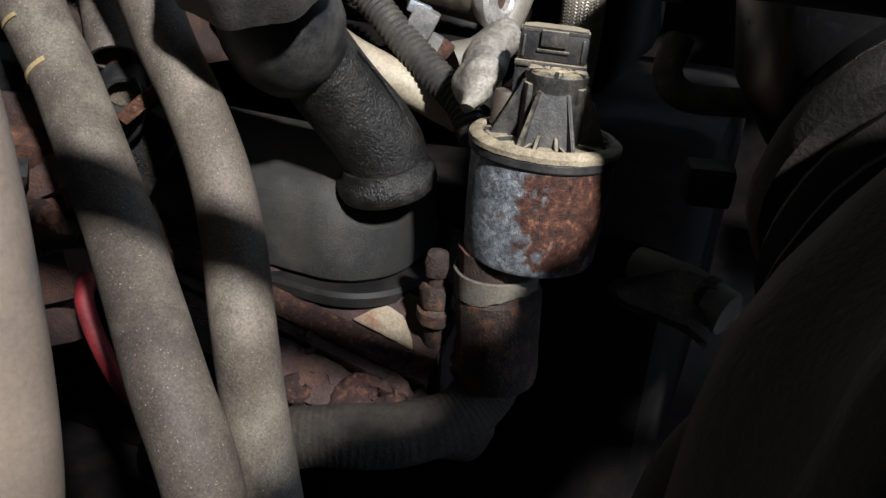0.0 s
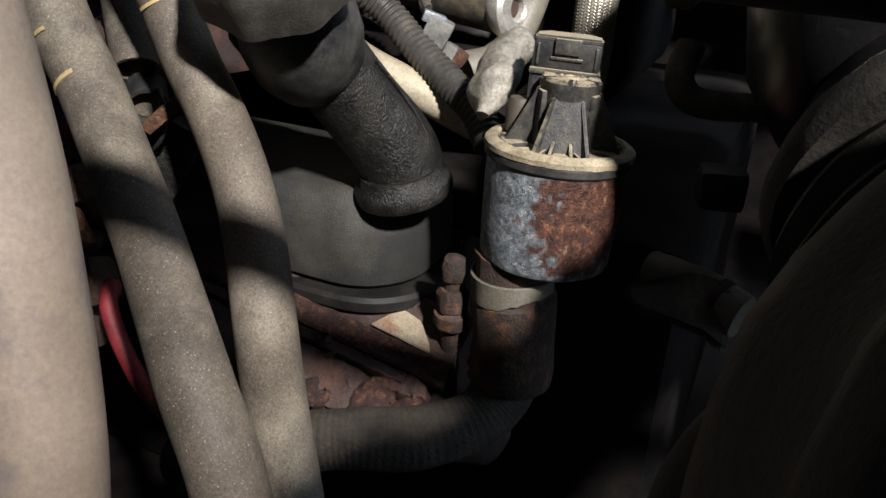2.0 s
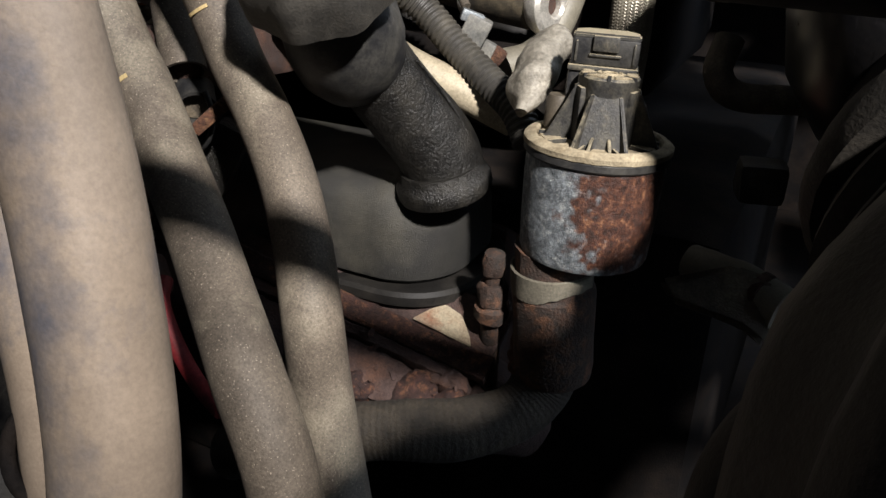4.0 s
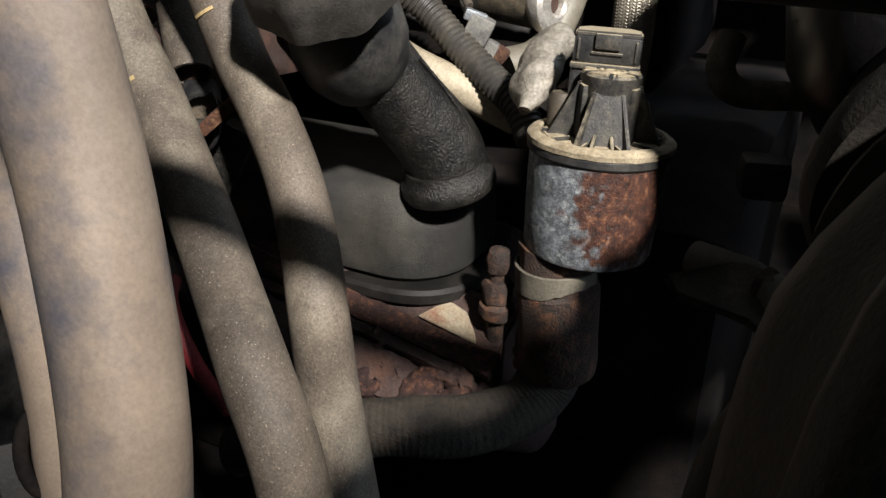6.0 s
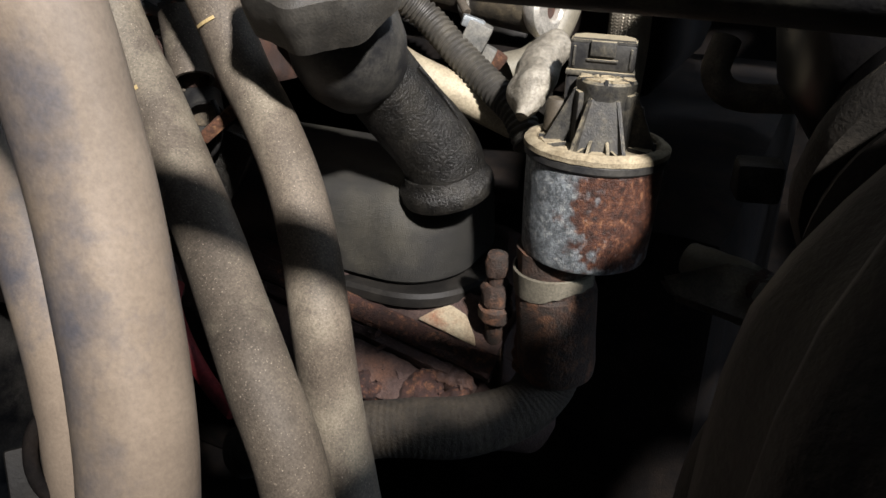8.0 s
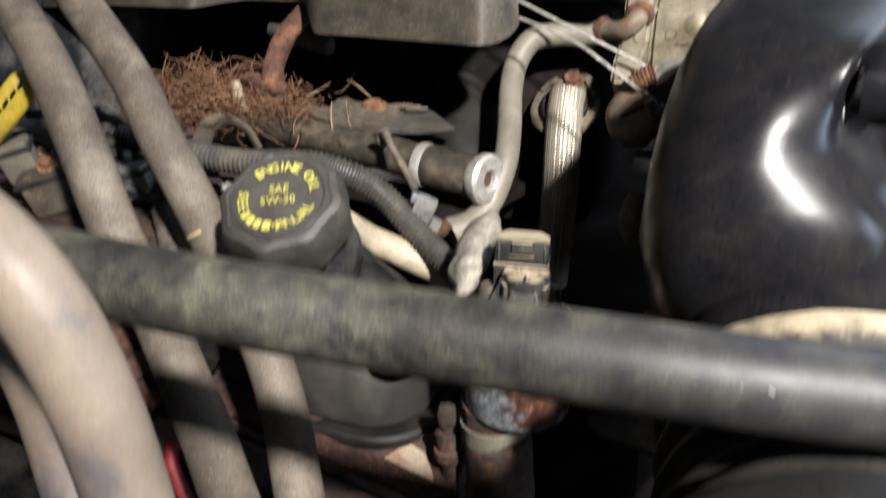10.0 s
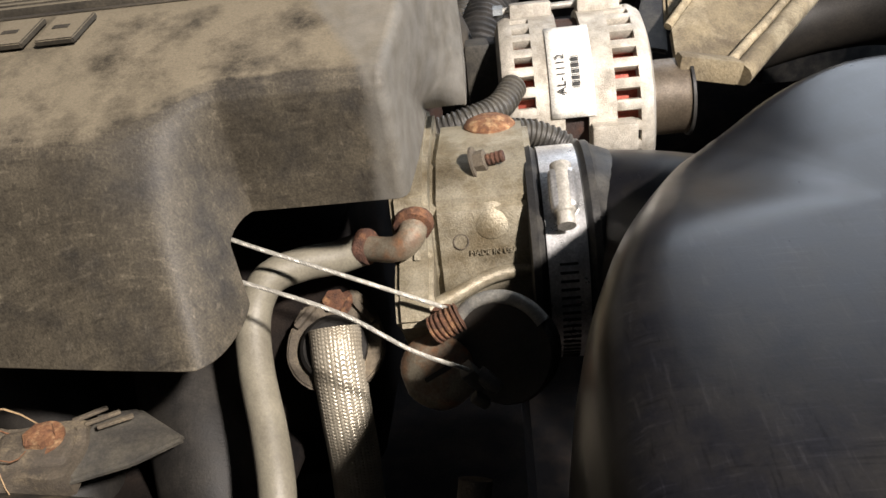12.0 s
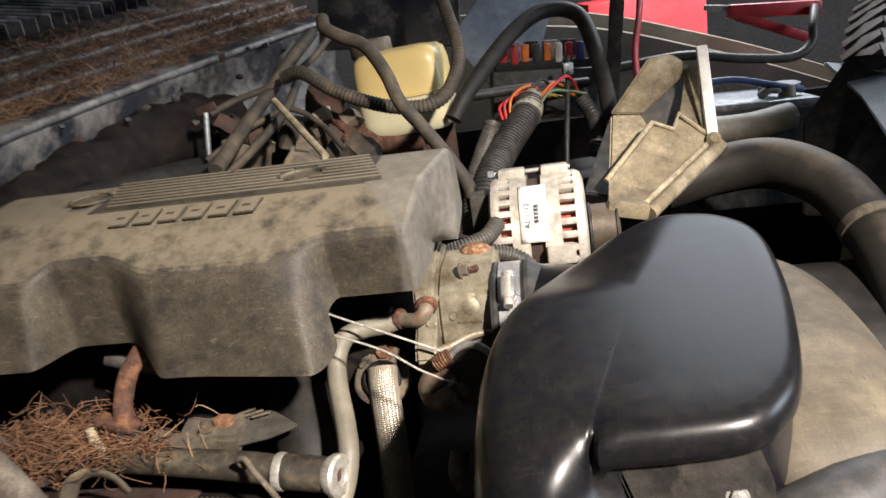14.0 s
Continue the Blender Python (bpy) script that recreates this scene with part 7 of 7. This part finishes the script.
part("front_wall", roughen(sheet([(0.116, 0.907, 1.163), (0.188, 0.984, 1.219), (0.217, 0.99, 1.204), (0.227, 1.008, 1.222), (0.256, 1.004, 1.196), (0.277, 1.003, 1.181), (0.158, 0.851, 1.132), (0.11, 0.851, 1.142)], 0.010), 0.0012, 40), M_BOX, box, "dust-caked stepped front wall")
part("side_block", roughen(sheet([(0.14, 1.059, 1.228), (0.185, 1.064, 1.221), (0.188, 1.012, 1.208), (0.122, 0.945, 1.161)], 0.010), 0.001, 40), M_DUST, box, "pale dusty corner")
part("side_wall", sheet([(0.086, 0.929, 1.148), (0.139, 1.06, 1.226), (0.12, 0.922, 1.141)], 0.006), M_BLACK, box, "dark plastic side")
part("upper_wall", roughen(sheet([(0.14, 1.059, 1.228), (0.202, 1.091, 1.297), (0.236, 1.098, 1.299), (0.263, 1.095, 1.278), (0.254, 1.106, 1.265), (0.186, 1.074, 1.219)], 0.008), 0.0012, 40), M_BOX, box, "dust-caked upper wall")
part("back", sheet([(0.181, 1.094, 1.216), (0.26, 1.123, 1.266), (0.258, 1.085, 1.198), (0.224, 1.057, 1.177), (0.166, 1.047, 1.178)], 0.006), M_CONDUIT, box, "dark inner back plate")
part("inner_wall", roughen(sheet([(0.256, 1.109, 1.276), (0.267, 1.076, 1.281), (0.262, 1.016, 1.197), (0.231, 1.038, 1.216)], 0.006), 0.001, 40), M_DUST, box, "pale inner wall")
part("foot", roughen(block((0.052, 0.020, 0.022), axis((0.11, 0.851, 1.142), (0.158, 0.851, 1.132)) @ pose(0, 0.004, 0.026, 0, 90, 0), 0.005), 0.0015, 50), M_BOX, box)
part("lower_rail", roughen(tube([(0.162, 0.847, 1.133), (0.221, 0.922, 1.155), (0.28, 0.997, 1.177)], 0.0095, 10, 4), 0.001, 50), M_BOX, box, "dusty lower rail")
part("bright_rail", block((0.015, 0.012, 0.134), axis((0.27, 1.0, 1.191), (0.273, 1.069, 1.306)) @ pose(0, 0, 0.067), 0.002), M_PAPER, box, "bright pale edge rail")
part("top_lip", roughen(tube([(0.116, 0.907, 1.166), (0.188, 0.984, 1.222), (0.217, 0.990, 1.207), (0.227, 1.008, 1.225), (0.256, 1.004, 1.199), (0.276, 1.003, 1.184)], 0.0038, 10, smooth_path=False), 0.0006, 60), M_DUST, box, "pale dusty lip")
part("rail_lip", roughen(tube([(0.152, 0.853, 1.140), (0.211, 0.928, 1.162), (0.268, 1.000, 1.184)], 0.0042, 10, 4), 0.0008, 60), M_DUST, box, "pale dusty lip")
part("knob", roughen(lathe([(0.009, 0), (0.010, 0.006), (0.006, 0.012)], Matrix.Translation((0.27, 1.0, 1.191)) @ pose(0, -0.006, -0.006, 60, 0, 0), 14), 0.001, 80), M_BOX, box)
part("corner_panel", sheet([(0.47, 1.174, 1.25), (0.541, 1.097, 1.24), (0.487, 0.957, 1.161), (0.485, 1.057, 1.21)], 0.008), M_BLUEGREY, body, "grey painted corner panel")
# upper radiator hose
rad = thing("radiator_hose", "thick black radiator hose with a clamp band, bending forward", "hose", at_=(0.42, 0.82, 1.0))
part("rubber", tube([(0.20, 1.00, 1.125), (0.276, 1.003, 1.140), (0.345, 0.982, 1.146), (0.398, 0.930, 1.126), (0.420, 0.865, 1.093), (0.430, 0.80, 1.055), (0.43, 0.72, 1.00)], 0.035, 32, 8), M_RADHOSE, rad)
part("clamp_band", lathe([(0.0355, -0.007), (0.0372, -0.006), (0.0372, 0.006), (0.0355, 0.007)], axis((0.4225, 0.853, 1.087), (0.428, 0.81, 1.062)), 32), M_BRACKET, rad, "dull clamp band")
solo("fan_shroud", roughen(rounded_bar(0.26, 0.50, 0.80, 0.96, 0.10, 0.08, 3, 0.08, 0.3), 0.001, 20), M_RUBBER, "dull black fan shroud below the radiator hose", "shroud")
solo("lower_pipe", tube([(0.25, 1.09, 1.168), (0.284, 1.118, 1.172), (0.358, 1.150, 1.167), (0.425, 1.193, 1.168)], 0.022, 20, 6), M_PIPE, "dusty grey metal pipe behind the radiator hose", "pipe")
battery = thing("battery", "dusty battery with cable clamp and corroded top", "battery", at_=(0.38, 1.27, 1.05))
part("case", block((0.20, 0.17, 0.16), pose(0.375, 1.265, 1.105, 0, 3, 8), 0.006), M_BLACK, battery)
part("top", roughen(block((0.185, 0.155, 0.012), pose(0.375, 1.265, 1.190, 0, 3, 8), 0.003), 0.001, 40), M_ZINC, battery, "dust-greyed battery top")
part("post", lathe([(0.014, 0), (0.013, 0.016), (0.010, 0.020)], pose(0.435, 1.235, 1.192), 18), M_CREAM, battery, "corroded pale battery post")
part("clamp", tube([(0.39, 1.23, 1.198), (0.405, 1.225, 1.208), (0.42, 1.23, 1.206), (0.40, 1.26, 1.204)], 0.007, 10), M_STEEL, battery, "cable clamp")
part("lid", lathe([(0.026, 0), (0.027, 0.004), (0.022, 0.006)], pose(0.452, 1.315, 1.198), 24), M_BLUEGREY, battery)
jump = thing("jumper_clamp", "red jumper cable clamp resting on the fender rim", "jumper cable", at_=(0.46, 1.50, 1.27))
part("jaw", roughen(block((0.17, 0.028, 0.026), pose(0.475, 1.46, 1.318, 0, 5, 6), 0.006), 0.001, 40), M_RED, jump)
part("handle", block((0.14, 0.022, 0.018), pose(0.470, 1.455, 1.288, 0, 24, 4), 0.006), M_RED, jump)
part("teeth", block((0.05, 0.012, 0.010), pose(0.375, 1.45, 1.335, 0, 8, 4), 0.002), M_STEEL, jump, "copper-steel jaw teeth")
part("cable", tube([(0.545, 1.45, 1.312), (0.530, 1.411, 1.285), (0.522, 1.397, 1.254), (0.485, 1.385, 1.236), (0.395, 1.374, 1.247), (0.30, 1.37, 1.265), (0.18, 1.36, 1.26)], 0.0085, 12), M_CONDUIT, jump, "grey cable")
line("red_battery_lead", [(0.235, 1.42, 1.40), (0.222, 1.36, 1.345), (0.205, 1.30, 1.290), (0.20, 1.24, 1.24)], 0.006, M_RED, "red cable hanging down behind the air box tray", "cable")
line("blue_wire", [(0.29, 1.20, 1.235), (0.35, 1.215, 1.232), (0.42, 1.225, 1.212), (0.46, 1.24, 1.20)], 0.006, M_BLUE, "dark blue cable across the battery", "cable")
# things beyond the fender
solo("red_tool_chest", block((0.34, 0.3, 1.35), pose(0.34, 2.45, 0.675, 0, 0, 5), 0.01), M_RED, "red steel tool chest standing beyond the fender", "tool chest")
tyre = thing("spare_tyre", "worn black tyre leaning in the dark beyond the fender", "tyre", at_=(1.35, 2.2, 0.8))
bm = bmesh.new()
tm = pose(1.12, 2.15, 0.95, 70, 0, 40)
rings = [[tm @ (Matrix.Rotation(2 * math.pi * i / 48, 4, "Z") @ Vector((0.30 + 0.09 * math.cos(a), 0, 0.10 * math.sin(a)))) for a in (2 * math.pi * s / 14 for s in range(14))] for i in range(49)]
skin(bm, rings, True, False)
part("rubber", bm, M_RUBBER, tyre)
for i in range(60):
    a = 2 * math.pi * i / 60
    part("tread", block((0.012, 0.022, 0.11), tm @ Matrix.Rotation(a, 4, "Z") @ pose(0.388, 0, 0, 18, 0, 0), 0.003), M_RUBBER, tyre)

# ---- small dirt and clips along the firewall lip ----
rng = random.Random(31)
clips = thing("firewall_clips", "small grimy clips and studs along the firewall lip", "clips", at_=(-0.6, 1.0, 1.33))
for k in range(14):
    y = 0.80 + 0.055 * k + rng.uniform(-0.012, 0.012)
    x = -0.645 + 0.29 * max(0.0, y - 0.80) + 0.036
    s = rng.uniform(0.006, 0.012)
    part("clip", roughen(block((s, s * 1.4, s * 0.8), pose(x + rng.uniform(-0.03, 0.01), y, 1.325 + 0.10 * (y - 0.7) + rng.uniform(-0.04, 0.008), rng.uniform(-20, 20), rng.uniform(-30, 30), rng.uniform(0, 90)), s * 0.2), s * 0.08, 60), (M_COWL, M_BLACK, M_RUST_DARK, M_BLACK, M_BRAKE)[k % 5], clips)
